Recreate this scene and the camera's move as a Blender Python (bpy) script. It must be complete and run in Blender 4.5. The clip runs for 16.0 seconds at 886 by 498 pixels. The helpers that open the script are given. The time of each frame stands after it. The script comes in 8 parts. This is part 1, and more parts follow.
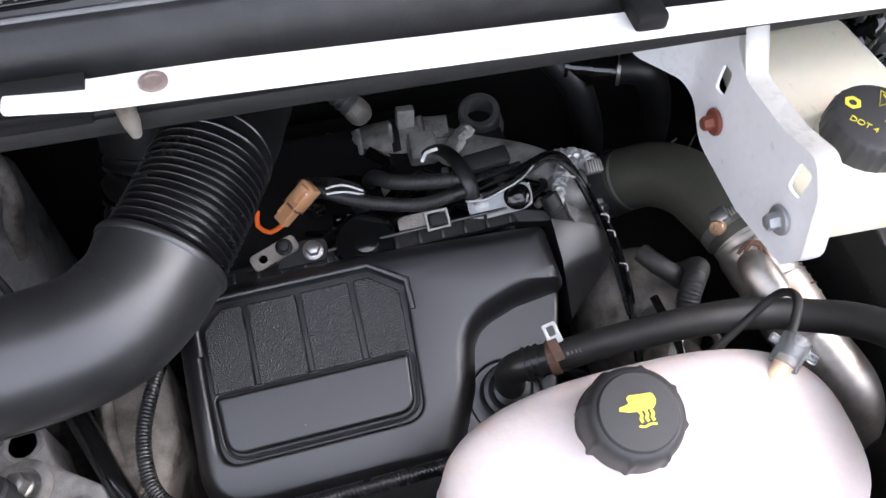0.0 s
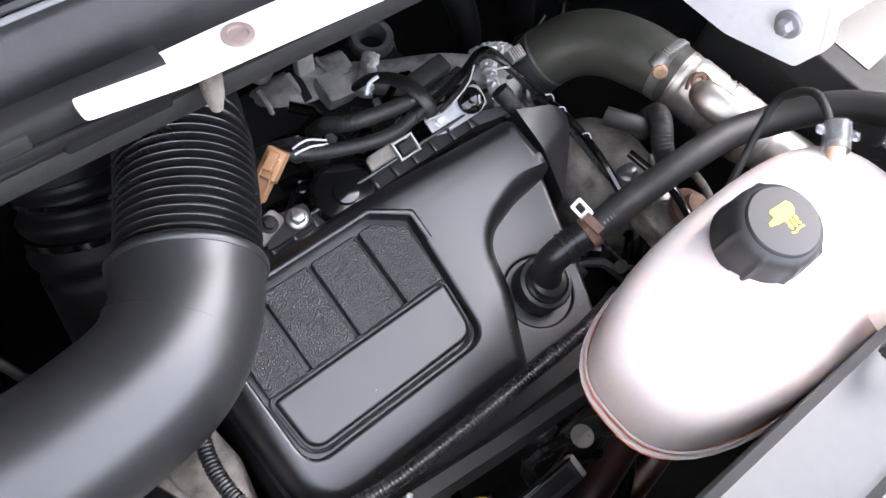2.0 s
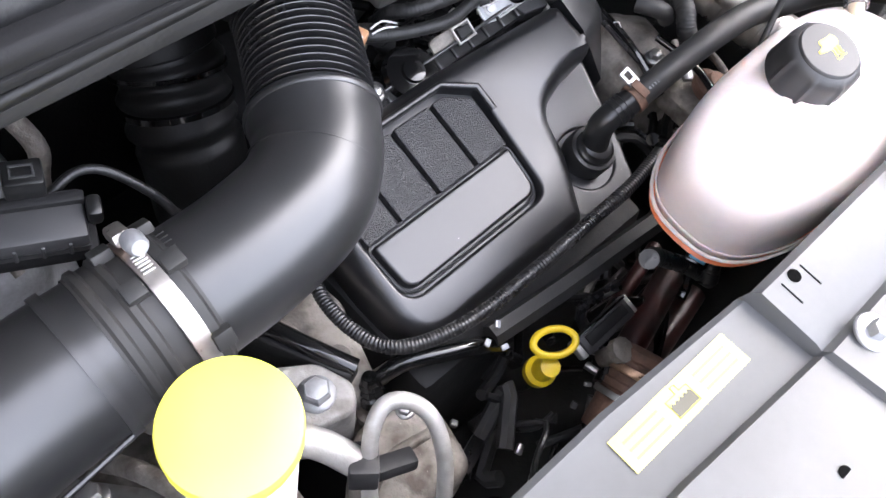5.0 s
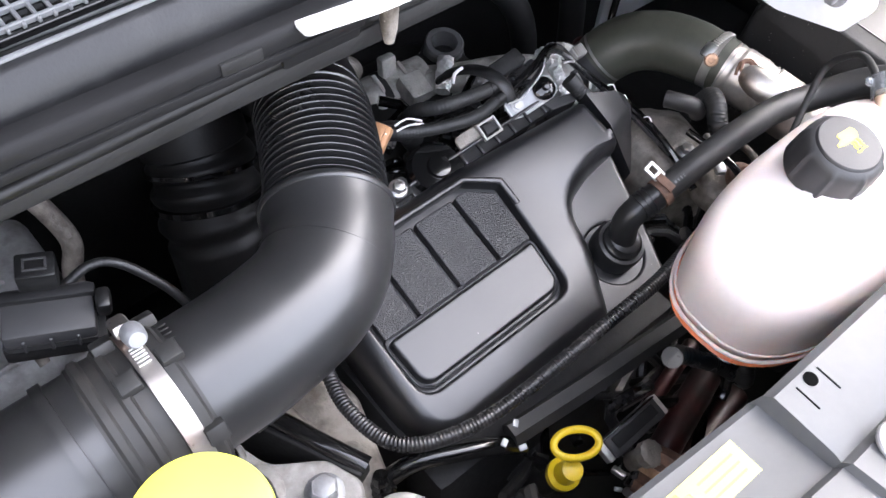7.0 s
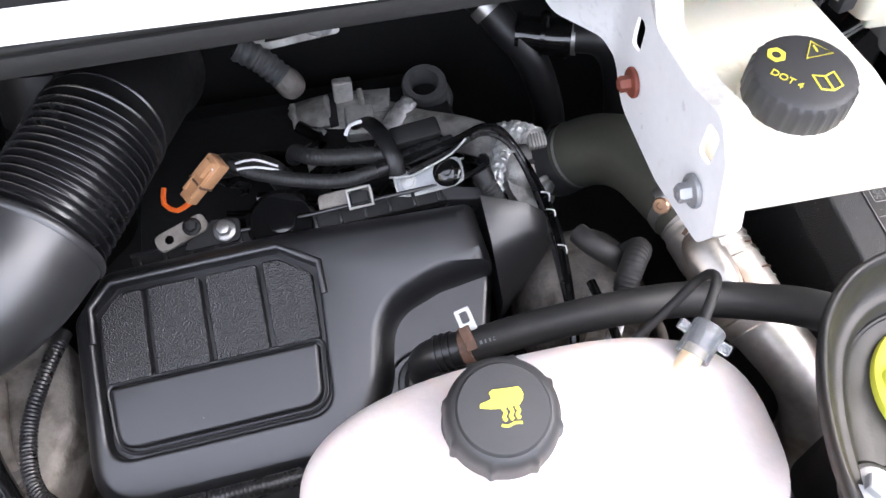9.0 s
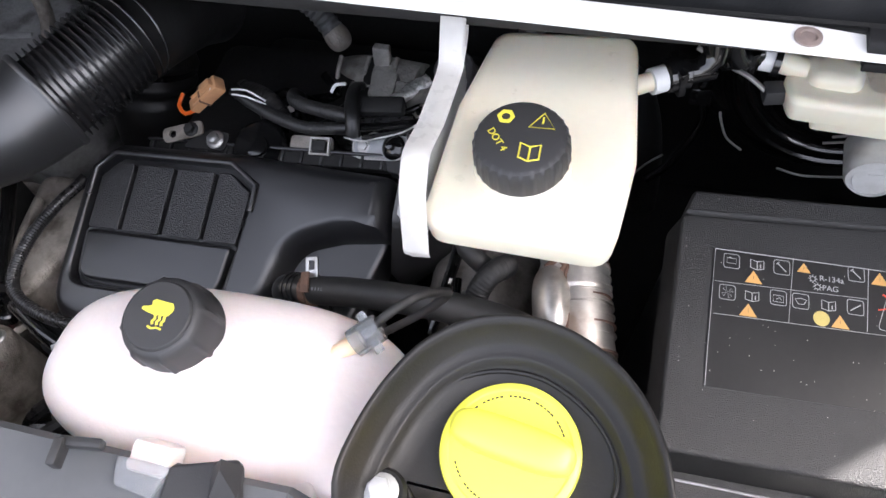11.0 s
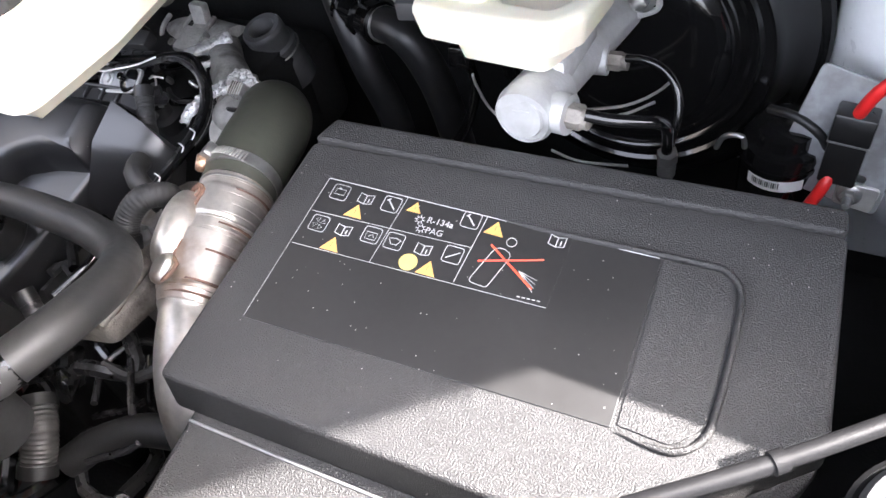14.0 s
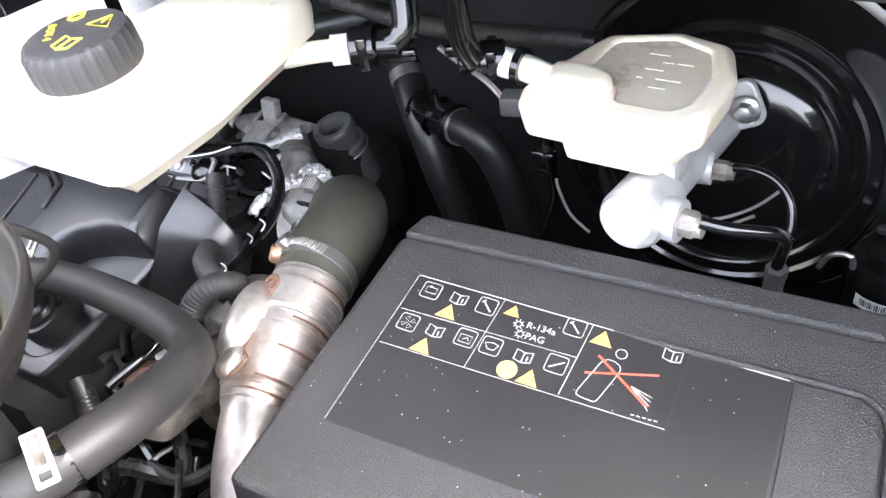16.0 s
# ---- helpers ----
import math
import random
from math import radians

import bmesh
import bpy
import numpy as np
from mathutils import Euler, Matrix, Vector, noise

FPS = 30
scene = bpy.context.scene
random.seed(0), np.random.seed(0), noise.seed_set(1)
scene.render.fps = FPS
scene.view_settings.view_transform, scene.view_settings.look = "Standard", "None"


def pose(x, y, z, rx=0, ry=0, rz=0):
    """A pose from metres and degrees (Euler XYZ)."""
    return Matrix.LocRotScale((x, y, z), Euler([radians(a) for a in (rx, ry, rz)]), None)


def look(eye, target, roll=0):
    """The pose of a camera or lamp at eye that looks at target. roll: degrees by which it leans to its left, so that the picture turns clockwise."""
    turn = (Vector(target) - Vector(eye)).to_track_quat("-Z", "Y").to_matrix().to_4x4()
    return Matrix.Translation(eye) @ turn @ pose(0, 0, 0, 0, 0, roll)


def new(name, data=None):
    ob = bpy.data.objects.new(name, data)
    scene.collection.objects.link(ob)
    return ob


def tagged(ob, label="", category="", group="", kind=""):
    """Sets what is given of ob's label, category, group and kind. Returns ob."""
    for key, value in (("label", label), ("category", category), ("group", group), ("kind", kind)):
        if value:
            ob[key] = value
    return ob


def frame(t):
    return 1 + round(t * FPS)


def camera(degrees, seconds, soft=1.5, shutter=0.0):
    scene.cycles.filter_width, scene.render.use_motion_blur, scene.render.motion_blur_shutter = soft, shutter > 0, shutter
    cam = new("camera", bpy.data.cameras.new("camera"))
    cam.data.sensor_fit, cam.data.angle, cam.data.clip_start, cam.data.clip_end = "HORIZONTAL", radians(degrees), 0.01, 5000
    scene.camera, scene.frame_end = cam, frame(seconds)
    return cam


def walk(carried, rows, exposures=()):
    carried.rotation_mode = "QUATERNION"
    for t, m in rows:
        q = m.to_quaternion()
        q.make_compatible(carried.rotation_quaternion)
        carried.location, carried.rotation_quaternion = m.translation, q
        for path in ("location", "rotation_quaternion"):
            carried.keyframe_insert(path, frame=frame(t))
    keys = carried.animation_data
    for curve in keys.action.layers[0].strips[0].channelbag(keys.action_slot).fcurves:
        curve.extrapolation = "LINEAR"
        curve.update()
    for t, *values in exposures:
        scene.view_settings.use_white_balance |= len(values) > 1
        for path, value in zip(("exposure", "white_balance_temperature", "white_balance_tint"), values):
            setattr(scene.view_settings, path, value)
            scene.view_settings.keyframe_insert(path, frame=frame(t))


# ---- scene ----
cam = camera(58.0, 16.0)
PATH = [
    (0, (0.038, 0.03, 1.474), (0.343, 1.126, -0.171), 2.1),
    (0.5, (0.019, 0.047, 1.444), (0.383, 1.13, -0.197), 2.4),
    (1, (-0.064, 0.074, 1.426), (0.514, 1.088, -0.199), 5.1),
    (1.5, (-0.134, 0.101, 1.437), (0.632, 1.009, -0.173), 6.6),
    (2, (-0.143, 0.112, 1.43), (0.633, 0.861, -0.254), 8.1),
    (2.5, (-0.154, 0.113, 1.437), (0.588, 0.697, -0.326), 11.9),
    (3, (-0.18, 0.101, 1.439), (0.572, 0.678, -0.323), 12.2),
    (3.5, (-0.219, 0.091, 1.44), (0.549, 0.651, -0.32), 13.1),
    (4, (-0.237, 0.091, 1.444), (0.531, 0.637, -0.321), 13.6),
    (4.2, (-0.252, 0.091, 1.445), (0.528, 0.639, -0.313), 13.8),
    (6.3, (-0.344, 0.099, 1.431), (0.564, 0.877, -0.172), 9.4),
    (6.5, (-0.34, 0.094, 1.431), (0.566, 0.903, -0.157), 8.5),
    (7, (-0.271, 0.069, 1.44), (0.559, 0.936, -0.16), 4.9),
    (7.5, (-0.146, 0.049, 1.43), (0.641, 0.944, -0.176), 6.2),
    (8, (-0.053, 0.029, 1.422), (0.597, 1.021, -0.188), 4.7),
    (8.2, (-0.009, 0.02, 1.426), (0.533, 1.059, -0.194), 2.4),
    (10.3, (0.303, 0.059, 1.417), (0.078, 1.107, -0.271), -6.5),
    (10.5, (0.335, 0.044, 1.431), (-0.001, 1.077, -0.248), -9.6),
    (11, (0.457, 0.002, 1.481), (0.024, 1.006, -0.193), -11.2),
    (11.5, (0.536, -0.006, 1.486), (0.037, 0.977, -0.183), -12.4),
    (12, (0.649, 0.036, 1.454), (0.031, 0.965, -0.206), -15.0),
    (12.5, (0.783, 0.051, 1.41), (0.03, 0.965, -0.202), -17.0),
    (13, (0.834, 0.075, 1.395), (0.076, 0.962, -0.23), -17.8),
    (13.5, (0.825, 0.084, 1.337), (0.064, 1.018, -0.259), -16.8),
    (14, (0.818, 0.077, 1.3), (0.032, 1.138, -0.203), -14.3),
    (14.5, (0.815, 0.067, 1.284), (-0.021, 1.179, -0.152), -13.2),
    (15, (0.799, 0.072, 1.286), (-0.049, 1.171, -0.153), -13.1),
    (15.5, (0.778, 0.076, 1.279), (-0.097, 1.269, -0.067), -11.8),
    (16, (0.761, 0.07, 1.276), (-0.128, 1.306, -0.02), -10.6),
]
walk(cam, [(t, look(eye, target, roll)) for t, eye, target, roll in PATH], exposures=[(0.0, 2.53, 6480, 15), (1.0, 2.8, 6480, 15), (2.0, 3.2, 6480, 15), (3.0, 3.35, 6480, 15), (4.0, 3.4, 6480, 15), (7.0, 3.35, 6480, 15), (8.2, 3.2, 6480, 15), (10.5, 2.5, 6480, 15), (11.5, 2.12, 6480, 15), (12.0, 2.05, 6480, 15), (12.5, 2.3, 6480, 15), (13.0, 2.55, 6480, 15), (13.5, 2.97, 6480, 15), (14.5, 3.5, 6480, 15), (16.0, 3.82, 6480, 15)])

# ---- light ----
world = bpy.data.worlds.new("overcast_sky")
scene.world = world
world.use_nodes = True
wn = world.node_tree.nodes
wl = world.node_tree.links
sky = wn.new("ShaderNodeTexSky")
sky.sky_type, sky.sun_disc = "NISHITA", False
sky.sun_elevation, sky.sun_rotation = radians(47), radians(69)
sky.air_density, sky.dust_density = 1.0, 4.0
soften = wn.new("ShaderNodeHueSaturation")
soften.inputs["Saturation"].default_value = 0.4
wl.new(sky.outputs[0], soften.inputs["Color"])
wl.new(soften.outputs[0], wn["Background"].inputs["Color"])
wn["Background"].inputs["Strength"].default_value = 0.24

sun = new("sun", bpy.data.lights.new("sun", "SUN"))
sun.data.energy, sun.data.angle, sun.data.color = 5.0, radians(0.8), (1.0, 0.97, 0.93)
SUN_FROM = Vector((0.88, 0.33, 1.0))
sun.matrix_world = look(SUN_FROM * 5, (0, 0, 0))

# ---- mesh tools ----
UP = Vector((0, 0, 1))


def at(pos, z=(0, 0, 1), x=(1, 0, 0)):
    """A frame at pos with its z along z and its x near x."""
    z = Vector(z).normalized()
    x = Vector(x) - z * Vector(x).dot(z)
    if x.length < 1e-5:
        x = z.orthogonal()
    x.normalize()
    y = z.cross(x)
    m = Matrix((x, y, z)).transposed().to_4x4()
    m.translation = Vector(pos)
    return m


def finish(bm, name, mat, sharp=38):
    me = bpy.data.meshes.new(name)
    bmesh.ops.recalc_face_normals(bm, faces=bm.faces)
    bm.to_mesh(me)
    bm.free()
    me.materials.append(mat)
    me.shade_smooth()
    me.set_sharp_from_angle(angle=radians(sharp))
    return me


def thing(name, label, category, m=None, group="", kind=""):
    ob = new(name)
    ob.empty_display_size = 0.02
    if m is not None:
        ob.matrix_world = m
    return tagged(ob, label, category, group, kind)


def part(name, bm, mat, parent, label="", m=None, sharp=38):
    ob = new(name, finish(bm, name, mat, sharp))
    ob.parent = parent
    if m is not None:
        ob.matrix_basis = m
    return tagged(ob, label)


def solo(name, bm, mat, label, category, m=None, group="", kind="", sharp=38):
    ob = new(name, finish(bm, name, mat, sharp))
    if m is not None:
        ob.matrix_world = m
    return tagged(ob, label, category, group, kind)


def join(bm, other, m=None):
    if m is not None:
        bmesh.ops.transform(other, matrix=m, verts=other.verts)
    me = bpy.data.meshes.new("scrap")
    other.to_mesh(me)
    other.free()
    bm.from_mesh(me)
    bpy.data.meshes.remove(me)
    return bm


def rings(loops, closed=True, cap_a=False, cap_b=False, bm=None):
    """Skin over loops of points, each with the same count."""
    bm = bm or bmesh.new()
    vs = [[bm.verts.new(p) for p in loop] for loop in loops]
    n = len(vs[0])
    for a, b in zip(vs, vs[1:]):
        for i in range(n if closed else n - 1):
            j = (i + 1) % n
            bm.faces.new((a[i], a[j], b[j], b[i]))
    if cap_a:
        bm.faces.new(vs[0][::-1])
    if cap_b:
        bm.faces.new(vs[-1])
    return bm


def curve_pts(pts, step=0.006, closed=False):
    """Catmull-Rom through pts, cut into steps of about that length."""
    p = [Vector(q) for q in pts]
    n = len(p)
    out = []
    for i in range(n if closed else n - 1):
        if closed:
            a, b, c, d = p[i - 1], p[i], p[(i + 1) % n], p[(i + 2) % n]
        else:
            b, c = p[i], p[i + 1]
            a = p[i - 1] if i else b * 2 - c
            d = p[i + 2] if i + 2 < n else c * 2 - b
        k = max(2, int((c - b).length / step))
        for s in range(k):
            t = s / k
            out.append(0.5 * ((2 * b) + (c - a) * t + (2 * a - 5 * b + 4 * c - d) * t * t + (3 * b - a - 3 * c + d) * t ** 3))
    if not closed:
        out.append(p[-1])
    return out


def sweep(pts, r, seg=14, step=0.006, caps=True, smooth=True, closed=False, flat=1.0, bore=0.0, bm=None):
    """A tube along pts; r a number or a function of the length so far and the whole length."""
    c = curve_pts(pts, step, closed) if smooth else [Vector(q) for q in pts]
    n = len(c)
    s = [0.0]
    for a, b in zip(c, c[1:]):
        s.append(s[-1] + (b - a).length)
    tan = [((c[(i + 1) % n] if closed else c[min(i + 1, n - 1)]) - (c[i - 1] if (closed or i) else c[0])).normalized() for i in range(n)]
    side = tan[0].orthogonal().normalized() if abs(tan[0].z) > 0.9 else tan[0].cross(UP).normalized()
    loops = []
    for i in range(n):
        side = (side - tan[i] * side.dot(tan[i])).normalized()
        up = side.cross(tan[i])
        rad = r(s[i], s[-1]) if callable(r) else r
        loops.append([c[i] + side * (math.cos(a) * rad) + up * (math.sin(a) * rad * flat) for a in (2 * math.pi * k / seg for k in range(seg))])
    if closed:
        loops.append(loops[0])
        bm = rings(loops, bm=bm)
        bmesh.ops.remove_doubles(bm, verts=bm.verts, dist=1e-6)
        return bm
    if bore:
        inner = [[c[i] + (q - c[i]) * bore for q in loops[i]] for i in range(n)]
        return rings(inner[::-1] + loops + [inner[-1]], bm=bm)
    return rings(loops, cap_a=caps, cap_b=caps, bm=bm)


def ribbed(pts, r, rise, pitch, seg=48):
    """A bellows: crisp ridges of the given rise, evenly spaced along pts."""
    c = curve_pts(pts, 0.0005)
    s = [0.0]
    for a, b in zip(c, c[1:]):
        s.append(s[-1] + (b - a).length)
    rows, k = [], 0
    while (k + 1) * pitch < s[-1]:
        for f, q in ((0.0, 0.0), (0.4, 0.0), (0.5, 0.62), (0.535, 0.85), (0.575, 0.96), (0.625, 1.0), (0.675, 0.96), (0.715, 0.85), (0.75, 0.62), (0.85, 0.0)):
            rows.append(((k + f) * pitch, r + rise * q))
        k += 1
    out, rad, i = [], [], 0
    for d, q in rows:
        while s[i + 1] < d:
            i += 1
        out.append(c[i].lerp(c[i + 1], (d - s[i]) / (s[i + 1] - s[i])))
        rad.append(q)
    it = iter(rad)
    return sweep(out, lambda a, b: next(it), seg, smooth=False)


def corrugated(r, depth, pitch):
    return lambda s, whole: r - depth * (0.5 + 0.5 * math.cos(2 * math.pi * s / pitch)) ** 0.7


def lathe(profile, seg=32, bm=None, scallop=None):
    """Revolve (radius, height) pairs round z. scallop: function of angle giving a radius factor."""
    loops = []
    for r, z in profile:
        r = max(r, 1e-5)
        loops.append([(r * (scallop(2 * math.pi * k / seg, r, z) if scallop else 1) * math.cos(2 * math.pi * k / seg),
                       r * (scallop(2 * math.pi * k / seg, r, z) if scallop else 1) * math.sin(2 * math.pi * k / seg), z) for k in range(seg)])
    bm = rings(loops, cap_a=profile[0][0] > 1e-4, cap_b=profile[-1][0] > 1e-4, bm=bm)
    bmesh.ops.remove_doubles(bm, verts=bm.verts, dist=2e-5)
    return bm


def rounded(pts, seg=5):
    """A closed 2D outline from (x, y, radius) corners."""
    out = []
    n = len(pts)
    for i in range(n):
        p = Vector(pts[i][:2])
        r = pts[i][2] if len(pts[i]) > 2 else 0
        a, b = Vector(pts[i - 1][:2]) - p, Vector(pts[(i + 1) % n][:2]) - p
        if r <= 0:
            out.append(p)
            continue
        la, lb = a.length, b.length
        a.normalize(), b.normalize()
        half = math.acos(max(-1, min(1, a.dot(b)))) / 2
        d = min(r / math.tan(half), la * 0.48, lb * 0.48)
        p0, p1 = p + a * d, p + b * d
        for k in range(seg + 1):
            t = k / seg
            out.append(p0 * (1 - t) ** 2 + p * 2 * t * (1 - t) + p1 * t * t)
    return out


def inset(loop, d):
    n = len(loop)
    area = sum(loop[i].x * loop[(i + 1) % n].y - loop[(i + 1) % n].x * loop[i].y for i in range(n))
    sg = 1 if area > 0 else -1
    out = []
    for i in range(n):
        e0, e1 = (loop[i] - loop[i - 1]), (loop[(i + 1) % n] - loop[i])
        if e0.length < 1e-9 or e1.length < 1e-9:
            e0 = e1 = e0 + e1
        e0.normalize(), e1.normalize()
        n0, n1 = Vector((-e0.y, e0.x)), Vector((-e1.y, e1.x))
        m = n0 + n1
        m = m / max(m.length_squared / 2, 0.35)
        out.append(loop[i] + m * d * sg)
    return out


def inside(p, loop):
    hit = False
    for i in range(len(loop)):
        a, b = loop[i - 1], loop[i]
        if (a.y > p.y) != (b.y > p.y) and p.x < (b.x - a.x) * (p.y - a.y) / (b.y - a.y) + a.x:
            hit = not hit
    return hit


def plate(outer, z0, z1, r=0.003, holes=(), base=True, seg=3, warp=None, draft=0.0, bm=None, edge=None, hole_r=None):
    """A plate from a 2D outline with holes, its upper edges rounded by r; draft: how much the foot stands out."""
    bm = bm or bmesh.new()
    tops = []
    for k, loop in enumerate([outer, *holes]):
        sg = 1 if k == 0 else -1
        q = r if k == 0 or hole_r is None else hole_r
        prof = [(-draft, z0), (0, z1 - q)] + [(q * (1 - math.cos(a)), z1 - q + q * math.sin(a)) for a in (math.pi / 2 * j / seg for j in range(1, seg + 1))] + [(q * 1.12 + 0.0001, z1)]
        if edge and k == 0:
            prof = edge
        loops = [[(q.x, q.y, z) for q in inset(loop, sg * d)] for d, z in prof]
        vs = [[bm.verts.new(p) for p in lp] for lp in loops]
        n = len(loop)
        for a, b in zip(vs, vs[1:]):
            for i in range(n):
                bm.faces.new((a[i], a[(i + 1) % n], b[(i + 1) % n], b[i]))
        tops.append(vs[-1])
        if base and not holes:
            bm.faces.new(vs[0])
    if holes:
        edges = []
        for loop in tops:
            for i in range(len(loop)):
                edges.append(bm.edges.get((loop[i], loop[(i + 1) % len(loop)])))
        made = bmesh.ops.triangle_fill(bm, edges=edges, use_beauty=True)["geom"]
        stray = []
        for f in made:
            if isinstance(f, bmesh.types.BMFace):
                c = f.calc_center_median()
                if not inside(c, outer) or any(inside(c, lp) for lp in holes):
                    stray.append(f)
        bmesh.ops.delete(bm, geom=stray, context="FACES_ONLY")
    else:
        top = bm.faces.new(tops[0])
        if len(tops[0]) > 24:
            bmesh.ops.poke(bm, faces=[top])
    if warp:
        for v in bm.verts:
            v.co.z += warp(v.co.x, v.co.y)
    return bm


def box(sx, sy, sz, r=0.002, seg=2, bm=None):
    """A box on its base centre with all edges rounded."""
    b = bmesh.new()
    bmesh.ops.create_cube(b, size=1, matrix=Matrix.LocRotScale((0, 0, sz / 2), None, (sx, sy, sz)))
    if r:
        bmesh.ops.bevel(b, geom=b.edges[:], offset=r, segments=seg, affect="EDGES", profile=0.5)
    return b if bm is None else join(bm, b)


def blob(sx, sy, sz, e=2.6, seg=32, rows=20, shape=None):
    """A superellipsoid; shape moves each point."""
    def f(c):
        return math.copysign(abs(c) ** (2 / e), c)
    loops = []
    for j in range(rows + 1):
        a = -math.pi / 2 + math.pi * j / rows
        loops.append([(sx * f(math.cos(a)) * f(math.cos(b)), sy * f(math.cos(a)) * f(math.sin(b)), sz * f(math.sin(a))) for b in (2 * math.pi * k / seg for k in range(seg))])
    bm = rings(loops)
    bmesh.ops.remove_doubles(bm, verts=bm.verts, dist=1e-5)
    if shape:
        for v in bm.verts:
            v.co = shape(v.co)
    return bm


def hexagon(r, h, cham=0.15):
    bm = bmesh.new()
    loops = []
    for k, z in ((1, 0), (1, h * 0.85), (1 - cham, h)):
        loops.append([(r * k * math.cos(math.pi / 3 * i), r * k * math.sin(math.pi / 3 * i), z) for i in range(6)])
    return rings(loops, cap_a=True, cap_b=True, bm=bm)


def bolt(parent, pos, z, r, mat, washer=1.45, h=None, name="bolt", label=""):
    """A hexagon head with its flange, as a part."""
    h = h or r * 1.1
    bm = lathe([(r * washer, 0), (r * washer, h * 0.2), (r * washer * 0.92, h * 0.32), (r * 0.9, h * 0.4), (0, h * 0.4)], 20)
    join(bm, hexagon(r, h), Matrix.Translation((0, 0, h * 0.25)))
    join(bm, lathe([(r * 0.72, h * 1.24), (r * 0.66, h * 1.27), (0, h * 1.28)], 20))
    return part(name, bm, mat, parent, label, at(pos, z))


def rot(pts, a):
    c, s = math.cos(a), math.sin(a)
    return [(x * c - y * s, x * s + y * c) for x, y in pts]


# ---- materials ----
def material(name, color, rough=0.5, metal=0.0, grain=0.0, grain_scale=400.0, vary=0.25, vary_scale=18.0, tint=None, tint_amount=0.0,
             tint_scale=30.0, speck=0.0, coat=0.0, subsurface=0.0, spread=(0.45, 0.65), rough_vary=0.12, cell=False, transmission=0.0, ior=1.5, deep=1.0):
    """Base colour with two scales of change, fine relief, dust specks and a stain colour."""
    m = bpy.data.materials.new(name)
    m.use_nodes = True
    nt = m.node_tree
    N, L = nt.nodes, nt.links
    b = N["Principled BSDF"]
    co = N.new("ShaderNodeTexCoord")
    b.inputs["Metallic"].default_value = metal
    b.inputs["IOR"].default_value = ior
    b.inputs["Coat Weight"].default_value = coat
    b.inputs["Transmission Weight"].default_value = transmission
    if subsurface:
        b.inputs["Subsurface Weight"].default_value = subsurface
        b.inputs["Subsurface Radius"].default_value = (0.02, 0.012, 0.008)

    def noise_of(scale, detail=4.0):
        n = N.new("ShaderNodeTexNoise")
        n.inputs["Scale"].default_value, n.inputs["Detail"].default_value = scale, detail
        L.new(co.outputs["Object"], n.inputs["Vector"])
        return n

    big, fine = noise_of(vary_scale, 5.0), noise_of(vary_scale * 9, 3.0)
    mixf = N.new("ShaderNodeMath")
    mixf.operation = "MULTIPLY_ADD"
    L.new(big.outputs[0], mixf.inputs[0])
    mixf.inputs[1].default_value = 0.65
    half = N.new("ShaderNodeMath")
    half.operation = "MULTIPLY"
    L.new(fine.outputs[0], half.inputs[0])
    half.inputs[1].default_value = 0.35
    L.new(half.outputs[0], mixf.inputs[2])
    ramp = N.new("ShaderNodeMapRange")
    ramp.inputs["From Min"].default_value, ramp.inputs["From Max"].default_value = 0.3, 0.7
    ramp.inputs["To Min"].default_value, ramp.inputs["To Max"].default_value = 1 - vary, 1 + vary
    L.new(mixf.outputs[0], ramp.inputs["Value"])
    mul = N.new("ShaderNodeVectorMath")
    mul.operation = "SCALE"
    mul.inputs[0].default_value = color
    L.new(ramp.outputs[0], mul.inputs["Scale"])
    out = mul.outputs[0]
    if tint_amount:
        tn = noise_of(tint_scale, 6.0)
        tr = N.new("ShaderNodeMapRange")
        tr.inputs["From Min"].default_value, tr.inputs["From Max"].default_value = spread
        tr.inputs["To Max"].default_value = tint_amount
        L.new(tn.outputs[0], tr.inputs["Value"])
        mx = N.new("ShaderNodeMix")
        mx.data_type = "RGBA"
        L.new(tr.outputs[0], mx.inputs["Factor"])
        L.new(out, mx.inputs[6])
        mx.inputs[7].default_value = (*tint, 1)
        out = mx.outputs[2]
    if speck:
        v = N.new("ShaderNodeTexVoronoi")
        v.inputs["Scale"].default_value = 210.0
        L.new(co.outputs["Object"], v.inputs["Vector"])
        sm = N.new("ShaderNodeMapRange")
        sm.inputs["From Min"].default_value, sm.inputs["From Max"].default_value = 0.06, 0.11
        sm.inputs["To Min"].default_value, sm.inputs["To Max"].default_value = 1.0, 0.0
        L.new(v.outputs["Distance"], sm.inputs["Value"])
        pick = N.new("ShaderNodeSeparateColor")
        L.new(v.outputs["Color"], pick.inputs[0])
        few = N.new("ShaderNodeMath")
        few.operation = "GREATER_THAN"
        few.inputs[1].default_value = 1.0 - speck
        L.new(pick.outputs[0], few.inputs[0])
        both = N.new("ShaderNodeMath")
        both.operation = "MULTIPLY"
        L.new(sm.outputs[0], both.inputs[0])
        L.new(few.outputs[0], both.inputs[1])
        mx = N.new("ShaderNodeMix")
        mx.data_type = "RGBA"
        L.new(both.outputs[0], mx.inputs["Factor"])
        L.new(out, mx.inputs[6])
        mx.inputs[7].default_value = (0.45, 0.43, 0.4, 1)
        out = mx.outputs[2]
    L.new(out, b.inputs["Base Color"])
    rr = N.new("ShaderNodeMapRange")
    rr.inputs["From Min"].default_value, rr.inputs["From Max"].default_value = 0.3, 0.7
    rr.inputs["To Min"].default_value, rr.inputs["To Max"].default_value = max(0.03, rough - rough_vary), min(1, rough + rough_vary)
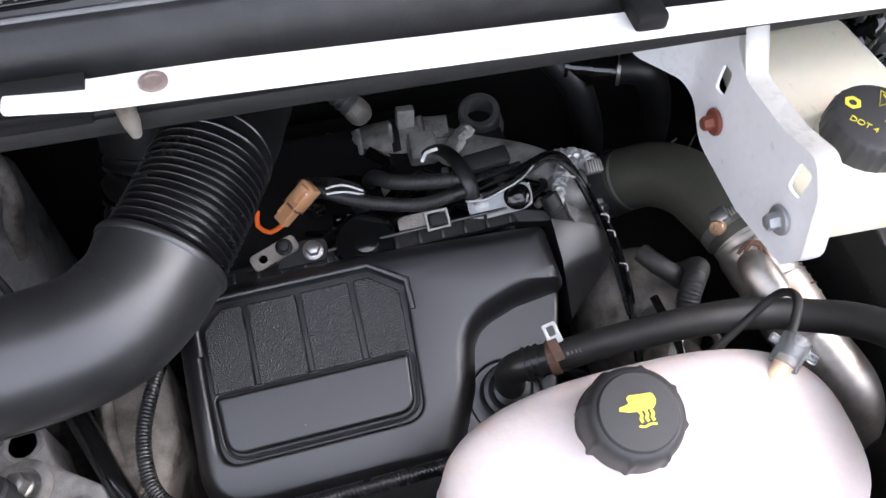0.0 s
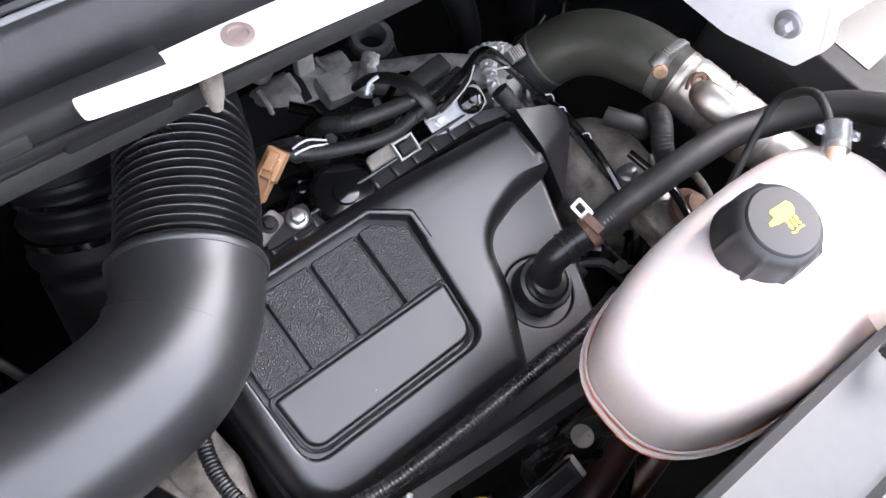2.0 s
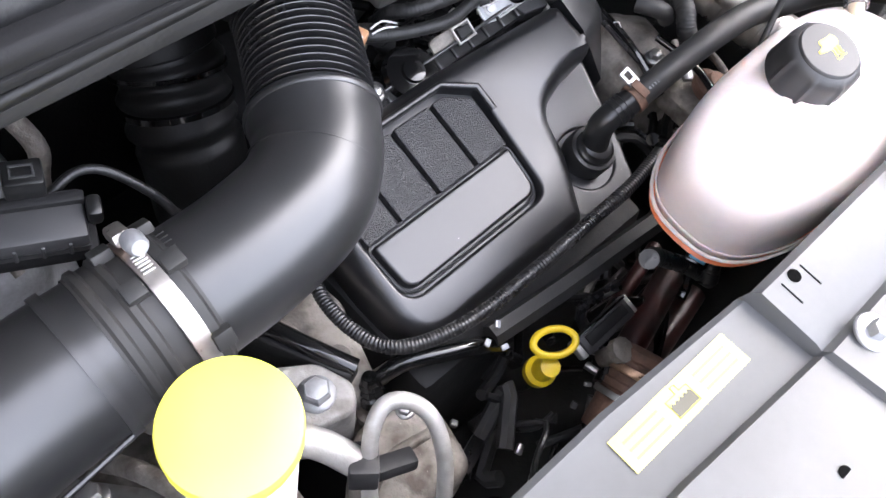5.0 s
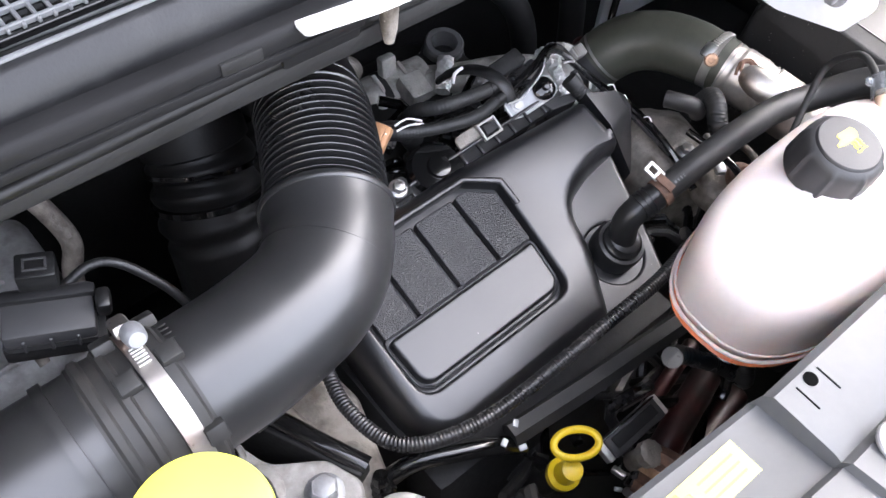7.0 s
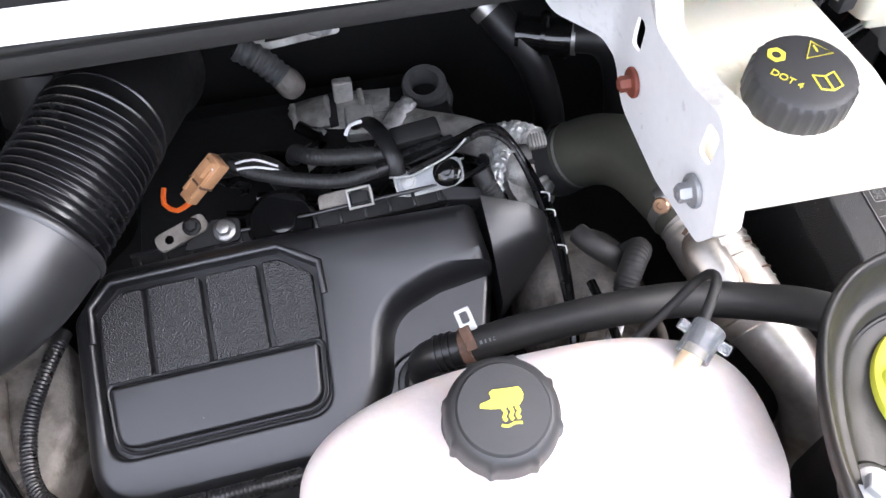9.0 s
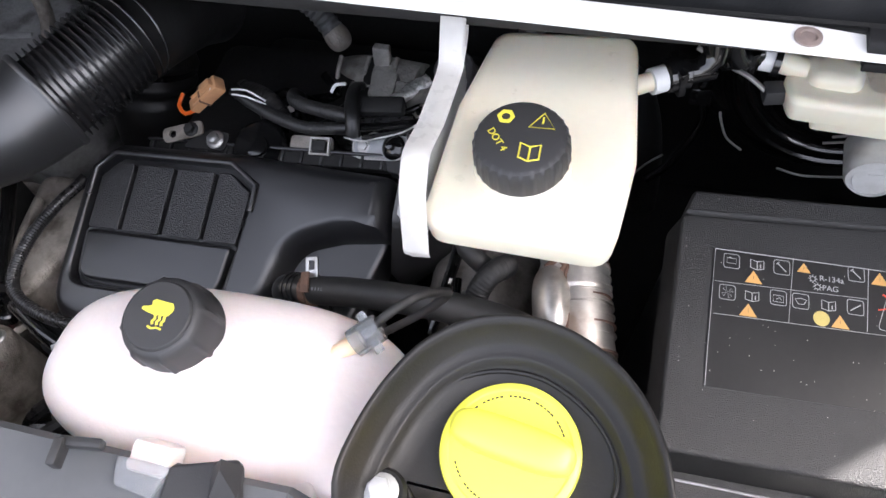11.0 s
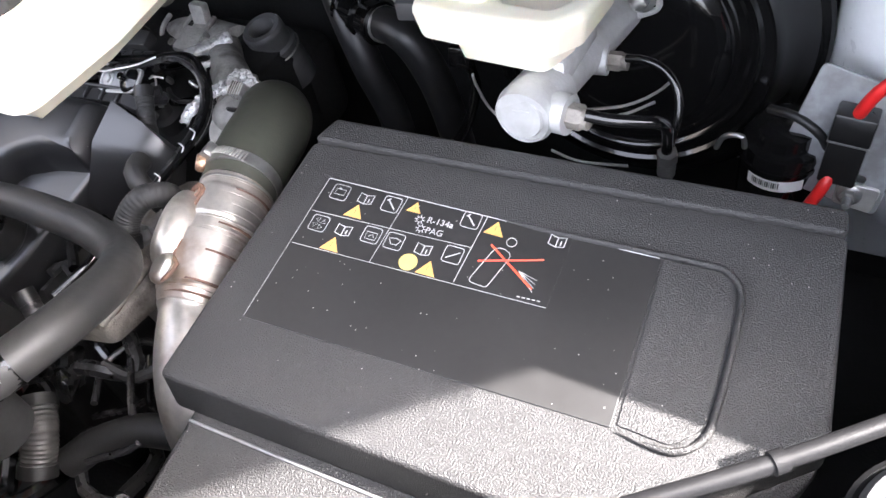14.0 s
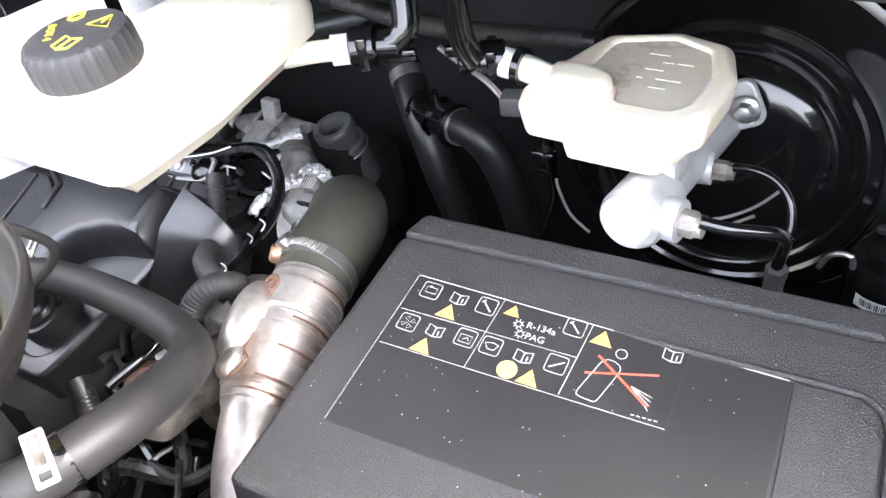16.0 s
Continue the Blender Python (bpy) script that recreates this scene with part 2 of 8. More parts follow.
    L.new(mixf.outputs[0], rr.inputs["Value"])
    L.new(rr.outputs[0], b.inputs["Roughness"])
    if grain:
        if cell:
            g = N.new("ShaderNodeTexVoronoi")
            g.feature = "SMOOTH_F1"
            g.inputs["Scale"].default_value = grain_scale
            L.new(co.outputs["Object"], g.inputs["Vector"])
        else:
            g = noise_of(grain_scale, 2.0)
        bp = N.new("ShaderNodeBump")
        bp.inputs["Strength"].default_value = grain
        bp.inputs["Distance"].default_value = deep * (0.62 if cell else 0.35) / grain_scale
        L.new(g.outputs[0], bp.inputs["Height"])
        L.new(bp.outputs[0], b.inputs["Normal"])
    return m


M = {}
M["cover"] = material("black_satin_plastic", (0.014, 0.014, 0.015), 0.34, grain=0.3, grain_scale=1500, vary=0.12, speck=0.02, rough_vary=0.04, ior=1.72)
M["tile"] = material("black_grained_plastic", (0.016, 0.016, 0.017), 0.36, grain=1.0, grain_scale=900, cell=True, vary=0.12, rough_vary=0.05, ior=1.65, deep=1.5)
M["duct"] = material("black_moulded_plastic", (0.02, 0.02, 0.0205), 0.35, grain=0.12, grain_scale=1300, vary=0.12, speck=0.02, rough_vary=0.05, ior=1.72, tint=(0.03, 0.029, 0.028), tint_amount=0.4, tint_scale=22)
M["battery"] = material("coarse_grained_black_plastic", (0.021, 0.0205, 0.02), 0.46, grain=1.0, grain_scale=950, vary=0.15, speck=0.12, rough_vary=0.05, deep=3.0, ior=1.55)
M["label"] = material("smooth_black_label", (0.02, 0.0195, 0.019), 0.38, grain=0.05, vary=0.15, speck=0.22, rough_vary=0.05)
M["ink"] = material("white_print", (0.42, 0.42, 0.41), 0.5, vary=0.15)
M["ink_orange"] = material("orange_print", (0.58, 0.32, 0.1), 0.5, vary=0.1)
M["ink_red"] = material("red_print", (0.75, 0.07, 0.03), 0.5, vary=0.08)
M["ink_yellow"] = material("yellow_print", (0.66, 0.58, 0.06), 0.5, vary=0.08)
M["white"] = material("white_paint", (0.8, 0.79, 0.76), 0.28, vary=0.04, coat=0.3, rough_vary=0.05)
M["primer"] = material("pale_grey_paint", (0.82, 0.84, 0.86), 0.35, vary=0.05, grain=0.06, grain_scale=250, tint=(0.55, 0.5, 0.44), tint_amount=0.35, spread=(0.66, 0.76), tint_scale=60)
M["tank"] = material("milky_plastic", (0.74, 0.66, 0.63), 0.38, grain=0.12, grain_scale=220, vary=0.06, subsurface=0.3, rough_vary=0.08, speck=0.035, tint=(0.74, 0.55, 0.5), tint_amount=0.45, spread=(0.5, 0.75), tint_scale=9)
M["coolant"] = material("orange_coolant_behind_plastic", (0.8, 0.24, 0.1), 0.35, vary=0.08, subsurface=0.3)
M["cream"] = material("cream_plastic", (0.74, 0.69, 0.55), 0.35, vary=0.04, subsurface=0.3, grain=0.06, grain_scale=200)
M["cream_dark"] = material("aged_cream_plastic", (0.66, 0.62, 0.5), 0.4, vary=0.08, subsurface=0.25, tint=(0.5, 0.45, 0.35), tint_amount=0.4)
M["yellow"] = material("bright_yellow_plastic", (0.9, 0.88, 0.1), 0.4, vary=0.05, grain=0.06, grain_scale=300)
M["yellow_dip"] = material("deep_yellow_plastic", (0.82, 0.58, 0.02), 0.35, vary=0.08)
M["cap"] = material("black_cap_plastic", (0.03, 0.03, 0.031), 0.52, grain=0.2, grain_scale=900, vary=0.12, rough_vary=0.05)
M["weathered"] = material("weathered_grey_paint", (0.3, 0.3, 0.295), 0.6, grain=0.5, grain_scale=220, vary=0.3, speck=0.08, tint=(0.09, 0.085, 0.08), tint_amount=0.8, tint_scale=26, spread=(0.5, 0.68))
M["rubber"] = material("black_rubber", (0.022, 0.022, 0.0215), 0.55, grain=0.15, grain_scale=600, vary=0.25, tint=(0.038, 0.035, 0.032), tint_amount=0.6)
M["green_hose"] = material("dark_olive_rubber", (0.06, 0.062, 0.048), 0.42, grain=0.15, grain_scale=500, vary=0.2)
M["conduit"] = material("black_ribbed_conduit", (0.016, 0.016, 0.017), 0.3, vary=0.25, tint=(0.06, 0.055, 0.05), tint_amount=0.4)
M["black"] = material("matt_black", (0.01, 0.01, 0.01), 0.7, vary=0.3, grain=0.2, grain_scale=150)
M["pitch"] = material("dark_felt", (0.012, 0.012, 0.012), 0.9, vary=0.3, grain=0.3, grain_scale=200)
M["gloss_black"] = material("gloss_black_paint", (0.006, 0.006, 0.006), 0.13, vary=0.2, rough_vary=0.05, coat=0.4)
M["alu"] = material("cast_aluminium", (0.28, 0.255, 0.225), 0.65, metal=0.35, grain=1.0, grain_scale=420, vary=0.35, speck=0.06, tint=(0.08, 0.065, 0.05), tint_amount=0.85, tint_scale=38)
M["alu_tube"] = material("dull_aluminium_tube", (0.62, 0.61, 0.58), 0.42, metal=0.7, grain=0.15, vary=0.15, tint=(0.25, 0.22, 0.18), tint_amount=0.5, spread=(0.55, 0.75))
M["steel"] = material("zinc_steel", (0.46, 0.46, 0.45), 0.4, metal=0.9, vary=0.15, tint=(0.2, 0.16, 0.12), tint_amount=0.4, tint_scale=60)
M["stainless"] = material("heat_stained_steel", (0.6, 0.565, 0.52), 0.4, metal=0.85, grain=0.08, grain_scale=180, vary=0.25, tint=(0.24, 0.14, 0.075), tint_amount=0.7, tint_scale=24, spread=(0.5, 0.68))
M["rust"] = material("rusty_steel", (0.17, 0.095, 0.065), 0.7, metal=0.2, grain=0.6, grain_scale=300, vary=0.4, tint=(0.07, 0.05, 0.04), tint_amount=0.6, tint_scale=90)
M["brown"] = material("tan_plastic", (0.56, 0.3, 0.15), 0.36, vary=0.1)
M["orange"] = material("orange_wire", (0.8, 0.14, 0.02), 0.4, vary=0.1)
M["red"] = material("red_rubber", (0.62, 0.02, 0.02), 0.4, vary=0.12)
M["darkred"] = material("dark_red_plastic", (0.032, 0.005, 0.0045), 0.4, vary=0.4, tint=(0.008, 0.008, 0.008), tint_amount=0.85, tint_scale=40)
M["foil"] = material("crinkled_foil", (0.86, 0.85, 0.83), 0.42, metal=0.7, grain=0.8, grain_scale=260, cell=True, vary=0.2)
M["cross"] = material("grey_satin_panel", (0.085, 0.088, 0.092), 0.46, grain=0.04, grain_scale=500, vary=0.08, tint=(0.06, 0.062, 0.065), tint_amount=0.5, tint_scale=7, rough_vary=0.06, ior=1.4)
M["cowl"] = material("weathered_grey_plastic", (0.017, 0.0175, 0.0185), 0.4, grain=0.3, grain_scale=500, vary=0.2, tint=(0.034, 0.034, 0.035), tint_amount=0.4, tint_scale=40, ior=1.4)
M["trim"] = material("dark_trim_plastic", (0.012, 0.012, 0.0125), 0.55, grain=0.25, grain_scale=600, vary=0.2, ior=1.26)
M["sticker"] = material("pale_yellow_sticker", (0.62, 0.55, 0.11), 0.45, vary=0.06)
M["ink_grey"] = material("grey_print", (0.04, 0.038, 0.022), 0.5, vary=0.15)
M["clear"] = material("clear_plastic", (0.62, 0.64, 0.66), 0.15, vary=0.03, transmission=0.85)
M["amber"] = material("amber_plastic", (0.82, 0.62, 0.42), 0.35, vary=0.05, subsurface=0.3)
M["paper"] = material("white_paper_label", (0.78, 0.78, 0.77), 0.5, vary=0.04)
M["blue"] = material("blue_plastic", (0.1, 0.45, 0.7), 0.4, vary=0.08)
M["bars"] = material("pale_grey_plastic", (0.13, 0.135, 0.14), 0.5, grain=0.2, grain_scale=500, vary=0.12)
M["tray"] = material("dusty_black_plastic", (0.014, 0.0135, 0.013), 0.46, grain=0.2, grain_scale=600, vary=0.15, tint=(0.032, 0.025, 0.018), tint_amount=0.5, tint_scale=14, ior=1.38)
M["boot"] = material("dull_black_rubber", (0.007, 0.007, 0.007), 0.5, vary=0.3, grain=0.2, grain_scale=300, ior=1.4)
M["wall"] = material("plain_grey_wall", (0.16, 0.15, 0.14), 0.9, vary=0.2, vary_scale=1.0, grain=0.3, grain_scale=40)
M["cast"] = material("rough_cast_aluminium", (0.5, 0.49, 0.46), 0.5, metal=0.45, grain=0.8, grain_scale=300, vary=0.3, tint=(0.14, 0.12, 0.1), tint_amount=0.7, tint_scale=45, spread=(0.48, 0.68))
M["red_rust"] = material("rust_red_bolt", (0.2, 0.055, 0.035), 0.6, metal=0.2, grain=0.5, grain_scale=400, vary=0.35)
M["lamp_cap"] = material("dusty_grey_plastic", (0.06, 0.061, 0.063), 0.35, vary=0.15, grain=0.1)
M["cream_lid"] = material("smoky_cream_plastic", (0.56, 0.51, 0.41), 0.3, vary=0.1, subsurface=0.25, tint=(0.56, 0.51, 0.4), tint_amount=0.5, grain=0.1, grain_scale=200)
M["bright_cast"] = material("bright_cast_aluminium", (0.52, 0.52, 0.51), 0.45, metal=0.35, grain=0.45, grain_scale=420, vary=0.12, tint=(0.3, 0.29, 0.27), tint_amount=0.4, tint_scale=50)
M["zinc"] = material("dull_zinc_plate", (0.36, 0.37, 0.38), 0.5, metal=0.5, grain=0.2, grain_scale=200, vary=0.25, tint=(0.2, 0.19, 0.18), tint_amount=0.5, tint_scale=60)
M["stain"] = material("yellowed_paint", (0.74, 0.71, 0.6), 0.4, vary=0.1)
M["hole"] = material("grey_brown_stain", (0.22, 0.17, 0.15), 0.6, vary=0.3, grain=0.3)
M["holder"] = material("black_fuse_plastic", (0.008, 0.008, 0.008), 0.35, vary=0.2)
M["heater"] = material("black_hose_rubber", (0.012, 0.012, 0.012), 0.42, vary=0.25, grain=0.15, grain_scale=500)
M["copper"] = material("coppery_screw", (0.55, 0.36, 0.24), 0.35, metal=0.6, vary=0.2, tint=(0.2, 0.1, 0.06), tint_amount=0.5, tint_scale=120)
M["neck"] = material("grey_black_plastic", (0.075, 0.075, 0.076), 0.42, vary=0.2, grain=0.2, tint=(0.13, 0.13, 0.13), tint_amount=0.4)
M["bellows"] = material("black_bellows_rubber", (0.014, 0.014, 0.0145), 0.25, vary=0.1, rough_vary=0.04, ior=1.75)
M["elbow"] = material("smooth_black_elbow", (0.018, 0.018, 0.018), 0.3, vary=0.15, rough_vary=0.05)
M["clamp"] = material("worn_clamp_steel", (0.5, 0.47, 0.44), 0.34, metal=0.9, vary=0.2, tint=(0.4, 0.25, 0.18), tint_amount=0.6, tint_scale=30, grain=0.1)
M["pipe_alu"] = material("dull_pipe_aluminium", (0.46, 0.45, 0.43), 0.55, metal=0.5, grain=0.2, grain_scale=300, vary=0.15, tint=(0.25, 0.23, 0.2), tint_amount=0.5, tint_scale=50)
M["deck"] = material("weathered_deck_plastic", (0.085, 0.087, 0.09), 0.55, grain=0.3, grain_scale=450, vary=0.2, tint=(0.05, 0.05, 0.05), tint_amount=0.5, tint_scale=30)
M["disc"] = material("pale_yellow_print", (0.5, 0.4, 0.13), 0.5, vary=0.1)
M["clip_white"] = material("dull_white_metal", (0.5, 0.5, 0.49), 0.45, metal=0.2, vary=0.1)
M["mount"] = material("rough_grey_casting", (0.3, 0.29, 0.28), 0.6, metal=0.3, grain=1.0, grain_scale=600, vary=0.3, speck=0.06, tint=(0.12, 0.105, 0.09), tint_amount=0.7, tint_scale=45, spread=(0.5, 0.7))
# near-black with hardly any gloss: painted shade for holes and grooves
M["recess_shade"] = material("painted_recess_shade", (0.003, 0.003, 0.003), 0.9, vary=0.1, ior=1.1)

# ---- the bay itself ----
def slab(name, lo, hi, mat, label, category="structure"):
    c = [(a + b) / 2 for a, b in zip(lo, hi)]
    b = box(hi[0] - lo[0], hi[1] - lo[1], hi[2] - lo[2], 0.004)
    return solo(name, b, mat, label, category, Matrix.Translation((c[0], c[1], lo[2])), kind="structure")


M["ground"] = material("grey_asphalt", (0.06, 0.06, 0.058), 0.85, grain=0.6, grain_scale=90, vary=0.3, vary_scale=3)
g = bmesh.new()
bmesh.ops.create_grid(g, x_segments=1, y_segments=1, size=300)
solo("ground", g, M["ground"], "grey asphalt under the vehicle", "ground", kind="structure")
slab("floor", (-0.75, -0.1, 0.42), (1.25, 0.95, 0.45), M["pitch"], "dark undertray below the engine", "undertray")
slab("wall_firewall", (-0.75, 0.80, 0.45), (1.25, 0.83, 1.16), M["pitch"], "black felted bulkhead behind the engine", "bulkhead")
slab("wall_side_a", (-0.78, -0.1, 0.45), (-0.75, 0.95, 1.15), M["black"], "black inner wing of the engine bay", "inner wing")
slab("wall_side_b", (1.12, -0.1, 0.45), (1.15, 0.95, 1.15), M["black"], "black inner wing beside the battery", "inner wing")
slab("wall_front", (-0.75, -0.13, 0.45), (1.12, -0.10, 1.0), M["black"], "black front bulkhead behind the grille", "bulkhead")


# ---- engine cover ----
def engine_cover():
    e = thing("engine_cover", "black satin plastic engine cover with a ribbed panel", "engine cover",
              at((0.02, 0.338, 0.8635), (-0.052, -0.313, 0.948), (1, 0, 0.055)))
    outer = rounded([(-0.113, 0.06, 0.02), (-0.085, 0.0965, 0.018), (0.06, 0.098, 0.02), (0.222, 0.087, 0.012), (0.2265, 0.028, 0.008), (0.18, 0.022, 0.04), (0.138, 0.008, 0.06),
                     (0.127, -0.04, 0.05), (0.1, -0.1, 0.014), (-0.113, -0.1035, 0.05)], 10)
    hole = rounded([(-0.094, 0.062, 0.006), (-0.074, 0.08, 0.006), (0.058, 0.08, 0.006), (0.087, 0.06, 0.006), (0.079, -0.0565, 0.02), (-0.0915, -0.0575, 0.02)], 8)
    fall = [(-0.002, -0.055), (-0.0012, -0.03), (0.0, -0.021), (0.0022, -0.0135), (0.0055, -0.0075), (0.009, -0.0035), (0.0125, -0.0012), (0.0155, -0.0002), (0.0175, 0.0)]

    def bulge(x, y):
        k = max(0.0, min(1.0, (x - 0.1) / 0.06)) * max(0.0, min(1.0, (y + 0.01) / 0.05))
        front = -0.004 * max(0.0, (-0.055 - y) / 0.04) ** 2
        return 0.006 * k + front
    part("shell", plate(outer, -0.05, 0.0, 0.011, [hole], base=False, warp=bulge, edge=fall, hole_r=0.003), M["cover"], e, sharp=50)
    # recessed floor of the panel, a groove all round it
    part("recess", plate([Vector(p) for p in inset(hole, -0.002)], -0.022, -0.0145, 0.001), M["cover"], e)
    cuts = [-0.0905, -0.0515, -0.0055, 0.041, 0.0835]
    for i in range(4):
        a, b = cuts[i] + 0.0022, cuts[i + 1] - 0.0022
        ya = 0.0735 if i else 0.0585
        yb = 0.0735 if i < 3 else 0.0575
        pts = [(a, 0.002), (b - (0.0022 if i == 3 else 0), 0.002)]
        if i == 3:
            pts += [(b, 0.055), (0.0565, 0.0725)]
        else:
            pts += [(b, 0.0725)]
        if i == 0:
            pts += [(-0.0728, 0.0725), (a, 0.0565)]
        else:
            pts += [(a, 0.0725)]
        part("panel_tile", plate(rounded([(*p, 0.003) for p in pts], 3), -0.016, -0.004, 0.0014), M["tile"], e, "leather-grained tile")
    low = rounded([(-0.0865, -0.001, 0.004), (0.0765, -0.001, 0.004), (0.0722, -0.0492, 0.016), (-0.0832, -0.0502, 0.016)], 8)
    part("lower_panel", plate(low, -0.016, -0.0012, 0.003), M["cover"], e, "smooth panel below the tiles")
    part("groove_bead", sweep([(q.x, q.y, -0.0085) for q in inset(low, -0.0036)], 0.0015, 8, smooth=False, closed=True), M["cover"], e)
    # raised lip over the upper edge of the panel
    lip = [(-0.0935, 0.035, 0.001), (-0.0935, 0.0635, 0.0015), (-0.0745, 0.0815, 0.002), (0.0585, 0.0815, 0.002), (0.089, 0.0615, 0.0015), (0.0885, 0.035, 0.001)]
    part("lip", sweep(lip, 0.0032, 10, step=0.003, smooth=False, flat=0.8), M["cover"], e)
    # lower shelf with the well for the hose elbow
    shelf = rounded([(0.088, -0.101, 0.008), (0.183, -0.103, 0.018), (0.196, -0.065, 0.02), (0.226, 0.035, 0.01), (0.1, 0.045, 0.01)], 6)
    ring = [Vector((0.152 + 0.031 * math.cos(2 * math.pi * k / 32), -0.054 + 0.031 * math.sin(2 * math.pi * k / 32))) for k in range(32)]
    part("shelf", plate(shelf, -0.06, -0.027, 0.005, [ring], draft=0.004, hole_r=0.003), M["cover"], e, "lower step of the cover")
    part("well", lathe([(0.031, 0.0), (0.0295, -0.012), (0, -0.014)], 32), M["cover"], e, m=Matrix.Translation((0.152, -0.054, -0.03)))
    # tapered end beyond a seam
    taper = [(0.229, 0.091, -0.07, 0.0885, -0.004, 0.048, -0.006, 0.038, -0.0115, 0.0005, -0.032, -0.004, -0.09), (0.266, 0.079, -0.065, 0.077, -0.0125, 0.056, -0.0165, 0.048, -0.0225, 0.031, -0.043, 0.028, -0.085), (0.281, 0.0715, -0.06, 0.07, -0.025, 0.0585, -0.028, 0.053, -0.034, 0.043, -0.05, 0.041, -0.08),
             (0.286, 0.0665, -0.06, 0.0655, -0.0435, 0.06, -0.044, 0.0575, -0.0465, 0.051, -0.055, 0.05, -0.07)]
    part("end_piece", rings([[(s[0], s[k], s[k + 1]) for k in range(1, 13, 2)] for s in taper], cap_a=True, cap_b=True), M["cover"], e, "tapered end beyond a seam", sharp=45)
    # ribbed strip along the rear edge
    part("rear_strip", box(0.275, 0.014, 0.012, 0.002), M["black"], e, m=Matrix.Translation((0.07, 0.1055, -0.046)) @ Matrix.Rotation(radians(1), 4, "Z"))
    for k in range(13):
        part("strip_rib", box(0.003, 0.013, 0.009, 0.001), M["cover"], e, m=Matrix.Translation((-0.06 + k * 0.0215, 0.104 + k * 0.0003, -0.04)))
    part("strip_edge", box(0.275, 0.003, 0.01, 0.001), M["cover"], e, m=Matrix.Translation((0.07, 0.113, -0.04)) @ Matrix.Rotation(radians(1), 4, "Z"))
    part("strip_tail", plate(rounded([(0.2, 0.115, 0.003), (0.205, 0.1, 0.003), (0.236, 0.094, 0.004), (0.24, 0.104, 0.004)], 3), -0.05, -0.032, 0.0015), M["cap"], e, "dull end of the strip")
    return e


engine_cover()


# ---- intake duct ----
def intake_duct():
    d = thing("intake_duct", "thick black plastic air intake duct with a ribbed bellows", "intake duct")
    bend = [(-0.262, 0.338, 0.968), (-0.225, 0.338, 0.968), (-0.175, 0.34, 0.969), (-0.125, 0.35, 0.97), (-0.094, 0.373, 0.972), (-0.0765, 0.4, 0.9745)]
    part("elbow", sweep(bend, lambda s, w: 0.0475 + 0.003 * max(0, 1 - (w - s) / 0.03) ** 2 + 0.002 * max(0, 1 - s / 0.02), 40), M["duct"], d)
    part("bellows", ribbed([(-0.0775, 0.398, 0.9743), (-0.055, 0.436, 0.978), (-0.034, 0.478, 0.981), (-0.028, 0.494, 0.979)], 0.0412, 0.0066, 0.0066), M["bellows"], d, "ribbed bellows", sharp=75)
    part("rear_hose", sweep([(-0.036, 0.474, 0.9808), (-0.03, 0.49, 0.98), (-0.018, 0.52, 0.975), (-0.01, 0.56, 0.96), (-0.005, 0.59, 0.94)], lambda s, w: 0.0468, 36), M["boot"], d, "smooth hose behind the bellows")
    part("collar", sweep([(-0.0785, 0.3965, 0.9742), (-0.0752, 0.4022, 0.9747)], lambda s, w: 0.0516 - 0.0012 * (2 * s / w - 1) ** 2, 48, step=0.001), M["duct"], d)
    part("mould_line", sweep([(-0.1035, 0.3645, 0.9713), (-0.1025, 0.3655, 0.9714)], 0.0479, 48, step=0.001), M["duct"], d)
    # rubber sleeve with the hose clamp
    part("sleeve", sweep([(-0.283, 0.337, 0.968), (-0.2265, 0.338, 0.968)],
                         lambda s, w: 0.0535 if 0.004 < s < 0.01 or 0.018 < s < 0.024 or 0.046 < s < 0.053 else 0.0512, 40, step=0.002), M["rubber"], d)
    band = part("clamp_band", sweep([(-0.2495, 0.3375, 0.968), (-0.2375, 0.338, 0.968)], 0.0545, 48, step=0.0015), M["clamp"], d, "bright steel hose clamp")
    box_at = at((-0.2435, 0.369, 1.014), (0, 0.54, 0.84), (0, 0.84, -0.54))
    part("screw_housing", box(0.02, 0.012, 0.01, 0.003), M["clamp"], band, m=box_at)
    for k in range(6):
        a = -0.02 + 0.05 * k
        part("thread", box(0.008, 0.0016, 0.0014, 0.0004, 1), M["alu_tube"], band, m=at((-0.2435, 0.338 + 0.0547 * math.sin(a), 0.968 + 0.0547 * math.cos(a)), (0, math.sin(a), math.cos(a))))
    part("screw", lathe([(0.0068, 0), (0.0072, 0.004), (0.0066, 0.011), (0.005, 0.0135), (0, 0.014)], 22), M["zinc"], band, m=at((-0.2405, 0.3605, 1.0245), (0, -0.9, 0.43)))
    for lx, a in ((-0.2575, -0.12), (-0.2295, -0.05), (-0.258, 0.62), (-0.23, 0.68), (-0.2305, -1.1)):
        part("lug", box(0.013, 0.013, 0.0075, 0.0012), M["rubber"], d, m=at((lx, 0.338 + 0.0505 * math.sin(a), 0.968 + 0.0505 * math.cos(a)), (0, math.sin(a), math.cos(a))))
    for k in range(4):
        part("moulded_mark", box(0.005, 0.001, 0.0007, 0.0002, 1), M["rubber"], d, m=at((-0.2235, 0.338 + 0.0502 * math.sin(0.16 + 0.1 * k), 0.968 + 0.0502 * math.cos(0.16 + 0.1 * k)), (0, math.sin(0.16 + 0.1 * k), math.cos(0.16 + 0.1 * k))))
    part("mould_line", sweep([(-0.205, 0.2995, 0.9385), (-0.18, 0.3015, 0.938), (-0.155, 0.306, 0.9375)], 0.0011, 6), M["duct"], d, "raised mould line")
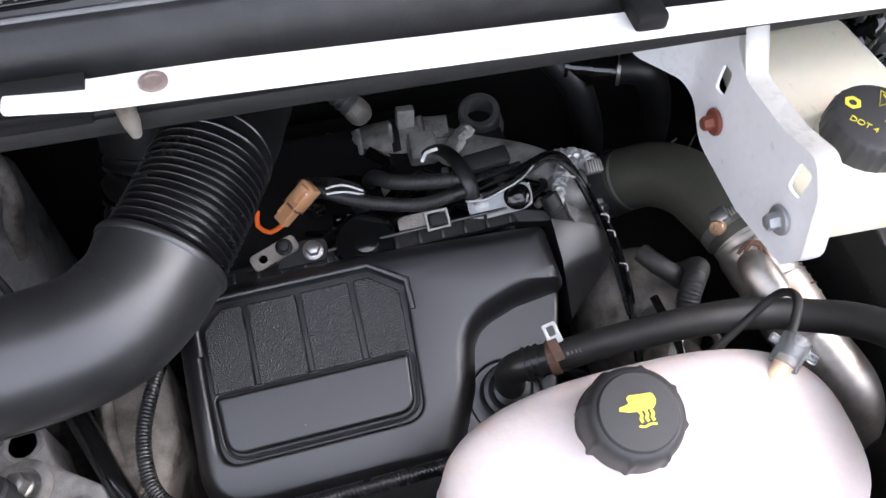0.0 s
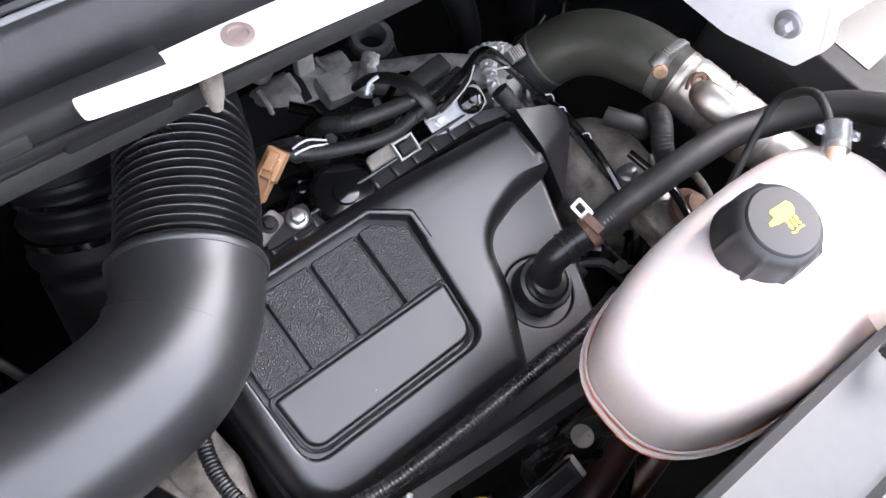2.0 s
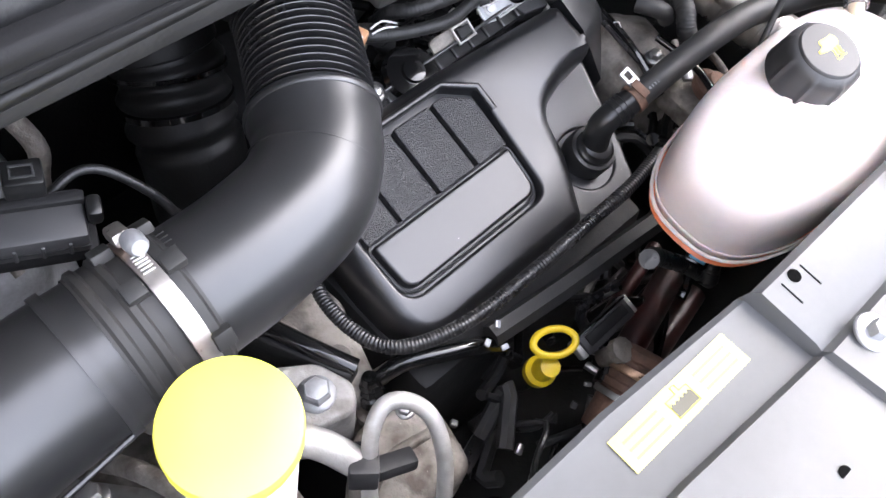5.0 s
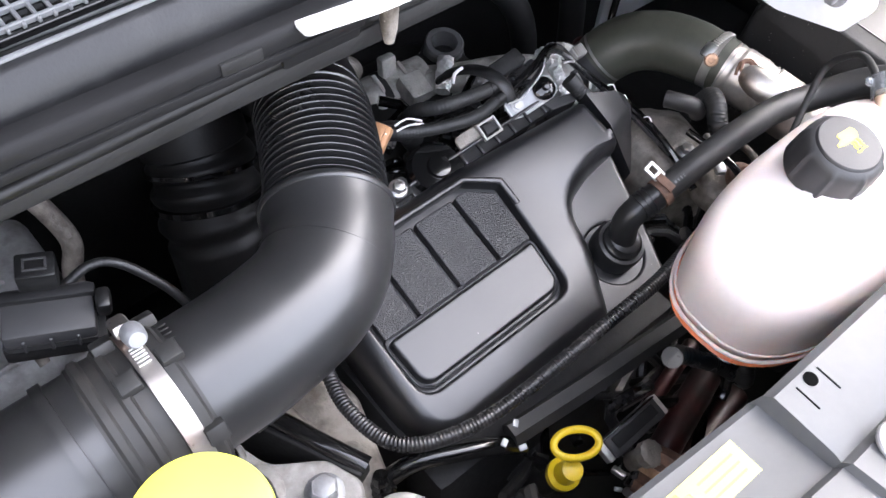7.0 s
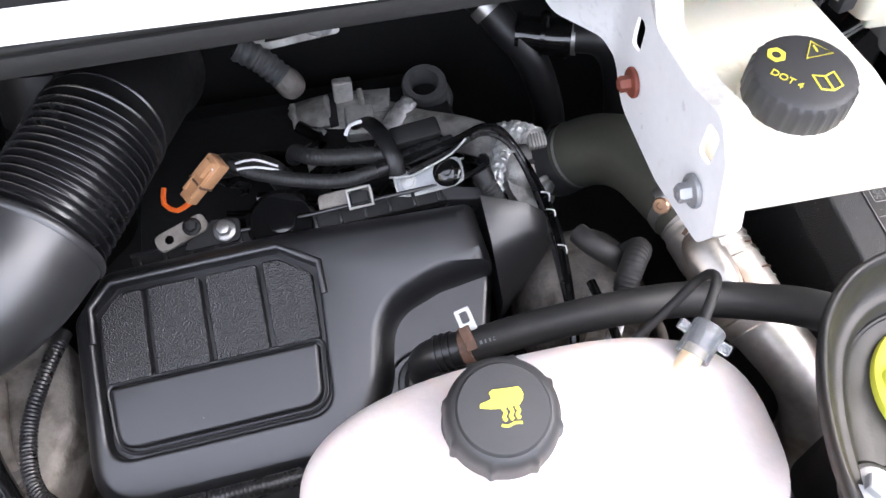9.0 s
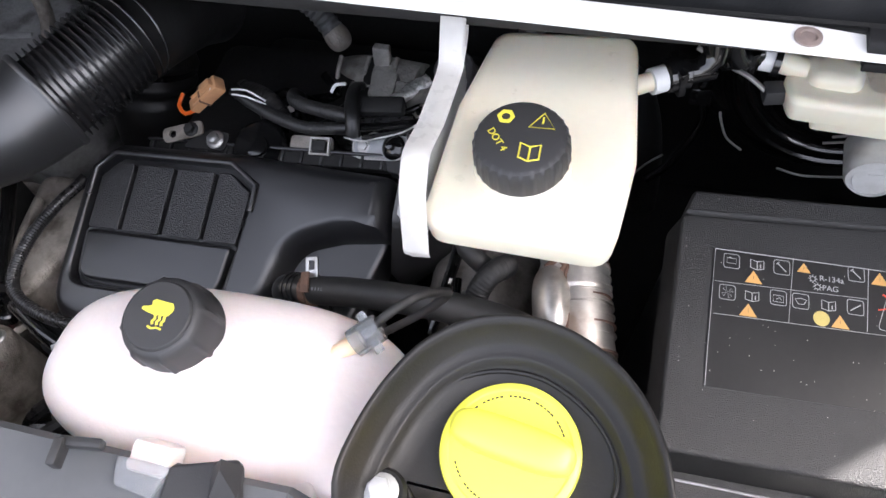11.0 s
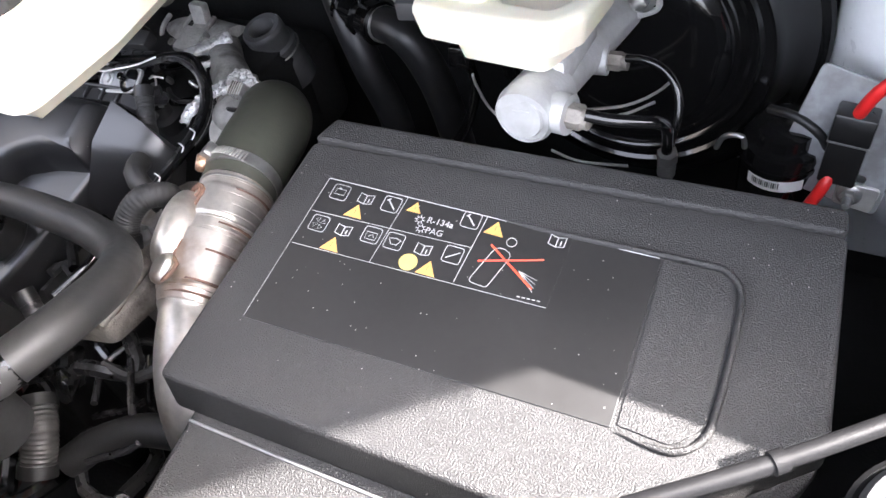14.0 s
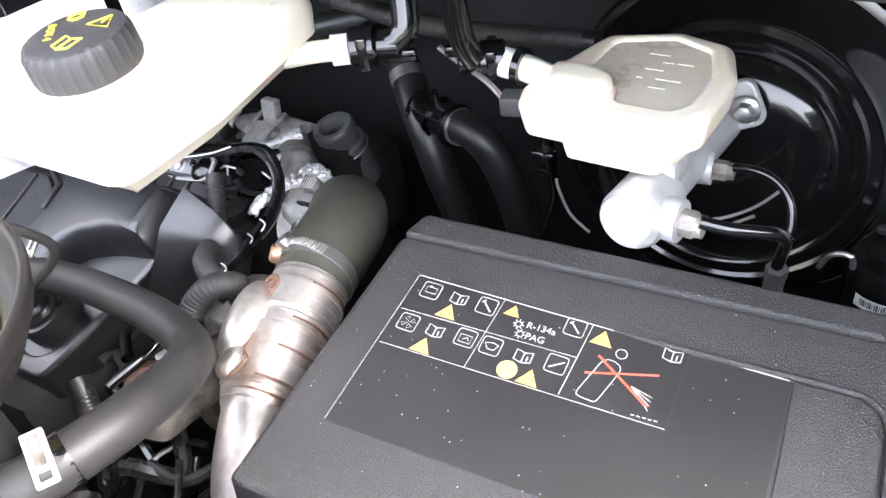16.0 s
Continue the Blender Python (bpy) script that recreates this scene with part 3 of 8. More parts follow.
    part("inlet_pipe", sweep([(-0.60, 0.30, 0.93), (-0.52, 0.312, 0.95), (-0.43, 0.325, 0.962), (-0.34, 0.335, 0.967), (-0.275, 0.337, 0.968)],
                             lambda s, w: 0.05 + 0.012 * max(0.0, 1 - s / 0.2), 40), M["duct"], d, "pipe from the air filter")
    part("pipe_ring", sweep([(-0.303, 0.3365, 0.968), (-0.296, 0.3368, 0.968)], 0.0525, 40, step=0.002), M["duct"], d)
    part("seam", sweep([(-0.3, 0.2862, 0.958), (-0.42, 0.272, 0.95), (-0.52, 0.256, 0.938)], 0.0022, 8), M["duct"], d)
    return d


intake_duct()


# ---- cowl and scuttle ----
def cowl():
    rail = thing("scuttle_rail", "white painted steel rail under the windscreen scuttle", "body rail", kind="structure")
    slope = lambda x, y: 1.177 - 0.037 * (x + 0.03)
    b = plate(rounded([(-0.104, 0.356, 0.004), (-0.06, 0.3515, 0), (0.13, 0.352, 0), (0.4, 0.3545, 0), (0.606, 0.3545, 0.006), (0.608, 0.3695, 0.008), (0.54, 0.3755, 0), (0.25, 0.3765, 0), (0.01, 0.3765, 0), (-0.034, 0.3755, 0), (-0.09, 0.3725, 0), (-0.104, 0.372, 0.008)], 4), -0.0025, 0.0, 0.001, warp=slope)
    part("flange", b, M["white"], rail)
    for x, y in ((-0.029, 0.3645), (0.538, 0.365)):
        z = slope(x, y)
        part("rail_hole", lathe([(0.0075, 0), (0.0075, 0.0012), (0.005, 0.0014), (0.0045, 0.0002), (0, 0.0002)], 24), M["hole"], rail, "stained fixing hole", at((x, y, z + 0.0003), (0.037, 0, 1)))
    # dark clip on the rail
    part("clip", box(0.02, 0.03, 0.012, 0.003), M["trim"], rail, "black clip", Matrix.Translation((0.25, 0.372, 1.165)))

    def trim(name, x0, x1, y0, y1, zt, label):
        t = thing(name, label, "trim", kind="structure")
        prof = [(0.0, -0.013), (-0.003, -0.012), (-0.004, -0.003), (-0.002, 0.002), (0.0, 0.0035), (0.0085, 0.0045), (0.0105, 0.002), (0.0105, -0.009), (0.003, -0.011)]
        loops = [[(x, (y0 + (y1 - y0) * k) + p, zt + q) for p, q in prof] for k, x in ((0, x0), (0.5, (x0 + x1) / 2), (1, x1))]
        part("moulding", rings(loops, cap_a=True, cap_b=True), M["trim"], t)
        part("step", box(abs(x1 - x0), 0.003, 0.006, 0.001), M["trim"], t, m=at(((x0 + x1) / 2, (y0 + y1) / 2 - 0.0045, zt - 0.014), (0, 0, 1), (x1 - x0, y1 - y0, 0)))
        return t
    tl = trim("scuttle_trim", -0.66, -0.063, 0.378, 0.3675, 1.1765, "black plastic edge trim along the scuttle")
    part("slot", box(0.024, 0.004, 0.008, 0.001), M["black"], tl, "small slot", Matrix.Translation((-0.137, 0.3655, 1.168)))
    part("end_face", box(0.05, 0.004, 0.012, 0.002), M["trim"], tl, m=Matrix.Translation((-0.09, 0.3655, 1.155)))
    part("peg", lathe([(0.006, 0), (0.005, -0.018), (0.003, -0.028), (0, -0.03)], 14), M["alu"], tl, "grey peg", Matrix.Translation((-0.047, 0.362, 1.172)))
    tr = trim("scuttle_trim", 0.568, 1.1, 0.362, 0.372, 1.157, "black plastic edge trim above the brake reservoir")
    part("slot", box(0.018, 0.004, 0.006, 0.001), M["hole"], tr, "metal clip in a slot", Matrix.Translation((0.655, 0.3595, 1.149)))
    # rubber seal and plastic cowl behind
    solo("bonnet_seal", sweep([(-0.66, 0.366, 1.15), (-0.1, 0.3785, 1.15), (0.25, 0.38, 1.15), (0.6, 0.376, 1.15), (1.1, 0.372, 1.15)], 0.005, 14, step=0.03), M["boot"], "black rubber bonnet seal on the scuttle", "seal", kind="structure")
    cw = thing("cowl_panel", "grey plastic windscreen cowl with an air grille", "cowl panel", kind="structure")
    prof = [(0.387, 1.15), (0.387, 1.172), (0.3885, 1.179), (0.3915, 1.1885), (0.3925, 1.1895), (0.3955, 1.195), (0.398, 1.1965), (0.402, 1.197), (0.405, 1.192), (0.60, 1.207), (0.60, 1.15)]
    loops = [[(x, y + dy, z) for y, z in prof] for x, dy in ((-0.66, -0.014), (-0.1, 0.0), (0.25, 0.004), (1.1, -0.004))]
    part("panel", rings(loops, cap_a=True, cap_b=True), M["cowl"], cw)
    part("deck", box(1.74, 0.185, 0.0016, 0.0004), M["deck"], cw, "weathered grey deck", at((0.22, 0.503, 1.2005), (0, -0.077, 1), (1, 0, 0)))
    part("lip", sweep([(-0.66, 0.3885, 1.1975), (-0.1, 0.4025, 1.1975), (0.25, 0.4065, 1.1975), (1.1, 0.3985, 1.1975)], 0.0016, 8, smooth=False), M["bars"], cw, "pale edge of the grille")
    gm = at((-0.235, 0.455, 1.1985), (0, -0.075, 1), (1, 0.03, 0))
    grille = part("grille", plate(rounded([(-0.2, -0.045, 0.006), (0.178, -0.045, 0.01), (0.165, 0.075, 0.01), (-0.2, 0.075, 0.006)], 4), 0.0, 0.004, 0.001), M["gloss_black"], cw, "air intake grille", gm)
    for k in range(49):
        part("grille_bar", box(0.0019, 0.112, 0.003, 0.0005, 1), M["bars"], grille, m=Matrix.Translation((-0.19 + k * 0.0074, 0.012, 0.004)))
    for k in range(10):
        part("grille_bar", box(0.362, 0.0024, 0.0034, 0.0006, 1), M["bars"], grille, m=Matrix.Translation((-0.016, -0.041 + k * 0.0118, 0.004)))
    vent = part("vent", plate(rounded([(-0.04, -0.04, 0.006), (0.06, -0.04, 0.006), (0.05, 0.07, 0.006), (-0.04, 0.07, 0.006)], 4), 0.0, 0.004, 0.001), M["gloss_black"], cw, "open vent slot", at((0.0, 0.457, 1.1985), (0, -0.075, 1), (1, 0.02, 0)))
    for k in range(4):
        part("vent_bar", box(0.0022, 0.1, 0.004, 0.0006, 1), M["bars"], vent, m=Matrix.Translation((-0.03 + k * 0.025, 0.012, 0.004)) @ Matrix.Rotation(0.25, 4, "Z"))
    part("spindle_boss", lathe([(0.03, 0), (0.03, 0.006), (0.025, 0.008), (0.022, 0.003), (0, 0.003)], 28), M["trim"], cw, "wiper spindle boss", at((0.12, 0.453, 1.196)))
    slab("scuttle_floor", (-0.75, 0.372, 1.135), (1.12, 0.82, 1.15), M["black"], "dark sheet closing the scuttle", "scuttle")
    return rail


cowl()


# ---- front crossmember ----
def crossmember():
    c = thing("crossmember", "grey bonnet slam panel across the front of the bay", "slam panel", Matrix.Translation((0.008, 0.0, -0.011)), kind="structure")
    def sec(x, y, pts):
        return [(x, q + y, z) for q, z in pts]
    low = [(0.103, 0.97), (0.103, 1.047), (0.099, 1.051), (0.053, 1.053), (0.0505, 1.054), (0.0475, 1.0605), (-0.12, 1.08), (-0.12, 0.97)]
    high = [(0.1, 0.98), (0.1, 1.058), (0.095, 1.064), (0.055, 1.062), (0.05, 1.06), (0.046, 1.066), (-0.12, 1.085), (-0.12, 0.98)]
    side = [(0.1, 0.95), (0.1, 0.99), (0.094, 0.996), (0.055, 0.998), (0.05, 1.0), (0.046, 1.004), (-0.12, 1.02), (-0.12, 0.95)]
    part("panel", rings([sec(-0.75, 0.012, low), sec(-0.12, 0.004, low), sec(-0.002, -0.004, low), sec(0.0, -0.004, high), sec(0.24, -0.006, high), sec(0.292, -0.005, high), sec(0.31, -0.006, [(q, z - 0.04 if z > 1.0 else 0.95) for q, z in high]), sec(0.46, -0.004, side), sec(0.62, 0.006, side), sec(1.1, 0.02, side)],
                        cap_a=True, cap_b=True), M["cross"], c, sharp=25)
    # nothing is cut here: flat black discs and strips paint the shade of recesses
    part("hole", lathe([(0.0044, 0.0), (0.0044, 0.0004), (0.0036, 0.0005), (0, 0.0005)], 20), M["recess_shade"], c, "black disc standing for a shaded round hole", at((0.026, 0.085, 1.0638), (0, -0.05, 1)))
    bolt(c, (0.0275, 0.0335, 1.0675), (0, -0.12, 1), 0.0062, M["zinc"], 1.95, 0.0085)
    part("hole", lathe([(0.004, 0.0), (0.004, 0.0004), (0, 0.0004)], 18), M["recess_shade"], c, "black disc standing for a small shaded hole", at((-0.054, 0.0, 1.0658), (0, -0.12, 1)))
    # thin grey strip laid on top; its tone is the groove's shade
    part("groove", box(0.0022, 0.03, 0.0004, 0.0001), M["bars"], c, "grey strip standing for a shaded shallow groove", at((0.0335, 0.0065, 1.0704), (0, -0.115, 1), (0.97, -0.22, 0)))
    for gx in (0.015, 0.035):
        part("groove", box(0.0008, 0.016, 0.0005, 0), M["recess_shade"], c, "black strip standing for a shaded pressed groove", at((gx, 0.079, 1.0634), (0, -0.05, 1), (1, 0, 0)))
    s = thing("warning_sticker", "pale yellow sticker with a grey tank symbol", "sticker", at((-0.074, 0.0818, 1.0415), (0, 0.04, 1), (1, -0.02, 0)))
    part("sheet", box(0.1, 0.0215, 0.0006, 0), M["sticker"], s)
    wave = [(-0.0085, -0.006), (0.0085, -0.006), (0.0085, 0.0005)] + [(0.0085 - 0.0017 * k, 0.0005 + (0.0014 if k % 2 else 0.0)) for k in range(1, 10)] + [(-0.0085, 0.0005)]
    part("symbol", plate([Vector(p) for p in wave], 0.0006, 0.0009, 0.0001), M["ink_grey"], s, "grey fluid level")
    part("symbol", sweep([(-0.009, -0.0065, 0.0007), (0.009, -0.0065, 0.0007), (0.009, 0.0045, 0.0007), (0.003, 0.0045, 0.0007), (0.003, 0.0085, 0.0007), (-0.0005, 0.0085, 0.0007), (-0.0005, 0.0045, 0.0007), (-0.009, 0.0045, 0.0007)], 0.0004, 5, smooth=False, closed=True), M["ink_yellow"], s, "printed tank outline")
    for k in (-1, 1):
        for j in range(3):
            part("print_line", box(0.028, 0.0014, 0.0003, 0), M["ink_yellow"], s, m=Matrix.Translation((k * 0.03, -0.0055 + j * 0.0052, 0.0006)))
    return c


crossmember()


def tank_hook():
    h = thing("tank_hook", "small black plastic hook holding the coolant tank", "hook", at((0.181, 0.088, 1.066), (0, 0, 1), (1, 0.12, 0)))
    part("bar", box(0.026, 0.006, 0.007, 0.0015), M["cap"], h)
    part("leg", box(0.006, 0.016, 0.01, 0.0015), M["cap"], h, m=Matrix.Translation((-0.011, -0.007, 0)))
    f = thing("tank_clip", "black plastic clip under the coolant tank with a fin", "clip", at((0.252, 0.085, 1.05), (0, 0, 1), (1, 0.25, 0)))
    part("base", plate(rounded([(-0.024, -0.012, 0.004), (0.024, -0.014, 0.004), (0.02, 0.012, 0.004), (-0.02, 0.01, 0.004)], 4), 0, 0.008, 0.002), M["cap"], f)
    part("fin", rings([[(0.004, -0.012, 0.006), (0.022, -0.012, 0.006), (0.0165, 0.0, 0.026)], [(0.004, 0.008, 0.006), (0.022, 0.008, 0.006), (0.0165, 0.006, 0.026)]], cap_a=True, cap_b=True), M["cap"], f)


tank_hook()


# ---- coolant expansion tank ----
def expansion_tank():
    t = thing("expansion_tank", "milky plastic coolant expansion tank with pink-orange coolant", "coolant tank", at((0.2135, 0.158, 0.987), (0, -0.02, 1), (1, -0.03, 0)))

    def shape(v):
        v = v.copy()
        if v.z > 0:
            v.z *= 1.0 - 0.12 * (v.x / 0.13) ** 2
        else:
            k = min(0.999, -v.z / 0.056)
            q = ((1 - k ** 9) ** (1 / 9)) / ((1 - k ** 3) ** (1 / 3)) if k < 0.96 else 1.0
            v.x, v.y = v.x * min(q, 1.9), v.y * min(q, 1.9)
        v.y *= 1 + 0.1 * (v.x / 0.13)
        return v
    part("body", blob(0.132, 0.0675, 0.056, 2.8, 64, 36, shape), M["tank"], t, sharp=80)
    part("seam", sweep([(0.133 * math.copysign(abs(math.cos(a)) ** 0.714, math.cos(a)), 0.069 * math.copysign(abs(math.sin(a)) ** 0.714, math.sin(a)) * (1 + 0.1 * math.cos(a)), -0.036) for a in (2 * math.pi * k / 40 for k in range(40))], 0.0016, 8, smooth=False, closed=True), M["tank"], t)
    part("coolant_band", blob(0.1305, 0.0682, 0.008, 2.8, 56, 12, lambda v: Vector((v.x, v.y * (1 + 0.1 * v.x / 0.13), v.z - 0.047))), M["coolant"], t, "orange coolant seen through the base")
    part("mould_line", sweep([(0.1325 * math.copysign(abs(math.cos(a)) ** 0.714, math.cos(a)), 0.0685 * math.copysign(abs(math.sin(a)) ** 0.714, math.sin(a)) * (1 + 0.1 * math.cos(a)), -0.028) for a in (2 * math.pi * k / 40 for k in range(40))], 0.0009, 6, smooth=False, closed=True), M["tank"], t)
    part("neck", lathe([(0.03, 0.03), (0.03, 0.052), (0.028, 0.057), (0.026, 0.057)], 32), M["tank"], t, m=Matrix.Translation((-0.022, 0.014, 0)))

    def lobes(a, r, z):
        return 1 + (0.055 * max(0.0, math.cos(8 * a)) ** 8 if 0.003 < z < 0.031 and r > 0.027 else 0)
    cap = part("cap", lathe([(0.0325, 0.0), (0.0335, 0.002), (0.0325, 0.004), (0.032, 0.012), (0.0312, 0.024), (0.0302, 0.029), (0.0285, 0.0325), (0.0262, 0.0345), (0.0252, 0.0348), (0.0248, 0.0362), (0.0238, 0.0372), (0.012, 0.0378), (0, 0.038)], 160, scallop=lobes), M["cap"], t,
               "black screw cap with a yellow symbol", at((-0.022, 0.018, 0.052), (-0.05, -0.13, 1), (0.92, 0.38, 0)) @ Matrix.Scale(0.9, 4))
    mark = [(-0.0145, 0.0022), (-0.0138, 0.0048), (-0.009, 0.0056), (-0.0062, 0.0068), (-0.007, 0.0105), (-0.0045, 0.0122), (0.0, 0.0118), (0.006, 0.0114), (0.0115, 0.0112), (0.0132, 0.0088), (0.0138, 0.0058), (0.0128, 0.0028), (0.0108, 0.0005), (0.0085, -0.0012), (0.0062, 0.0002), (0.0048, -0.0014), (0.0022, -0.0002), (0.0005, -0.0018), (-0.0025, -0.0004), (-0.0075, 0.0002)]
    turn = Matrix.Rotation(math.atan2(-0.38, 0.92), 4, "Z") @ Matrix.Diagonal((0.84, 0.84, 1, 1))
    part("symbol", plate(rounded([(*p, 0.0006) for p in mark], 2), 0.0376, 0.0384, 0.0001), M["ink_yellow"], cap, "yellow printed symbol", turn)
    for k in range(3):
        part("symbol", sweep([(-0.0005 + 0.0042 * k, -0.0008, 0.0379), (0.0006 + 0.0042 * k, -0.0035, 0.0379), (-0.001 + 0.0042 * k, -0.006, 0.0379), (0.0002 + 0.0042 * k, -0.0085, 0.0379)], 0.00125, 8, flat=0.4), M["ink_yellow"], cap, m=turn)
    part("symbol", sweep([(-0.0035, -0.0105, 0.0379), (0.0005, -0.0118, 0.0379), (0.0045, -0.0105, 0.0379), (0.0095, -0.0112, 0.0379)], 0.0009, 8, flat=0.4), M["ink_yellow"], cap, m=turn)
    # overflow nipple with its spring clip and thin tube
    part("nipple", sweep([(0.066, 0.018, 0.036), (0.078, 0.029, 0.042), (0.092, 0.041, 0.047)], 0.0062, 16, bore=0.6), M["amber"], t, "amber overflow nipple")
    clip = part("nipple_clip", sweep([(0.088, 0.0375, 0.0455), (0.094, 0.043, 0.048), (0.102, 0.05, 0.0505)], 0.0095, 18, bore=0.8), M["clear"], t, "clear plastic clip")
    for a in (-1, 1):
        part("clip_ear", box(0.009, 0.004, 0.006, 0.001), M["clear"], clip, m=at((0.095 + a * 0.0075, 0.0435 - a * 0.008, 0.049), (0.6, 0.55, 0.3)))
    part("mount_tab", plate(rounded([(-0.017, 0.006, 0.003), (-0.012, -0.01, 0.004), (0.013, -0.012, 0.004), (0.017, 0.007, 0.004)], 4), 0, 0.006, 0.002), M["clear"], t, "clear moulded mounting tab", at((0.003, -0.074, 0.068), (0, -0.1, 0.95)))
    part("mount_web", box(0.026, 0.02, 0.02, 0.004), M["tank"], t, m=at((0.004, -0.06, 0.052), (0, -0.3, 0.9)))
    part("mount_tab", plate(rounded([(-0.03, -0.006, 0.004), (0.04, -0.01, 0.004), (0.035, 0.014, 0.006), (-0.02, 0.012, 0.006)], 4), 0, 0.006, 0.002), M["tank"], t, "moulded mounting lug", at((0.055, -0.06, 0.026), (0, -0.4, 0.9)))
    return t


expansion_tank()
solo("overflow_tube", sweep([(0.307, 0.2, 1.031), (0.318, 0.212, 1.038), (0.334, 0.232, 1.034), (0.345, 0.25, 1.012), (0.343, 0.256, 0.995), (0.325, 0.25, 0.975), (0.295, 0.238, 0.955), (0.268, 0.228, 0.935), (0.25, 0.225, 0.9)], 0.0031, 12), M["rubber"], "thin black overflow tube from the coolant tank", "tube")


# ---- fluid reservoir on its bracket ----
def reservoir():
    r = thing("fluid_reservoir", "cream plastic fluid reservoir with a black screw cap", "fluid reservoir")
    outline = rounded([(0.336, 0.252, 0.017), (0.4525, 0.2495, 0.018), (0.458, 0.32, 0.03), (0.447, 0.428, 0.016), (0.35, 0.421, 0.016), (0.338, 0.35, 0.03)], 7)
    part("body", plate(outline, 1.069, 1.092, 0.008, seg=5, draft=-0.002), M["cream"], r)
    part("base_seam", plate([Vector(p) for p in inset(outline, 0.004)], 1.055, 1.071, 0.002, draft=-0.012), M["cream_dark"], r)
    part("collar", lathe([(0.03, 0), (0.03, 0.008), (0.028, 0.01)], 36), M["cream"], r, m=at((0.3905, 0.3025, 1.09)))
    knurl = lambda a, q, z: 1 + (0.022 * max(0.0, math.cos(27 * a)) ** 0.6 if 0.002 < z < 0.023 and q > 0.027 else 0)
    cap = part("cap", lathe([(0.031, 0), (0.0315, 0.003), (0.031, 0.021), (0.0295, 0.025), (0.026, 0.0268), (0.0, 0.0272)], 216, scallop=knurl), M["cap"], r, "ribbed black cap with yellow print", at((0.3905, 0.3025, 1.1), (-0.02, -0.05, 1), (1, 0.02, 0)) @ Matrix.Diagonal((0.92, 0.92, 0.78, 1)))
    H = 0.0272
    hexa = [(0.006 * math.cos(math.pi / 3 * k) - 0.012, 0.006 * math.sin(math.pi / 3 * k) + 0.015, H) for k in range(7)]
    part("symbol", plate(rounded([(x, y, 0.001) for x, y, _ in hexa[:6]], 2), H, H + 0.0006, 0.0002, [rounded([(-0.012 + 0.0028 * math.cos(2 * math.pi * k / 12), 0.015 + 0.0028 * math.sin(2 * math.pi * k / 12)) for k in range(12)])]), M["ink_yellow"], cap)
    part("symbol", sweep([(0.004, 0.008, H), (0.0205, 0.008, H), (0.0125, 0.02, H)], 0.0007, 6, smooth=False, closed=True), M["ink_yellow"], cap, "warning triangle")
    part("symbol", sweep([(0.0125, 0.0165, H), (0.0125, 0.0115, H)], 0.0007, 6), M["ink_yellow"], cap)
    bk = [(0.001, -0.005), (0.001, -0.016), (0.0075, -0.0185), (0.014, -0.0165), (0.014, -0.0055), (0.0075, -0.0075)]
    part("symbol", sweep([(x, y, H) for x, y in bk], 0.0007, 6, smooth=False, closed=True), M["ink_yellow"], cap, "book symbol")
    part("symbol", sweep([(0.0075, -0.0075, H), (0.0075, -0.0185, H)], 0.0007, 6), M["ink_yellow"], cap)
    text = bpy.data.curves.new("writing", "FONT")
    text.body, text.size, text.extrude, text.align_x, text.align_y = "DOT 4", 0.0068, 0.0003, "CENTER", "CENTER"
    text.materials.append(M["ink_yellow"])
    w = new("writing", text)
    w.parent = cap
    w.matrix_basis = Matrix.Translation((-0.0145, -0.004, H + 0.0002)) @ Matrix.Rotation(radians(-52), 4, "Z")
    port = part("outlet", sweep([(0.435, 0.396, 1.062), (0.45, 0.409, 1.061), (0.464, 0.418, 1.06)], 0.0068, 16), M["cream"], r, "outlet stub")
    part("collar_ring", sweep([(0.459, 0.4145, 1.0603), (0.472, 0.4225, 1.0597)], 0.0095, 18), M["paper"], port, "white quick connector")
    return r


reservoir()


def sheet(outline, holes, cuts, place, thick):
    """A bent sheet of metal from an outline with holes; place() takes a point of the flat outline into the world."""
    bm = bmesh.new()
    edges = []
    for loop in (outline, *holes):
        vs = [bm.verts.new((q.x, q.y, 0)) for q in loop]
        edges += [bm.edges.new((vs[k - 1], vs[k])) for k in range(len(vs))]
    bmesh.ops.triangle_fill(bm, edges=edges, use_beauty=True)
    stray = [f for f in bm.faces if any(inside(f.calc_center_median(), lp) for lp in holes) or not inside(f.calc_center_median(), outline)]
    bmesh.ops.delete(bm, geom=stray, context="FACES_ONLY")
    for c in cuts:
        bmesh.ops.bisect_plane(bm, geom=bm.verts[:] + bm.edges[:] + bm.faces[:], plane_co=(c, 0, 0), plane_no=(1, 0, 0))
    for v in bm.verts:
        v.co = place(v.co.x, v.co.y)
    bmesh.ops.recalc_face_normals(bm, faces=bm.faces[:])
    bmesh.ops.solidify(bm, geom=bm.faces[:], thickness=thick)
    return bm


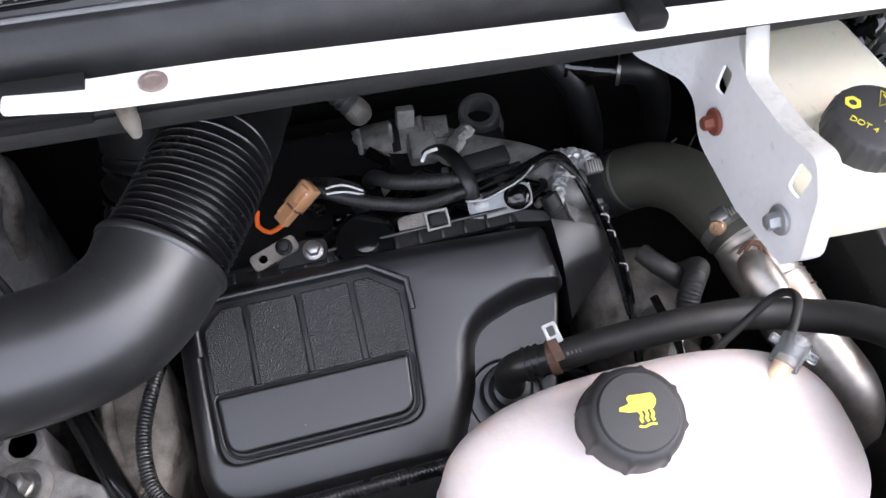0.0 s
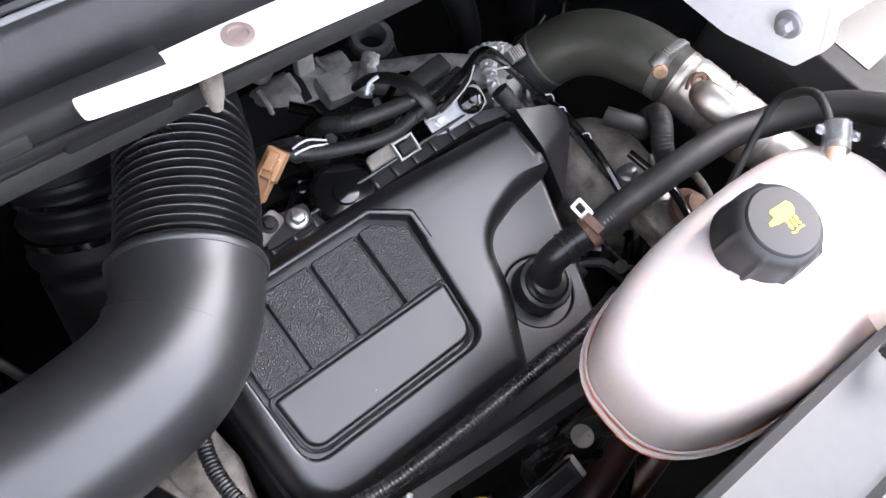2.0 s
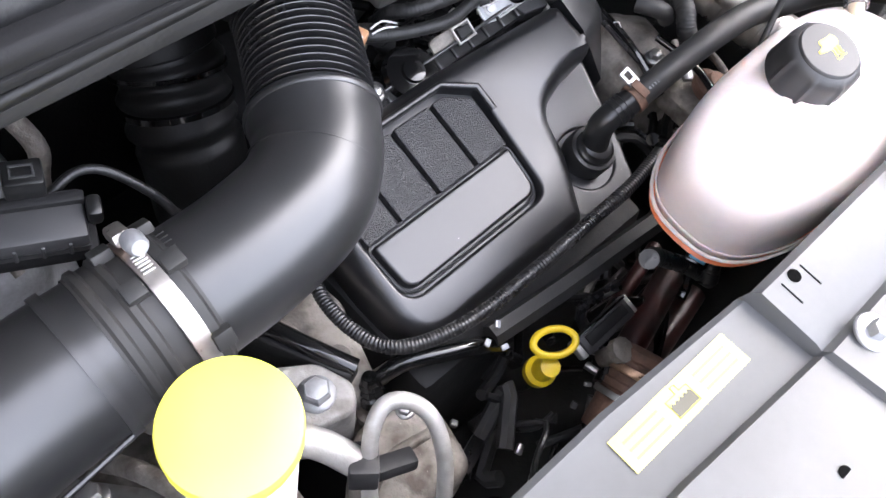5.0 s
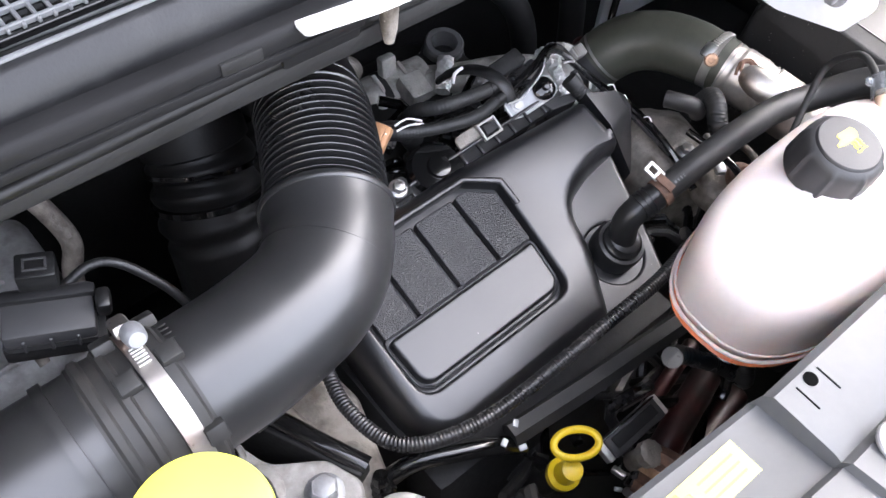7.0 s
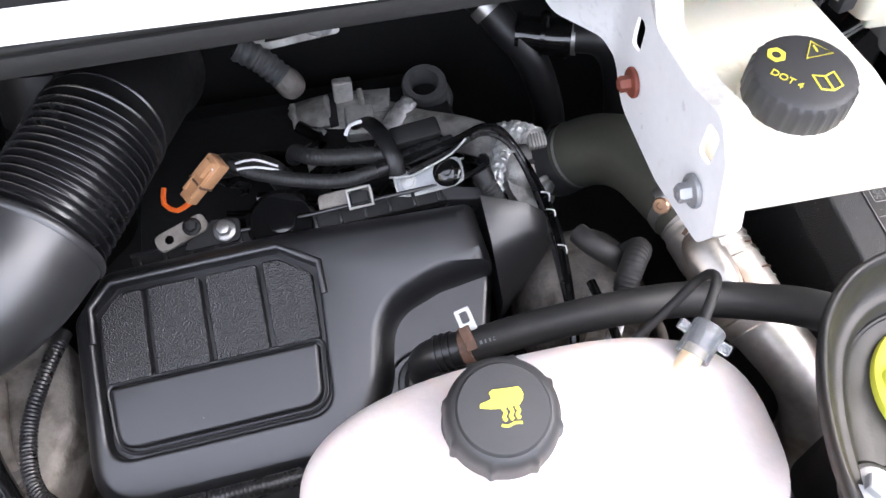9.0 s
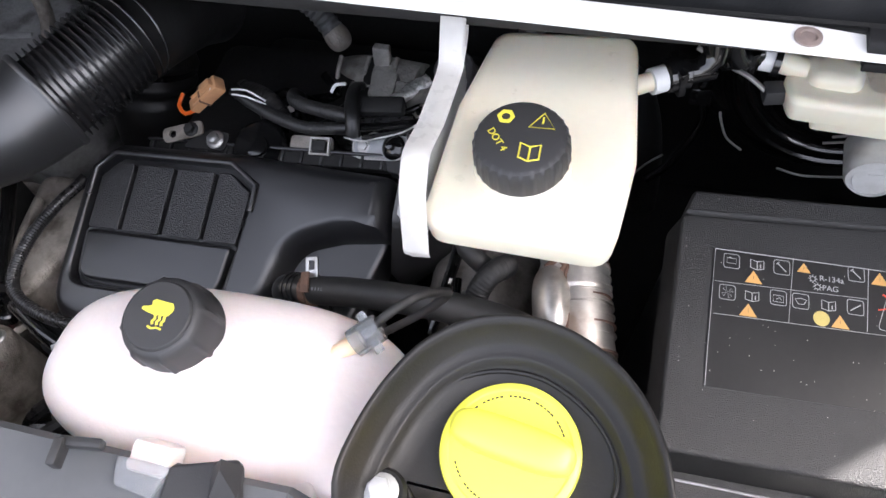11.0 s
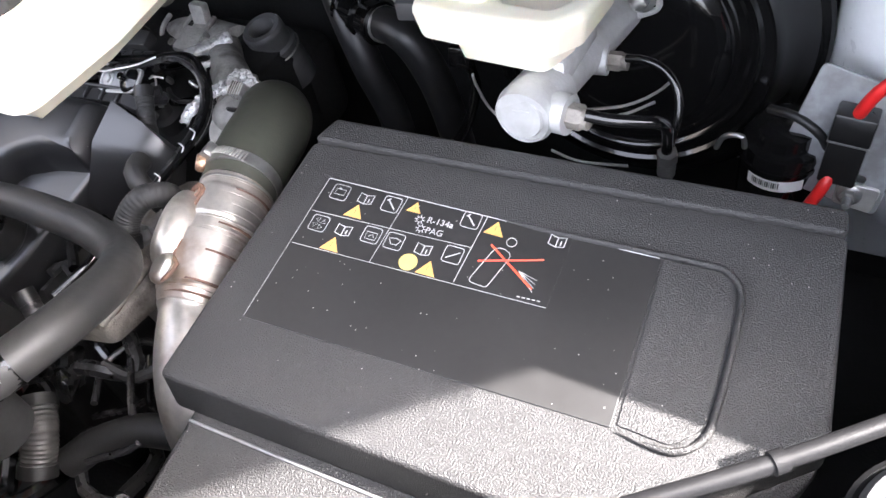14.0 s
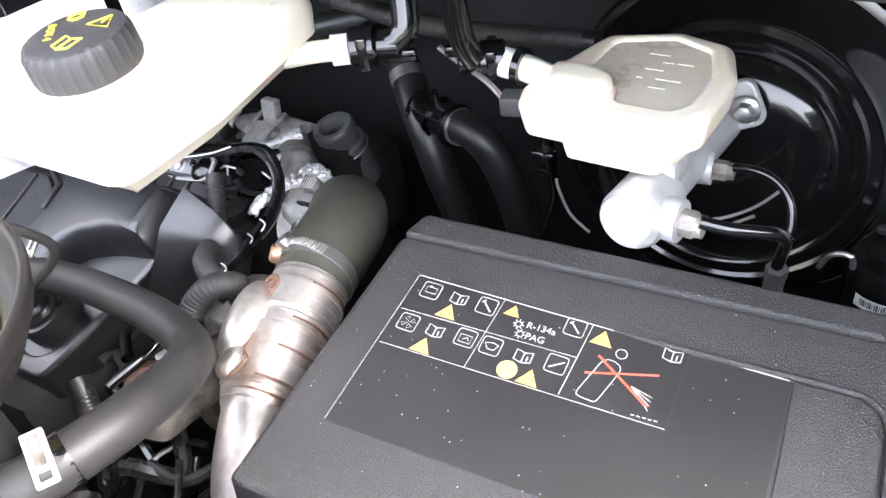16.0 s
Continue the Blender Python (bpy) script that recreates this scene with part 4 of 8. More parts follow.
def bracket():
    b = thing("reservoir_bracket", "pale grey painted steel bracket with rusty bolts", "bracket", kind="structure")
    out = rounded([(0.385, 1.163, 0.004), (0.374, 1.128, 0.02), (0.352, 1.1165, 0.02), (0.305, 1.12, 0.03), (0.272, 1.13, 0.014), (0.256, 1.112, 0.02), (0.2425, 1.068, 0.012), (0.2535, 1.046, 0.008), (0.311, 1.033, 0.03), (0.375, 1.035, 0.03), (0.392, 1.052, 0.02), (0.412, 1.063, 0.015),
                   (0.448, 1.058, 0.015), (0.466, 1.072, 0.01), (0.478, 1.12, 0.004), (0.478, 1.163, 0.004)], 8)

    def bend(y, z):
        q = max(0.0, y - 0.398)
        return Vector((0.3275 - (0.62 * q * q / (q + 0.008) if q else 0.0), y, z))
    slot = lambda y, z, w, h: rounded([(y - w, z - h, 0.004), (y + w, z - h * 1.2, 0.004), (y + w, z + h, 0.004), (y - w, z + h * 1.2, 0.004)], 4)
    part("plate", sheet(out, [slot(0.374, 1.096, 0.006, 0.01), slot(0.275, 1.106, 0.0065, 0.0105)], [0.4 + 0.006 * k for k in range(12)], bend, 0.0024), M["primer"], b, sharp=30)
    # the upper and front edge is folded over
    lip = [q for q in out if q.y > 1.05 and q.x < 0.386 and (q.x < 0.262 or q.y > 1.1)]
    lip.sort(key=lambda q: math.atan2(q.y - 1.08, 0.33 - q.x) * -1)
    fold = bmesh.new()
    rows = [[fold.verts.new((0.3265 + x, q.x + d * (0.33 - q.x) * 0.05, q.y - d * 0.004)) for q in lip] for x, d in ((0.0, 0.0), (0.003, -0.25), (0.008, -0.3), (0.014, -0.2), (0.0165, 0.1))]
    for r0, r1 in zip(rows, rows[1:]):
        for k in range(len(lip) - 1):
            fold.faces.new((r0[k], r0[k + 1], r1[k + 1], r1[k]))
    bmesh.ops.solidify(fold, geom=fold.faces[:], thickness=0.002)
    part("folded_edge", fold, M["white"], b, "folded white edge", sharp=60)
    bolt(b, (0.3265, 0.3645, 1.066), (-1, 0, 0), 0.0052, M["red_rust"], 1.9, 0.008, label="rust-red bolt")
    bolt(b, (0.3265, 0.2715, 1.072), (-1, 0, 0), 0.0058, M["zinc"], 1.75, 0.008)
    return b


bracket()


# ---- filler funnel with its yellow cap ----
def funnel():
    f = thing("filler_tray", "black plastic filler tray with a rusty bolt", "filler tray", Matrix.Translation((0.0125, -0.001, 0.019)))
    rim = curve_pts([(0.333, 0.079, 0), (0.318, 0.086, 0), (0.3145, 0.105, 0), (0.3185, 0.13, 0), (0.328, 0.158, 0), (0.344, 0.184, 0), (0.37, 0.203, 0), (0.403, 0.209, 0), (0.436, 0.2, 0), (0.463, 0.18, 0), (0.48, 0.154, 0), (0.489, 0.125, 0), (0.4935, 0.1, 0), (0.4915, 0.083, 0), (0.477, 0.077, 0), (0.43, 0.077, 0), (0.38, 0.077, 0)], 0.005, closed=True)
    rim = [q.xy for q in rim]
    loops = []
    for d, z in ((0.05, 1.014), (0.03, 1.016), (0.014, 1.026), (0.003, 1.042), (0.0, 1.052), (0.0008, 1.0548), (0.0025, 1.0555), (0.0042, 1.0545), (0.006, 1.05), (0.011, 1.0405), (0.0155, 1.036), (0.0175, 1.0365), (0.019, 1.0355), (0.0205, 1.032), (0.0245, 1.0285), (0.034, 1.0275)):
        loops.append([(q.x, q.y, z + 0.007 * max(0.0, (q.y - 0.1) / 0.1) - 0.016 * max(0.0, min(1.0, (0.1 - q.y) / 0.02)) * max(0.0, min(1.0, (z - 1.034) / 0.02))) for q in inset(rim, d)])
    part("tray", rings(loops, cap_a=True, cap_b=True), M["tray"], f, sharp=60)
    edge = [(0.332, 0.116), (0.337, 0.13), (0.343, 0.15), (0.358, 0.17), (0.384, 0.183), (0.413, 0.183), (0.44, 0.169), (0.456, 0.15), (0.46, 0.13), (0.452, 0.112), (0.444, 0.1), (0.425, 0.096), (0.39, 0.095), (0.367, 0.096), (0.356, 0.102), (0.35, 0.109), (0.342, 0.112)]
    part("cup_edge", sweep([(x, y, 1.0295 + 0.007 * max(0.0, (y - 0.1) / 0.1)) for x, y in edge], 0.0016, 8, step=0.003, closed=True), M["tray"], f)
    part("neck", lathe([(0.022, -0.12), (0.022, 0.012)], 24), M["black"], f, "filler neck below", at((0.395, 0.14, 1.003)))
    part("bolt_pad", lathe([(0.014, 0), (0.014, 0.006), (0.012, 0.008), (0, 0.008)], 24), M["tray"], f, m=at((0.338, 0.103, 1.026)))
    bolt(f, (0.338, 0.103, 1.034), (0, 0, 1), 0.0066, M["clip_white"], 1.5, label="pale painted bolt")
    bolt(f, (0.463, 0.102, 1.026), (0, 0, 1), 0.0068, M["red_rust"], 1.4, label="rusty bolt")
    part("pale_clip", blob(0.006, 0.004, 0.003, 2.2, 16, 10), M["paper"], f, "pale clip", at((0.479, 0.1, 1.03)))
    cap_m = at((0.4015, 0.14, 1.0165), (0, -0.05, 1), (1, -0.15, 0)) @ Matrix.Scale(1.03, 4)
    c = part("cap_rim", lathe([(0.0365, -0.008), (0.038, -0.006), (0.038, 0.0155), (0.0374, 0.0178), (0.0355, 0.0192), (0.0335, 0.0194), (0.0325, 0.0186), (0, 0.0186)], 90, scallop=lambda a, r, z: 1 + (0.01 * max(0, math.cos(20 * a)) if r > 0.035 and 0.001 < z < 0.014 else 0)), M["yellow"], f, "bright yellow twist cap", cap_m)
    part("grip", blob(0.0345, 0.0115, 0.0115, 3.4, 48, 20), M["yellow"], c, m=Matrix.Translation((0, 0.004, 0.0175)))
    r5 = random.Random(5)
    for a0, n in ((0.62, 24), (3.72, 22)):
        for k in range(n):
            a = a0 + 0.085 * k
            if k % 6 == 4:
                continue
            part("writing_bar", box(0.0009, r5.uniform(0.0012, 0.0021), 0.0004, 0), M["ink_grey"], c, m=at((0.0295 * math.cos(a), 0.0295 * math.sin(a), 0.0186), (0, 0, 1), (math.cos(a), math.sin(a), 0)))
    return f


funnel()


# ---- battery cover ----
BAT = at((0.6782, 0.3287, 0.9213), (0.0813, -0.0827, 1), (1, 0.045, -0.0776)) @ Matrix.Diagonal((0.951, 0.97, 1, 1))


def battery_box():
    b = thing("battery_cover", "coarse-grained black plastic battery cover with a warning label", "battery cover", BAT)
    lid = rounded([(-0.194, -0.1235, 0.006), (0.0765, -0.1245, 0.006), (0.187, -0.033, 0.008), (0.179, 0.099, 0.008), (-0.187, 0.075, 0.008)], 6)
    part("lid", plate(lid, -0.034, 0.0, 0.0038, seg=5, draft=0.005), M["battery"], b)
    ridge = rounded([(-0.186, 0.073, 0.004), (0.178, 0.096, 0.004), (0.176, 0.115, 0.006), (-0.178, 0.096, 0.006)], 4)
    part("rear_ridge", plate(ridge, -0.03, 0.004, 0.003), M["battery"], b, "raised ridge along the rear edge")
    tray = rounded([(-0.181, -0.225, 0.012), (0.1, -0.215, 0.012), (0.19, -0.04, 0.02), (0.182, 0.095, 0.01), (-0.181, 0.085, 0.01)], 5)
    part("lower_box", plate(tray, -0.47, -0.0355, 0.004, draft=0.0), M["battery"], b, "box below the lid")
    # thin steel-coloured line along the front foot of the lid
    part("edge_line", sweep([(-0.179, -0.1345, -0.035), (-0.05, -0.137, -0.035), (0.08, -0.139, -0.035)], 0.0011, 8), M["steel"], b, "bright edge line")
    lab = rounded([(-0.159, 0.0455, 0.001), (0.0765, 0.0475, 0.001), (0.0765, -0.066, 0.001), (-0.1615, -0.071, 0.001)], 2)
    label = part("label", plate(lab, 0.0, 0.0009, 0.0003), M["label"], b, "smooth black label with printed symbols")
    part("pad_edge", sweep([(-0.1615, -0.071, 0.0004), (-0.1595, 0.0, 0.0006), (-0.1575, 0.046, 0.0006), (-0.155, 0.0462, 0.0006), (0.0, 0.0475, 0.0006), (0.098, 0.0515, 0.0012), (0.116, 0.0495, 0.0016), (0.1265, 0.037, 0.0018), (0.1285, 0.01, 0.0018), (0.128, -0.04, 0.0018), (0.125, -0.057, 0.0018), (0.114, -0.0675, 0.0018), (0.1, -0.0695, 0.0016), (0.08, -0.0675, 0.0012)],
                          lambda s, w: 0.0006 if s < 0.26 else min(0.0022, 0.0006 + (s - 0.26) * 0.06, 0.0003 + (w - s) * 0.06), 10, step=0.002), M["battery"], b, "raised rim of the pad")
    part("pad", plate(rounded([(0.0775, 0.047, 0.001), (0.1, 0.0495, 0.012), (0.1245, 0.03, 0.014), (0.1245, -0.05, 0.014), (0.11, -0.0655, 0.01), (0.0795, -0.0635, 0.001)], 6), 0.0, 0.0012, 0.0006), M["battery"], b, "grained hand pad")
    Z = 0.0012

    def line(pts, r=0.0004, mat="ink", closed=False):
        return part("print", sweep([(x, y, Z) for x, y in pts], r * 0.72, 4, smooth=False, closed=closed, flat=0.5), M[mat], label)

    def square(x, y, s=0.0066):
        return line([(q.x, q.y) for q in rounded([(x - s, y - s, 0.002), (x + s, y - s, 0.002), (x + s, y + s, 0.002), (x - s, y + s, 0.002)], 2)], closed=True)

    def book(x, y):
        line([(x, y + 0.0028), (x - 0.0052, y + 0.0041), (x - 0.0052, y - 0.0031), (x, y - 0.0044), (x + 0.0052, y - 0.0031), (x + 0.0052, y + 0.0041)], 0.0005, closed=True)
        line([(x, y + 0.0028), (x, y - 0.0044)], 0.0005)
        line([(x + 0.0026, y + 0.0006), (x + 0.0026, y - 0.0026)], 0.0006)

    def warn(x, y, s=0.0075):
        part("print", plate([Vector((x - s, y - s * 0.6)), Vector((x + s, y - s * 0.6)), Vector((x, y + s))], 0.0009, 0.0013, 0.0001), M["ink_orange"], label, "orange warning triangle")
        line([(x, y + s * 0.35), (x, y - s * 0.1)], 0.0005, "label")

    part("print_field", plate([Vector(p) for p in ((-0.1585, 0.0452), (0.02, 0.0478), (0.0198, -0.007), (-0.1575, -0.0115))], 0.0009, 0.0011, 0.0001), M["label"], label, "slightly raised printed field")
    line([(-0.1575, 0.0452), (0.075, 0.0478)], 0.0005)
    line([(-0.1575, -0.0114), (0.0195, -0.0066)], 0.0003)
    line([(-0.157, 0.0165), (-0.0395, 0.0205)], 0.0003)
    line([(-0.0965, 0.047), (-0.1, -0.0096)], 0.0003)
    line([(-0.0385, 0.047), (-0.0415, -0.0068)], 0.0004)
    for x, y in ((-0.1448, 0.036), (-0.1055, 0.0369), (-0.1472, 0.0081), (-0.1079, 0.01), (-0.0481, 0.0405), (-0.0909, 0.01), (-0.0496, 0.0118)):
        square(x, y, 0.0062)
    for x, y in ((-0.1247, 0.036), (-0.1281, 0.0078), (-0.0698, 0.0098), (0.0112, 0.0413)):
        book(x, y)
    for x, y, s in ((-0.1273, 0.0235, 0.0068), (-0.1308, -0.0055, 0.0068), (-0.0884, 0.0385, 0.0052), (-0.0614, -0.0035, 0.0068), (-0.0302, 0.038, 0.0068)):
        warn(x, y, s)
    # signs inside the squares
    line([(-0.1485, 0.034), (-0.1485, 0.0385), (-0.1411, 0.0385), (-0.1411, 0.034)], closed=True)
    line([(-0.147, 0.0392), (-0.145, 0.0392)], 0.0006)
    for x, y in ((-0.1055, 0.0369), (-0.0481, 0.0405)):
        line([(x - 0.0035, y + 0.0035), (x + 0.0035, y - 0.0035)], 0.0007)
        line([(x - 0.0042, y + 0.0022), (x - 0.002, y + 0.0044)], 0.0006)
    for k in range(4):
        a = math.pi / 2 * k + 0.5
        line([(-0.1472 + q * math.cos(a + e), 0.0081 + q * math.sin(a + e)) for q, e in ((0.0008, 0), (0.0045, -0.3), (0.0045, 0.4))], 0.0004, closed=True)
    line([(-0.1118, 0.0065), (-0.1118, 0.012), (-0.104, 0.012), (-0.104, 0.0065)], closed=True)
    line([(-0.1095, 0.0085), (-0.107, 0.0105), (-0.1055, 0.0082)], 0.0004)
    line([(-0.0953, 0.0115), (-0.0925, 0.0075), (-0.0885, 0.0075), (-0.0865, 0.0115), (-0.0905, 0.0125)], 0.0005, closed=True)
    line([(-0.0535, 0.0085), (-0.0455, 0.0145)], 0.0006)
    for x, y in ((-0.0815, 0.031), (-0.078, 0.0245)):
        line([(x + 0.0021 * math.cos(math.pi / 4 * k), y + 0.0021 * math.sin(math.pi / 4 * k)) for k in range(8)], closed=True)
        for k in range(8):
            line([(x + q * math.cos(math.pi / 4 * k), y + q * math.sin(math.pi / 4 * k)) for q in (0.0023, 0.0036)])
    for body, x, y in (("R-134a", -0.0765, 0.0302), ("PAG", -0.0745, 0.0222)):
        text = bpy.data.curves.new("writing", "FONT")
        text.body, text.size, text.extrude = body, 0.0066, 0.0002
        text.materials.append(M["ink"])
        w = new("writing", text)
        w.parent = label
        w.matrix_basis = Matrix.Translation((x, y, Z)) @ Matrix.Rotation(radians(1.5), 4, "Z")
    part("print", lathe([(0.0062, 0.0009), (0.0062, 0.0014), (0, 0.0014)], 24), M["disc"], label, "yellow disc", Matrix.Translation((-0.0754, -0.002, 0)))
    line([(-0.078, -0.0035), (-0.073, -0.0005)], 0.0006, "label")
    # a plain rounded outline under a red cross, spray lines beside it
    line([(q.x, q.y) for q in rounded([(-0.0335, -0.0035, 0.003), (-0.0205, -0.0045, 0.003), (-0.0125, 0.024, 0.006), (-0.0245, 0.027, 0.006)], 3)], closed=True)
    line([(-0.0165 + 0.0034 * math.cos(math.pi / 5 * k), 0.032 + 0.0034 * math.sin(math.pi / 5 * k)) for k in range(10)], closed=True)
    line([(-0.0285, 0.0265), (0.007, 0.003)], 0.001, "ink_red")
    line([(-0.0325, 0.0125), (0.0075, 0.0255)], 0.0009, "ink_red")
    for k in range(4):
        line([(-0.005, 0.013), (0.008, 0.010 - 0.003 * k)], 0.0003)
    for k in range(5):
        line([(0.0 + 0.0032 * k, -0.0044 + 0.0002 * k), (0.002 + 0.0032 * k, -0.0043 + 0.0002 * k)], 0.0006)
    line([(-0.158, 0.0452), (-0.161, -0.0705)], 0.0003)
    return b


battery_box()


# ---- cab and raised bonnet: they shade the bay ----
def cab():
    c = thing("cab_front", "white van cab behind the engine bay", "van cab", kind="structure")
    prof = [(0.6, 1.14), (0.62, 1.2), (1.3, 2.0), (2.6, 2.05), (2.6, 0.4), (0.84, 0.4), (0.84, 1.14)]
    part("shell", rings([[(x, y, z) for y, z in prof] for x in (-0.95, 1.4)], cap_a=True, cap_b=True), M["white"], c)
    b = thing("bonnet", "raised bonnet with a black felt lining", "bonnet", kind="structure")
    w = bmesh.new()
    rings([[(x, 0.575, 1.21), (x, 0.56, 1.21), (x, 0.20, 2.05), (x, 0.215, 2.055)] for x in (-0.9, 1.17)], cap_a=True, cap_b=True, bm=w)
    part("panel", w, M["pitch"], b, "black felt lining")
    return c


cab()

# ---- unseen plain walls, added to close the place and cut off low sky ----
for name, lo, hi in (("wall_unseen_front", (-6, -5.6, 0), (7, -5.4, 1.0)), ("wall_unseen_a", (-5.2, -5.4, 0), (-5.0, 6, 4.2)), ("wall_unseen_b", (6.8, -5.4, 0), (7.0, 6, 4.2)), ("wall_unseen_rear", (-6, 6, 0), (7, 6.2, 4.2))):
    slab(name, lo, hi, M["wall"], "plain grey unseen wall added to cut off the low sky", "wall")


# ---- engine block and dark bulk under the hoses ----
def bulk(name, lo, hi, mat, label, category, r=0.008, parent=None):
    c = [(a + b) / 2 for a, b in zip(lo, hi)]
    b = box(hi[0] - lo[0], hi[1] - lo[1], hi[2] - lo[2], r)
    m = Matrix.Translation((c[0], c[1], lo[2]))
    return part(name, b, mat, parent, label, m) if parent else solo(name, b, mat, label, category, m)


eng = thing("engine", "dark cast engine block under the plastic cover", "engine")
bulk("block", (-0.1, 0.27, 0.45), (0.23, 0.6, 0.80), M["black"], "", "", 0.02, eng)
bulk("rear_head", (-0.06, 0.46, 0.6), (0.27, 0.66, 0.815), M["black"], "", "", 0.02, eng)
for k in range(4):
    part("injector", lathe([(0.016, 0), (0.016, 0.018), (0.01, 0.022), (0.008, 0.034), (0, 0.034)], 18), M["black"], eng, "black injector", at((0.0 + 0.075 * k, 0.485, 0.812), (0, -0.2, 1)))
part("injector_nut", hexagon(0.007, 0.008), M["steel"], eng, m=at((0.083, 0.484, 0.842), (0, -0.2, 1)))
part("front_face", box(0.3, 0.05, 0.3, 0.01), M["black"], eng, m=Matrix.Translation((0.05, 0.25, 0.5)))


# ---- elbow outlet on the cover, and the coolant hose ----
def coolant_elbow():
    e = thing("coolant_elbow", "glossy black plastic hose elbow beside the engine cover", "hose elbow")
    part("base_ring", lathe([(0.0245, -0.02), (0.0245, 0.0), (0.023, 0.003), (0.0195, 0.0035), (0.019, 0.007), (0.0165, 0.009), (0.0155, 0.012), (0.012, 0.014), (0, 0.014)], 36), M["elbow"], e, m=at((0.1755, 0.2935, 0.8455), (-0.03, -0.3, 0.95)))
    part("bend", sweep([(0.1755, 0.2925, 0.848), (0.1735, 0.2945, 0.868), (0.1745, 0.2945, 0.882), (0.183, 0.2925, 0.8925), (0.201, 0.29, 0.9)], 0.0128, 28, step=0.002), M["elbow"], e)
    for k in range(3):
        part("barb", sweep([(0.183 + 0.005 * k, 0.2925 - 0.0007 * k, 0.8925 + 0.0021 * k), (0.185 + 0.005 * k, 0.2922 - 0.0007 * k, 0.8933 + 0.0021 * k)], 0.0143, 24, step=0.001), M["elbow"], e)
    return e


coolant_elbow()
h = thing("coolant_hose", "thick black rubber coolant hose with a spring clip", "coolant hose")
part("hose", sweep([(0.192, 0.291, 0.8965), (0.22, 0.2875, 0.908), (0.2468, 0.2856, 0.9172), (0.3035, 0.2829, 0.9265), (0.362, 0.2825, 0.9205), (0.406, 0.2705, 0.922), (0.4408, 0.2403, 0.945), (0.456, 0.2, 0.965), (0.4545, 0.168, 0.972), (0.443, 0.14, 0.972), (0.417, 0.124, 0.964)], lambda s, w: 0.0124 + 0.0016 * min(1.0, max(0.0, (s - 0.1) / 0.17)), 28, step=0.004), M["rubber"], h)
ring = part("clip_band", sweep([(0.202, 0.2897, 0.9005), (0.209, 0.2889, 0.9034)], 0.0142, 28, step=0.002), M["rust"], h, "rusty spring band")
part("clip_tab", plate(rounded([(-0.006, -0.004, 0.001), (0.006, -0.004, 0.001), (0.006, 0.014, 0.002), (-0.006, 0.014, 0.002)], 3), 0, 0.002, 0.0006, [rounded([(-0.0028, 0.003, 0.001), (0.0028, 0.003, 0.001), (0.0028, 0.0105, 0.001), (-0.0028, 0.0105, 0.001)], 2)]), M["steel"], ring, "bright clip tab", at((0.207, 0.2985, 0.915), (-0.2, -0.45, 0.87), (1, 0.1, 0.3)))
part("clip_tongue", box(0.008, 0.018, 0.002, 0.0006), M["rust"], ring, m=at((0.2045, 0.288, 0.9165), (-0.25, -0.35, 0.9), (1, 0.1, 0.3)))
u = (Vector((0.2468, 0.2856, 0.9172)) - Vector((0.22, 0.2875, 0.908))).normalized()
n = (Vector((-0.1, -0.4, 0.9)) - u * Vector((-0.1, -0.4, 0.9)).dot(u)).normalized()
for k in range(6):
    part("writing_bar", box(0.0012 if k % 3 else 0.002, 0.0026, 0.0003, 0), M["bars"], h, m=at(Vector((0.2165, 0.2878, 0.9066)) + u * 0.0034 * k + n * 0.0126, n, u))
# white spring clip at the lower end of the hose
wc = part("white_clip", plate(rounded([(-0.0085, -0.023, 0.002), (0.0085, -0.023, 0.002), (0.0085, 0.023, 0.002), (-0.0085, 0.023, 0.002)], 3), 0, 0.003, 0.0008, [rounded([(-0.0045, -0.019, 0.001), (0.0045, -0.019, 0.001), (0.0045, -0.011, 0.001), (-0.0045, -0.011, 0.001)], 2)], hole_r=0.0004), M["clip_white"], h, "white pressed hose clip", at((0.4525, 0.15, 0.986), (0.35, -0.1, 0.93), (0.5, 0.85, 0.0)) @ Matrix.Scale(0.64, 4))
part("clip_pad", box(0.008, 0.026, 0.003, 0.001), M["alu"], wc, "grey raised band", Matrix.Translation((0.0, 0.006, 0.0018)))
part("clip_ring", sweep([(0.4525, 0.162, 0.9725), (0.4465, 0.147, 0.9725)], 0.0148, 24, step=0.002), M["gloss_black"], h)


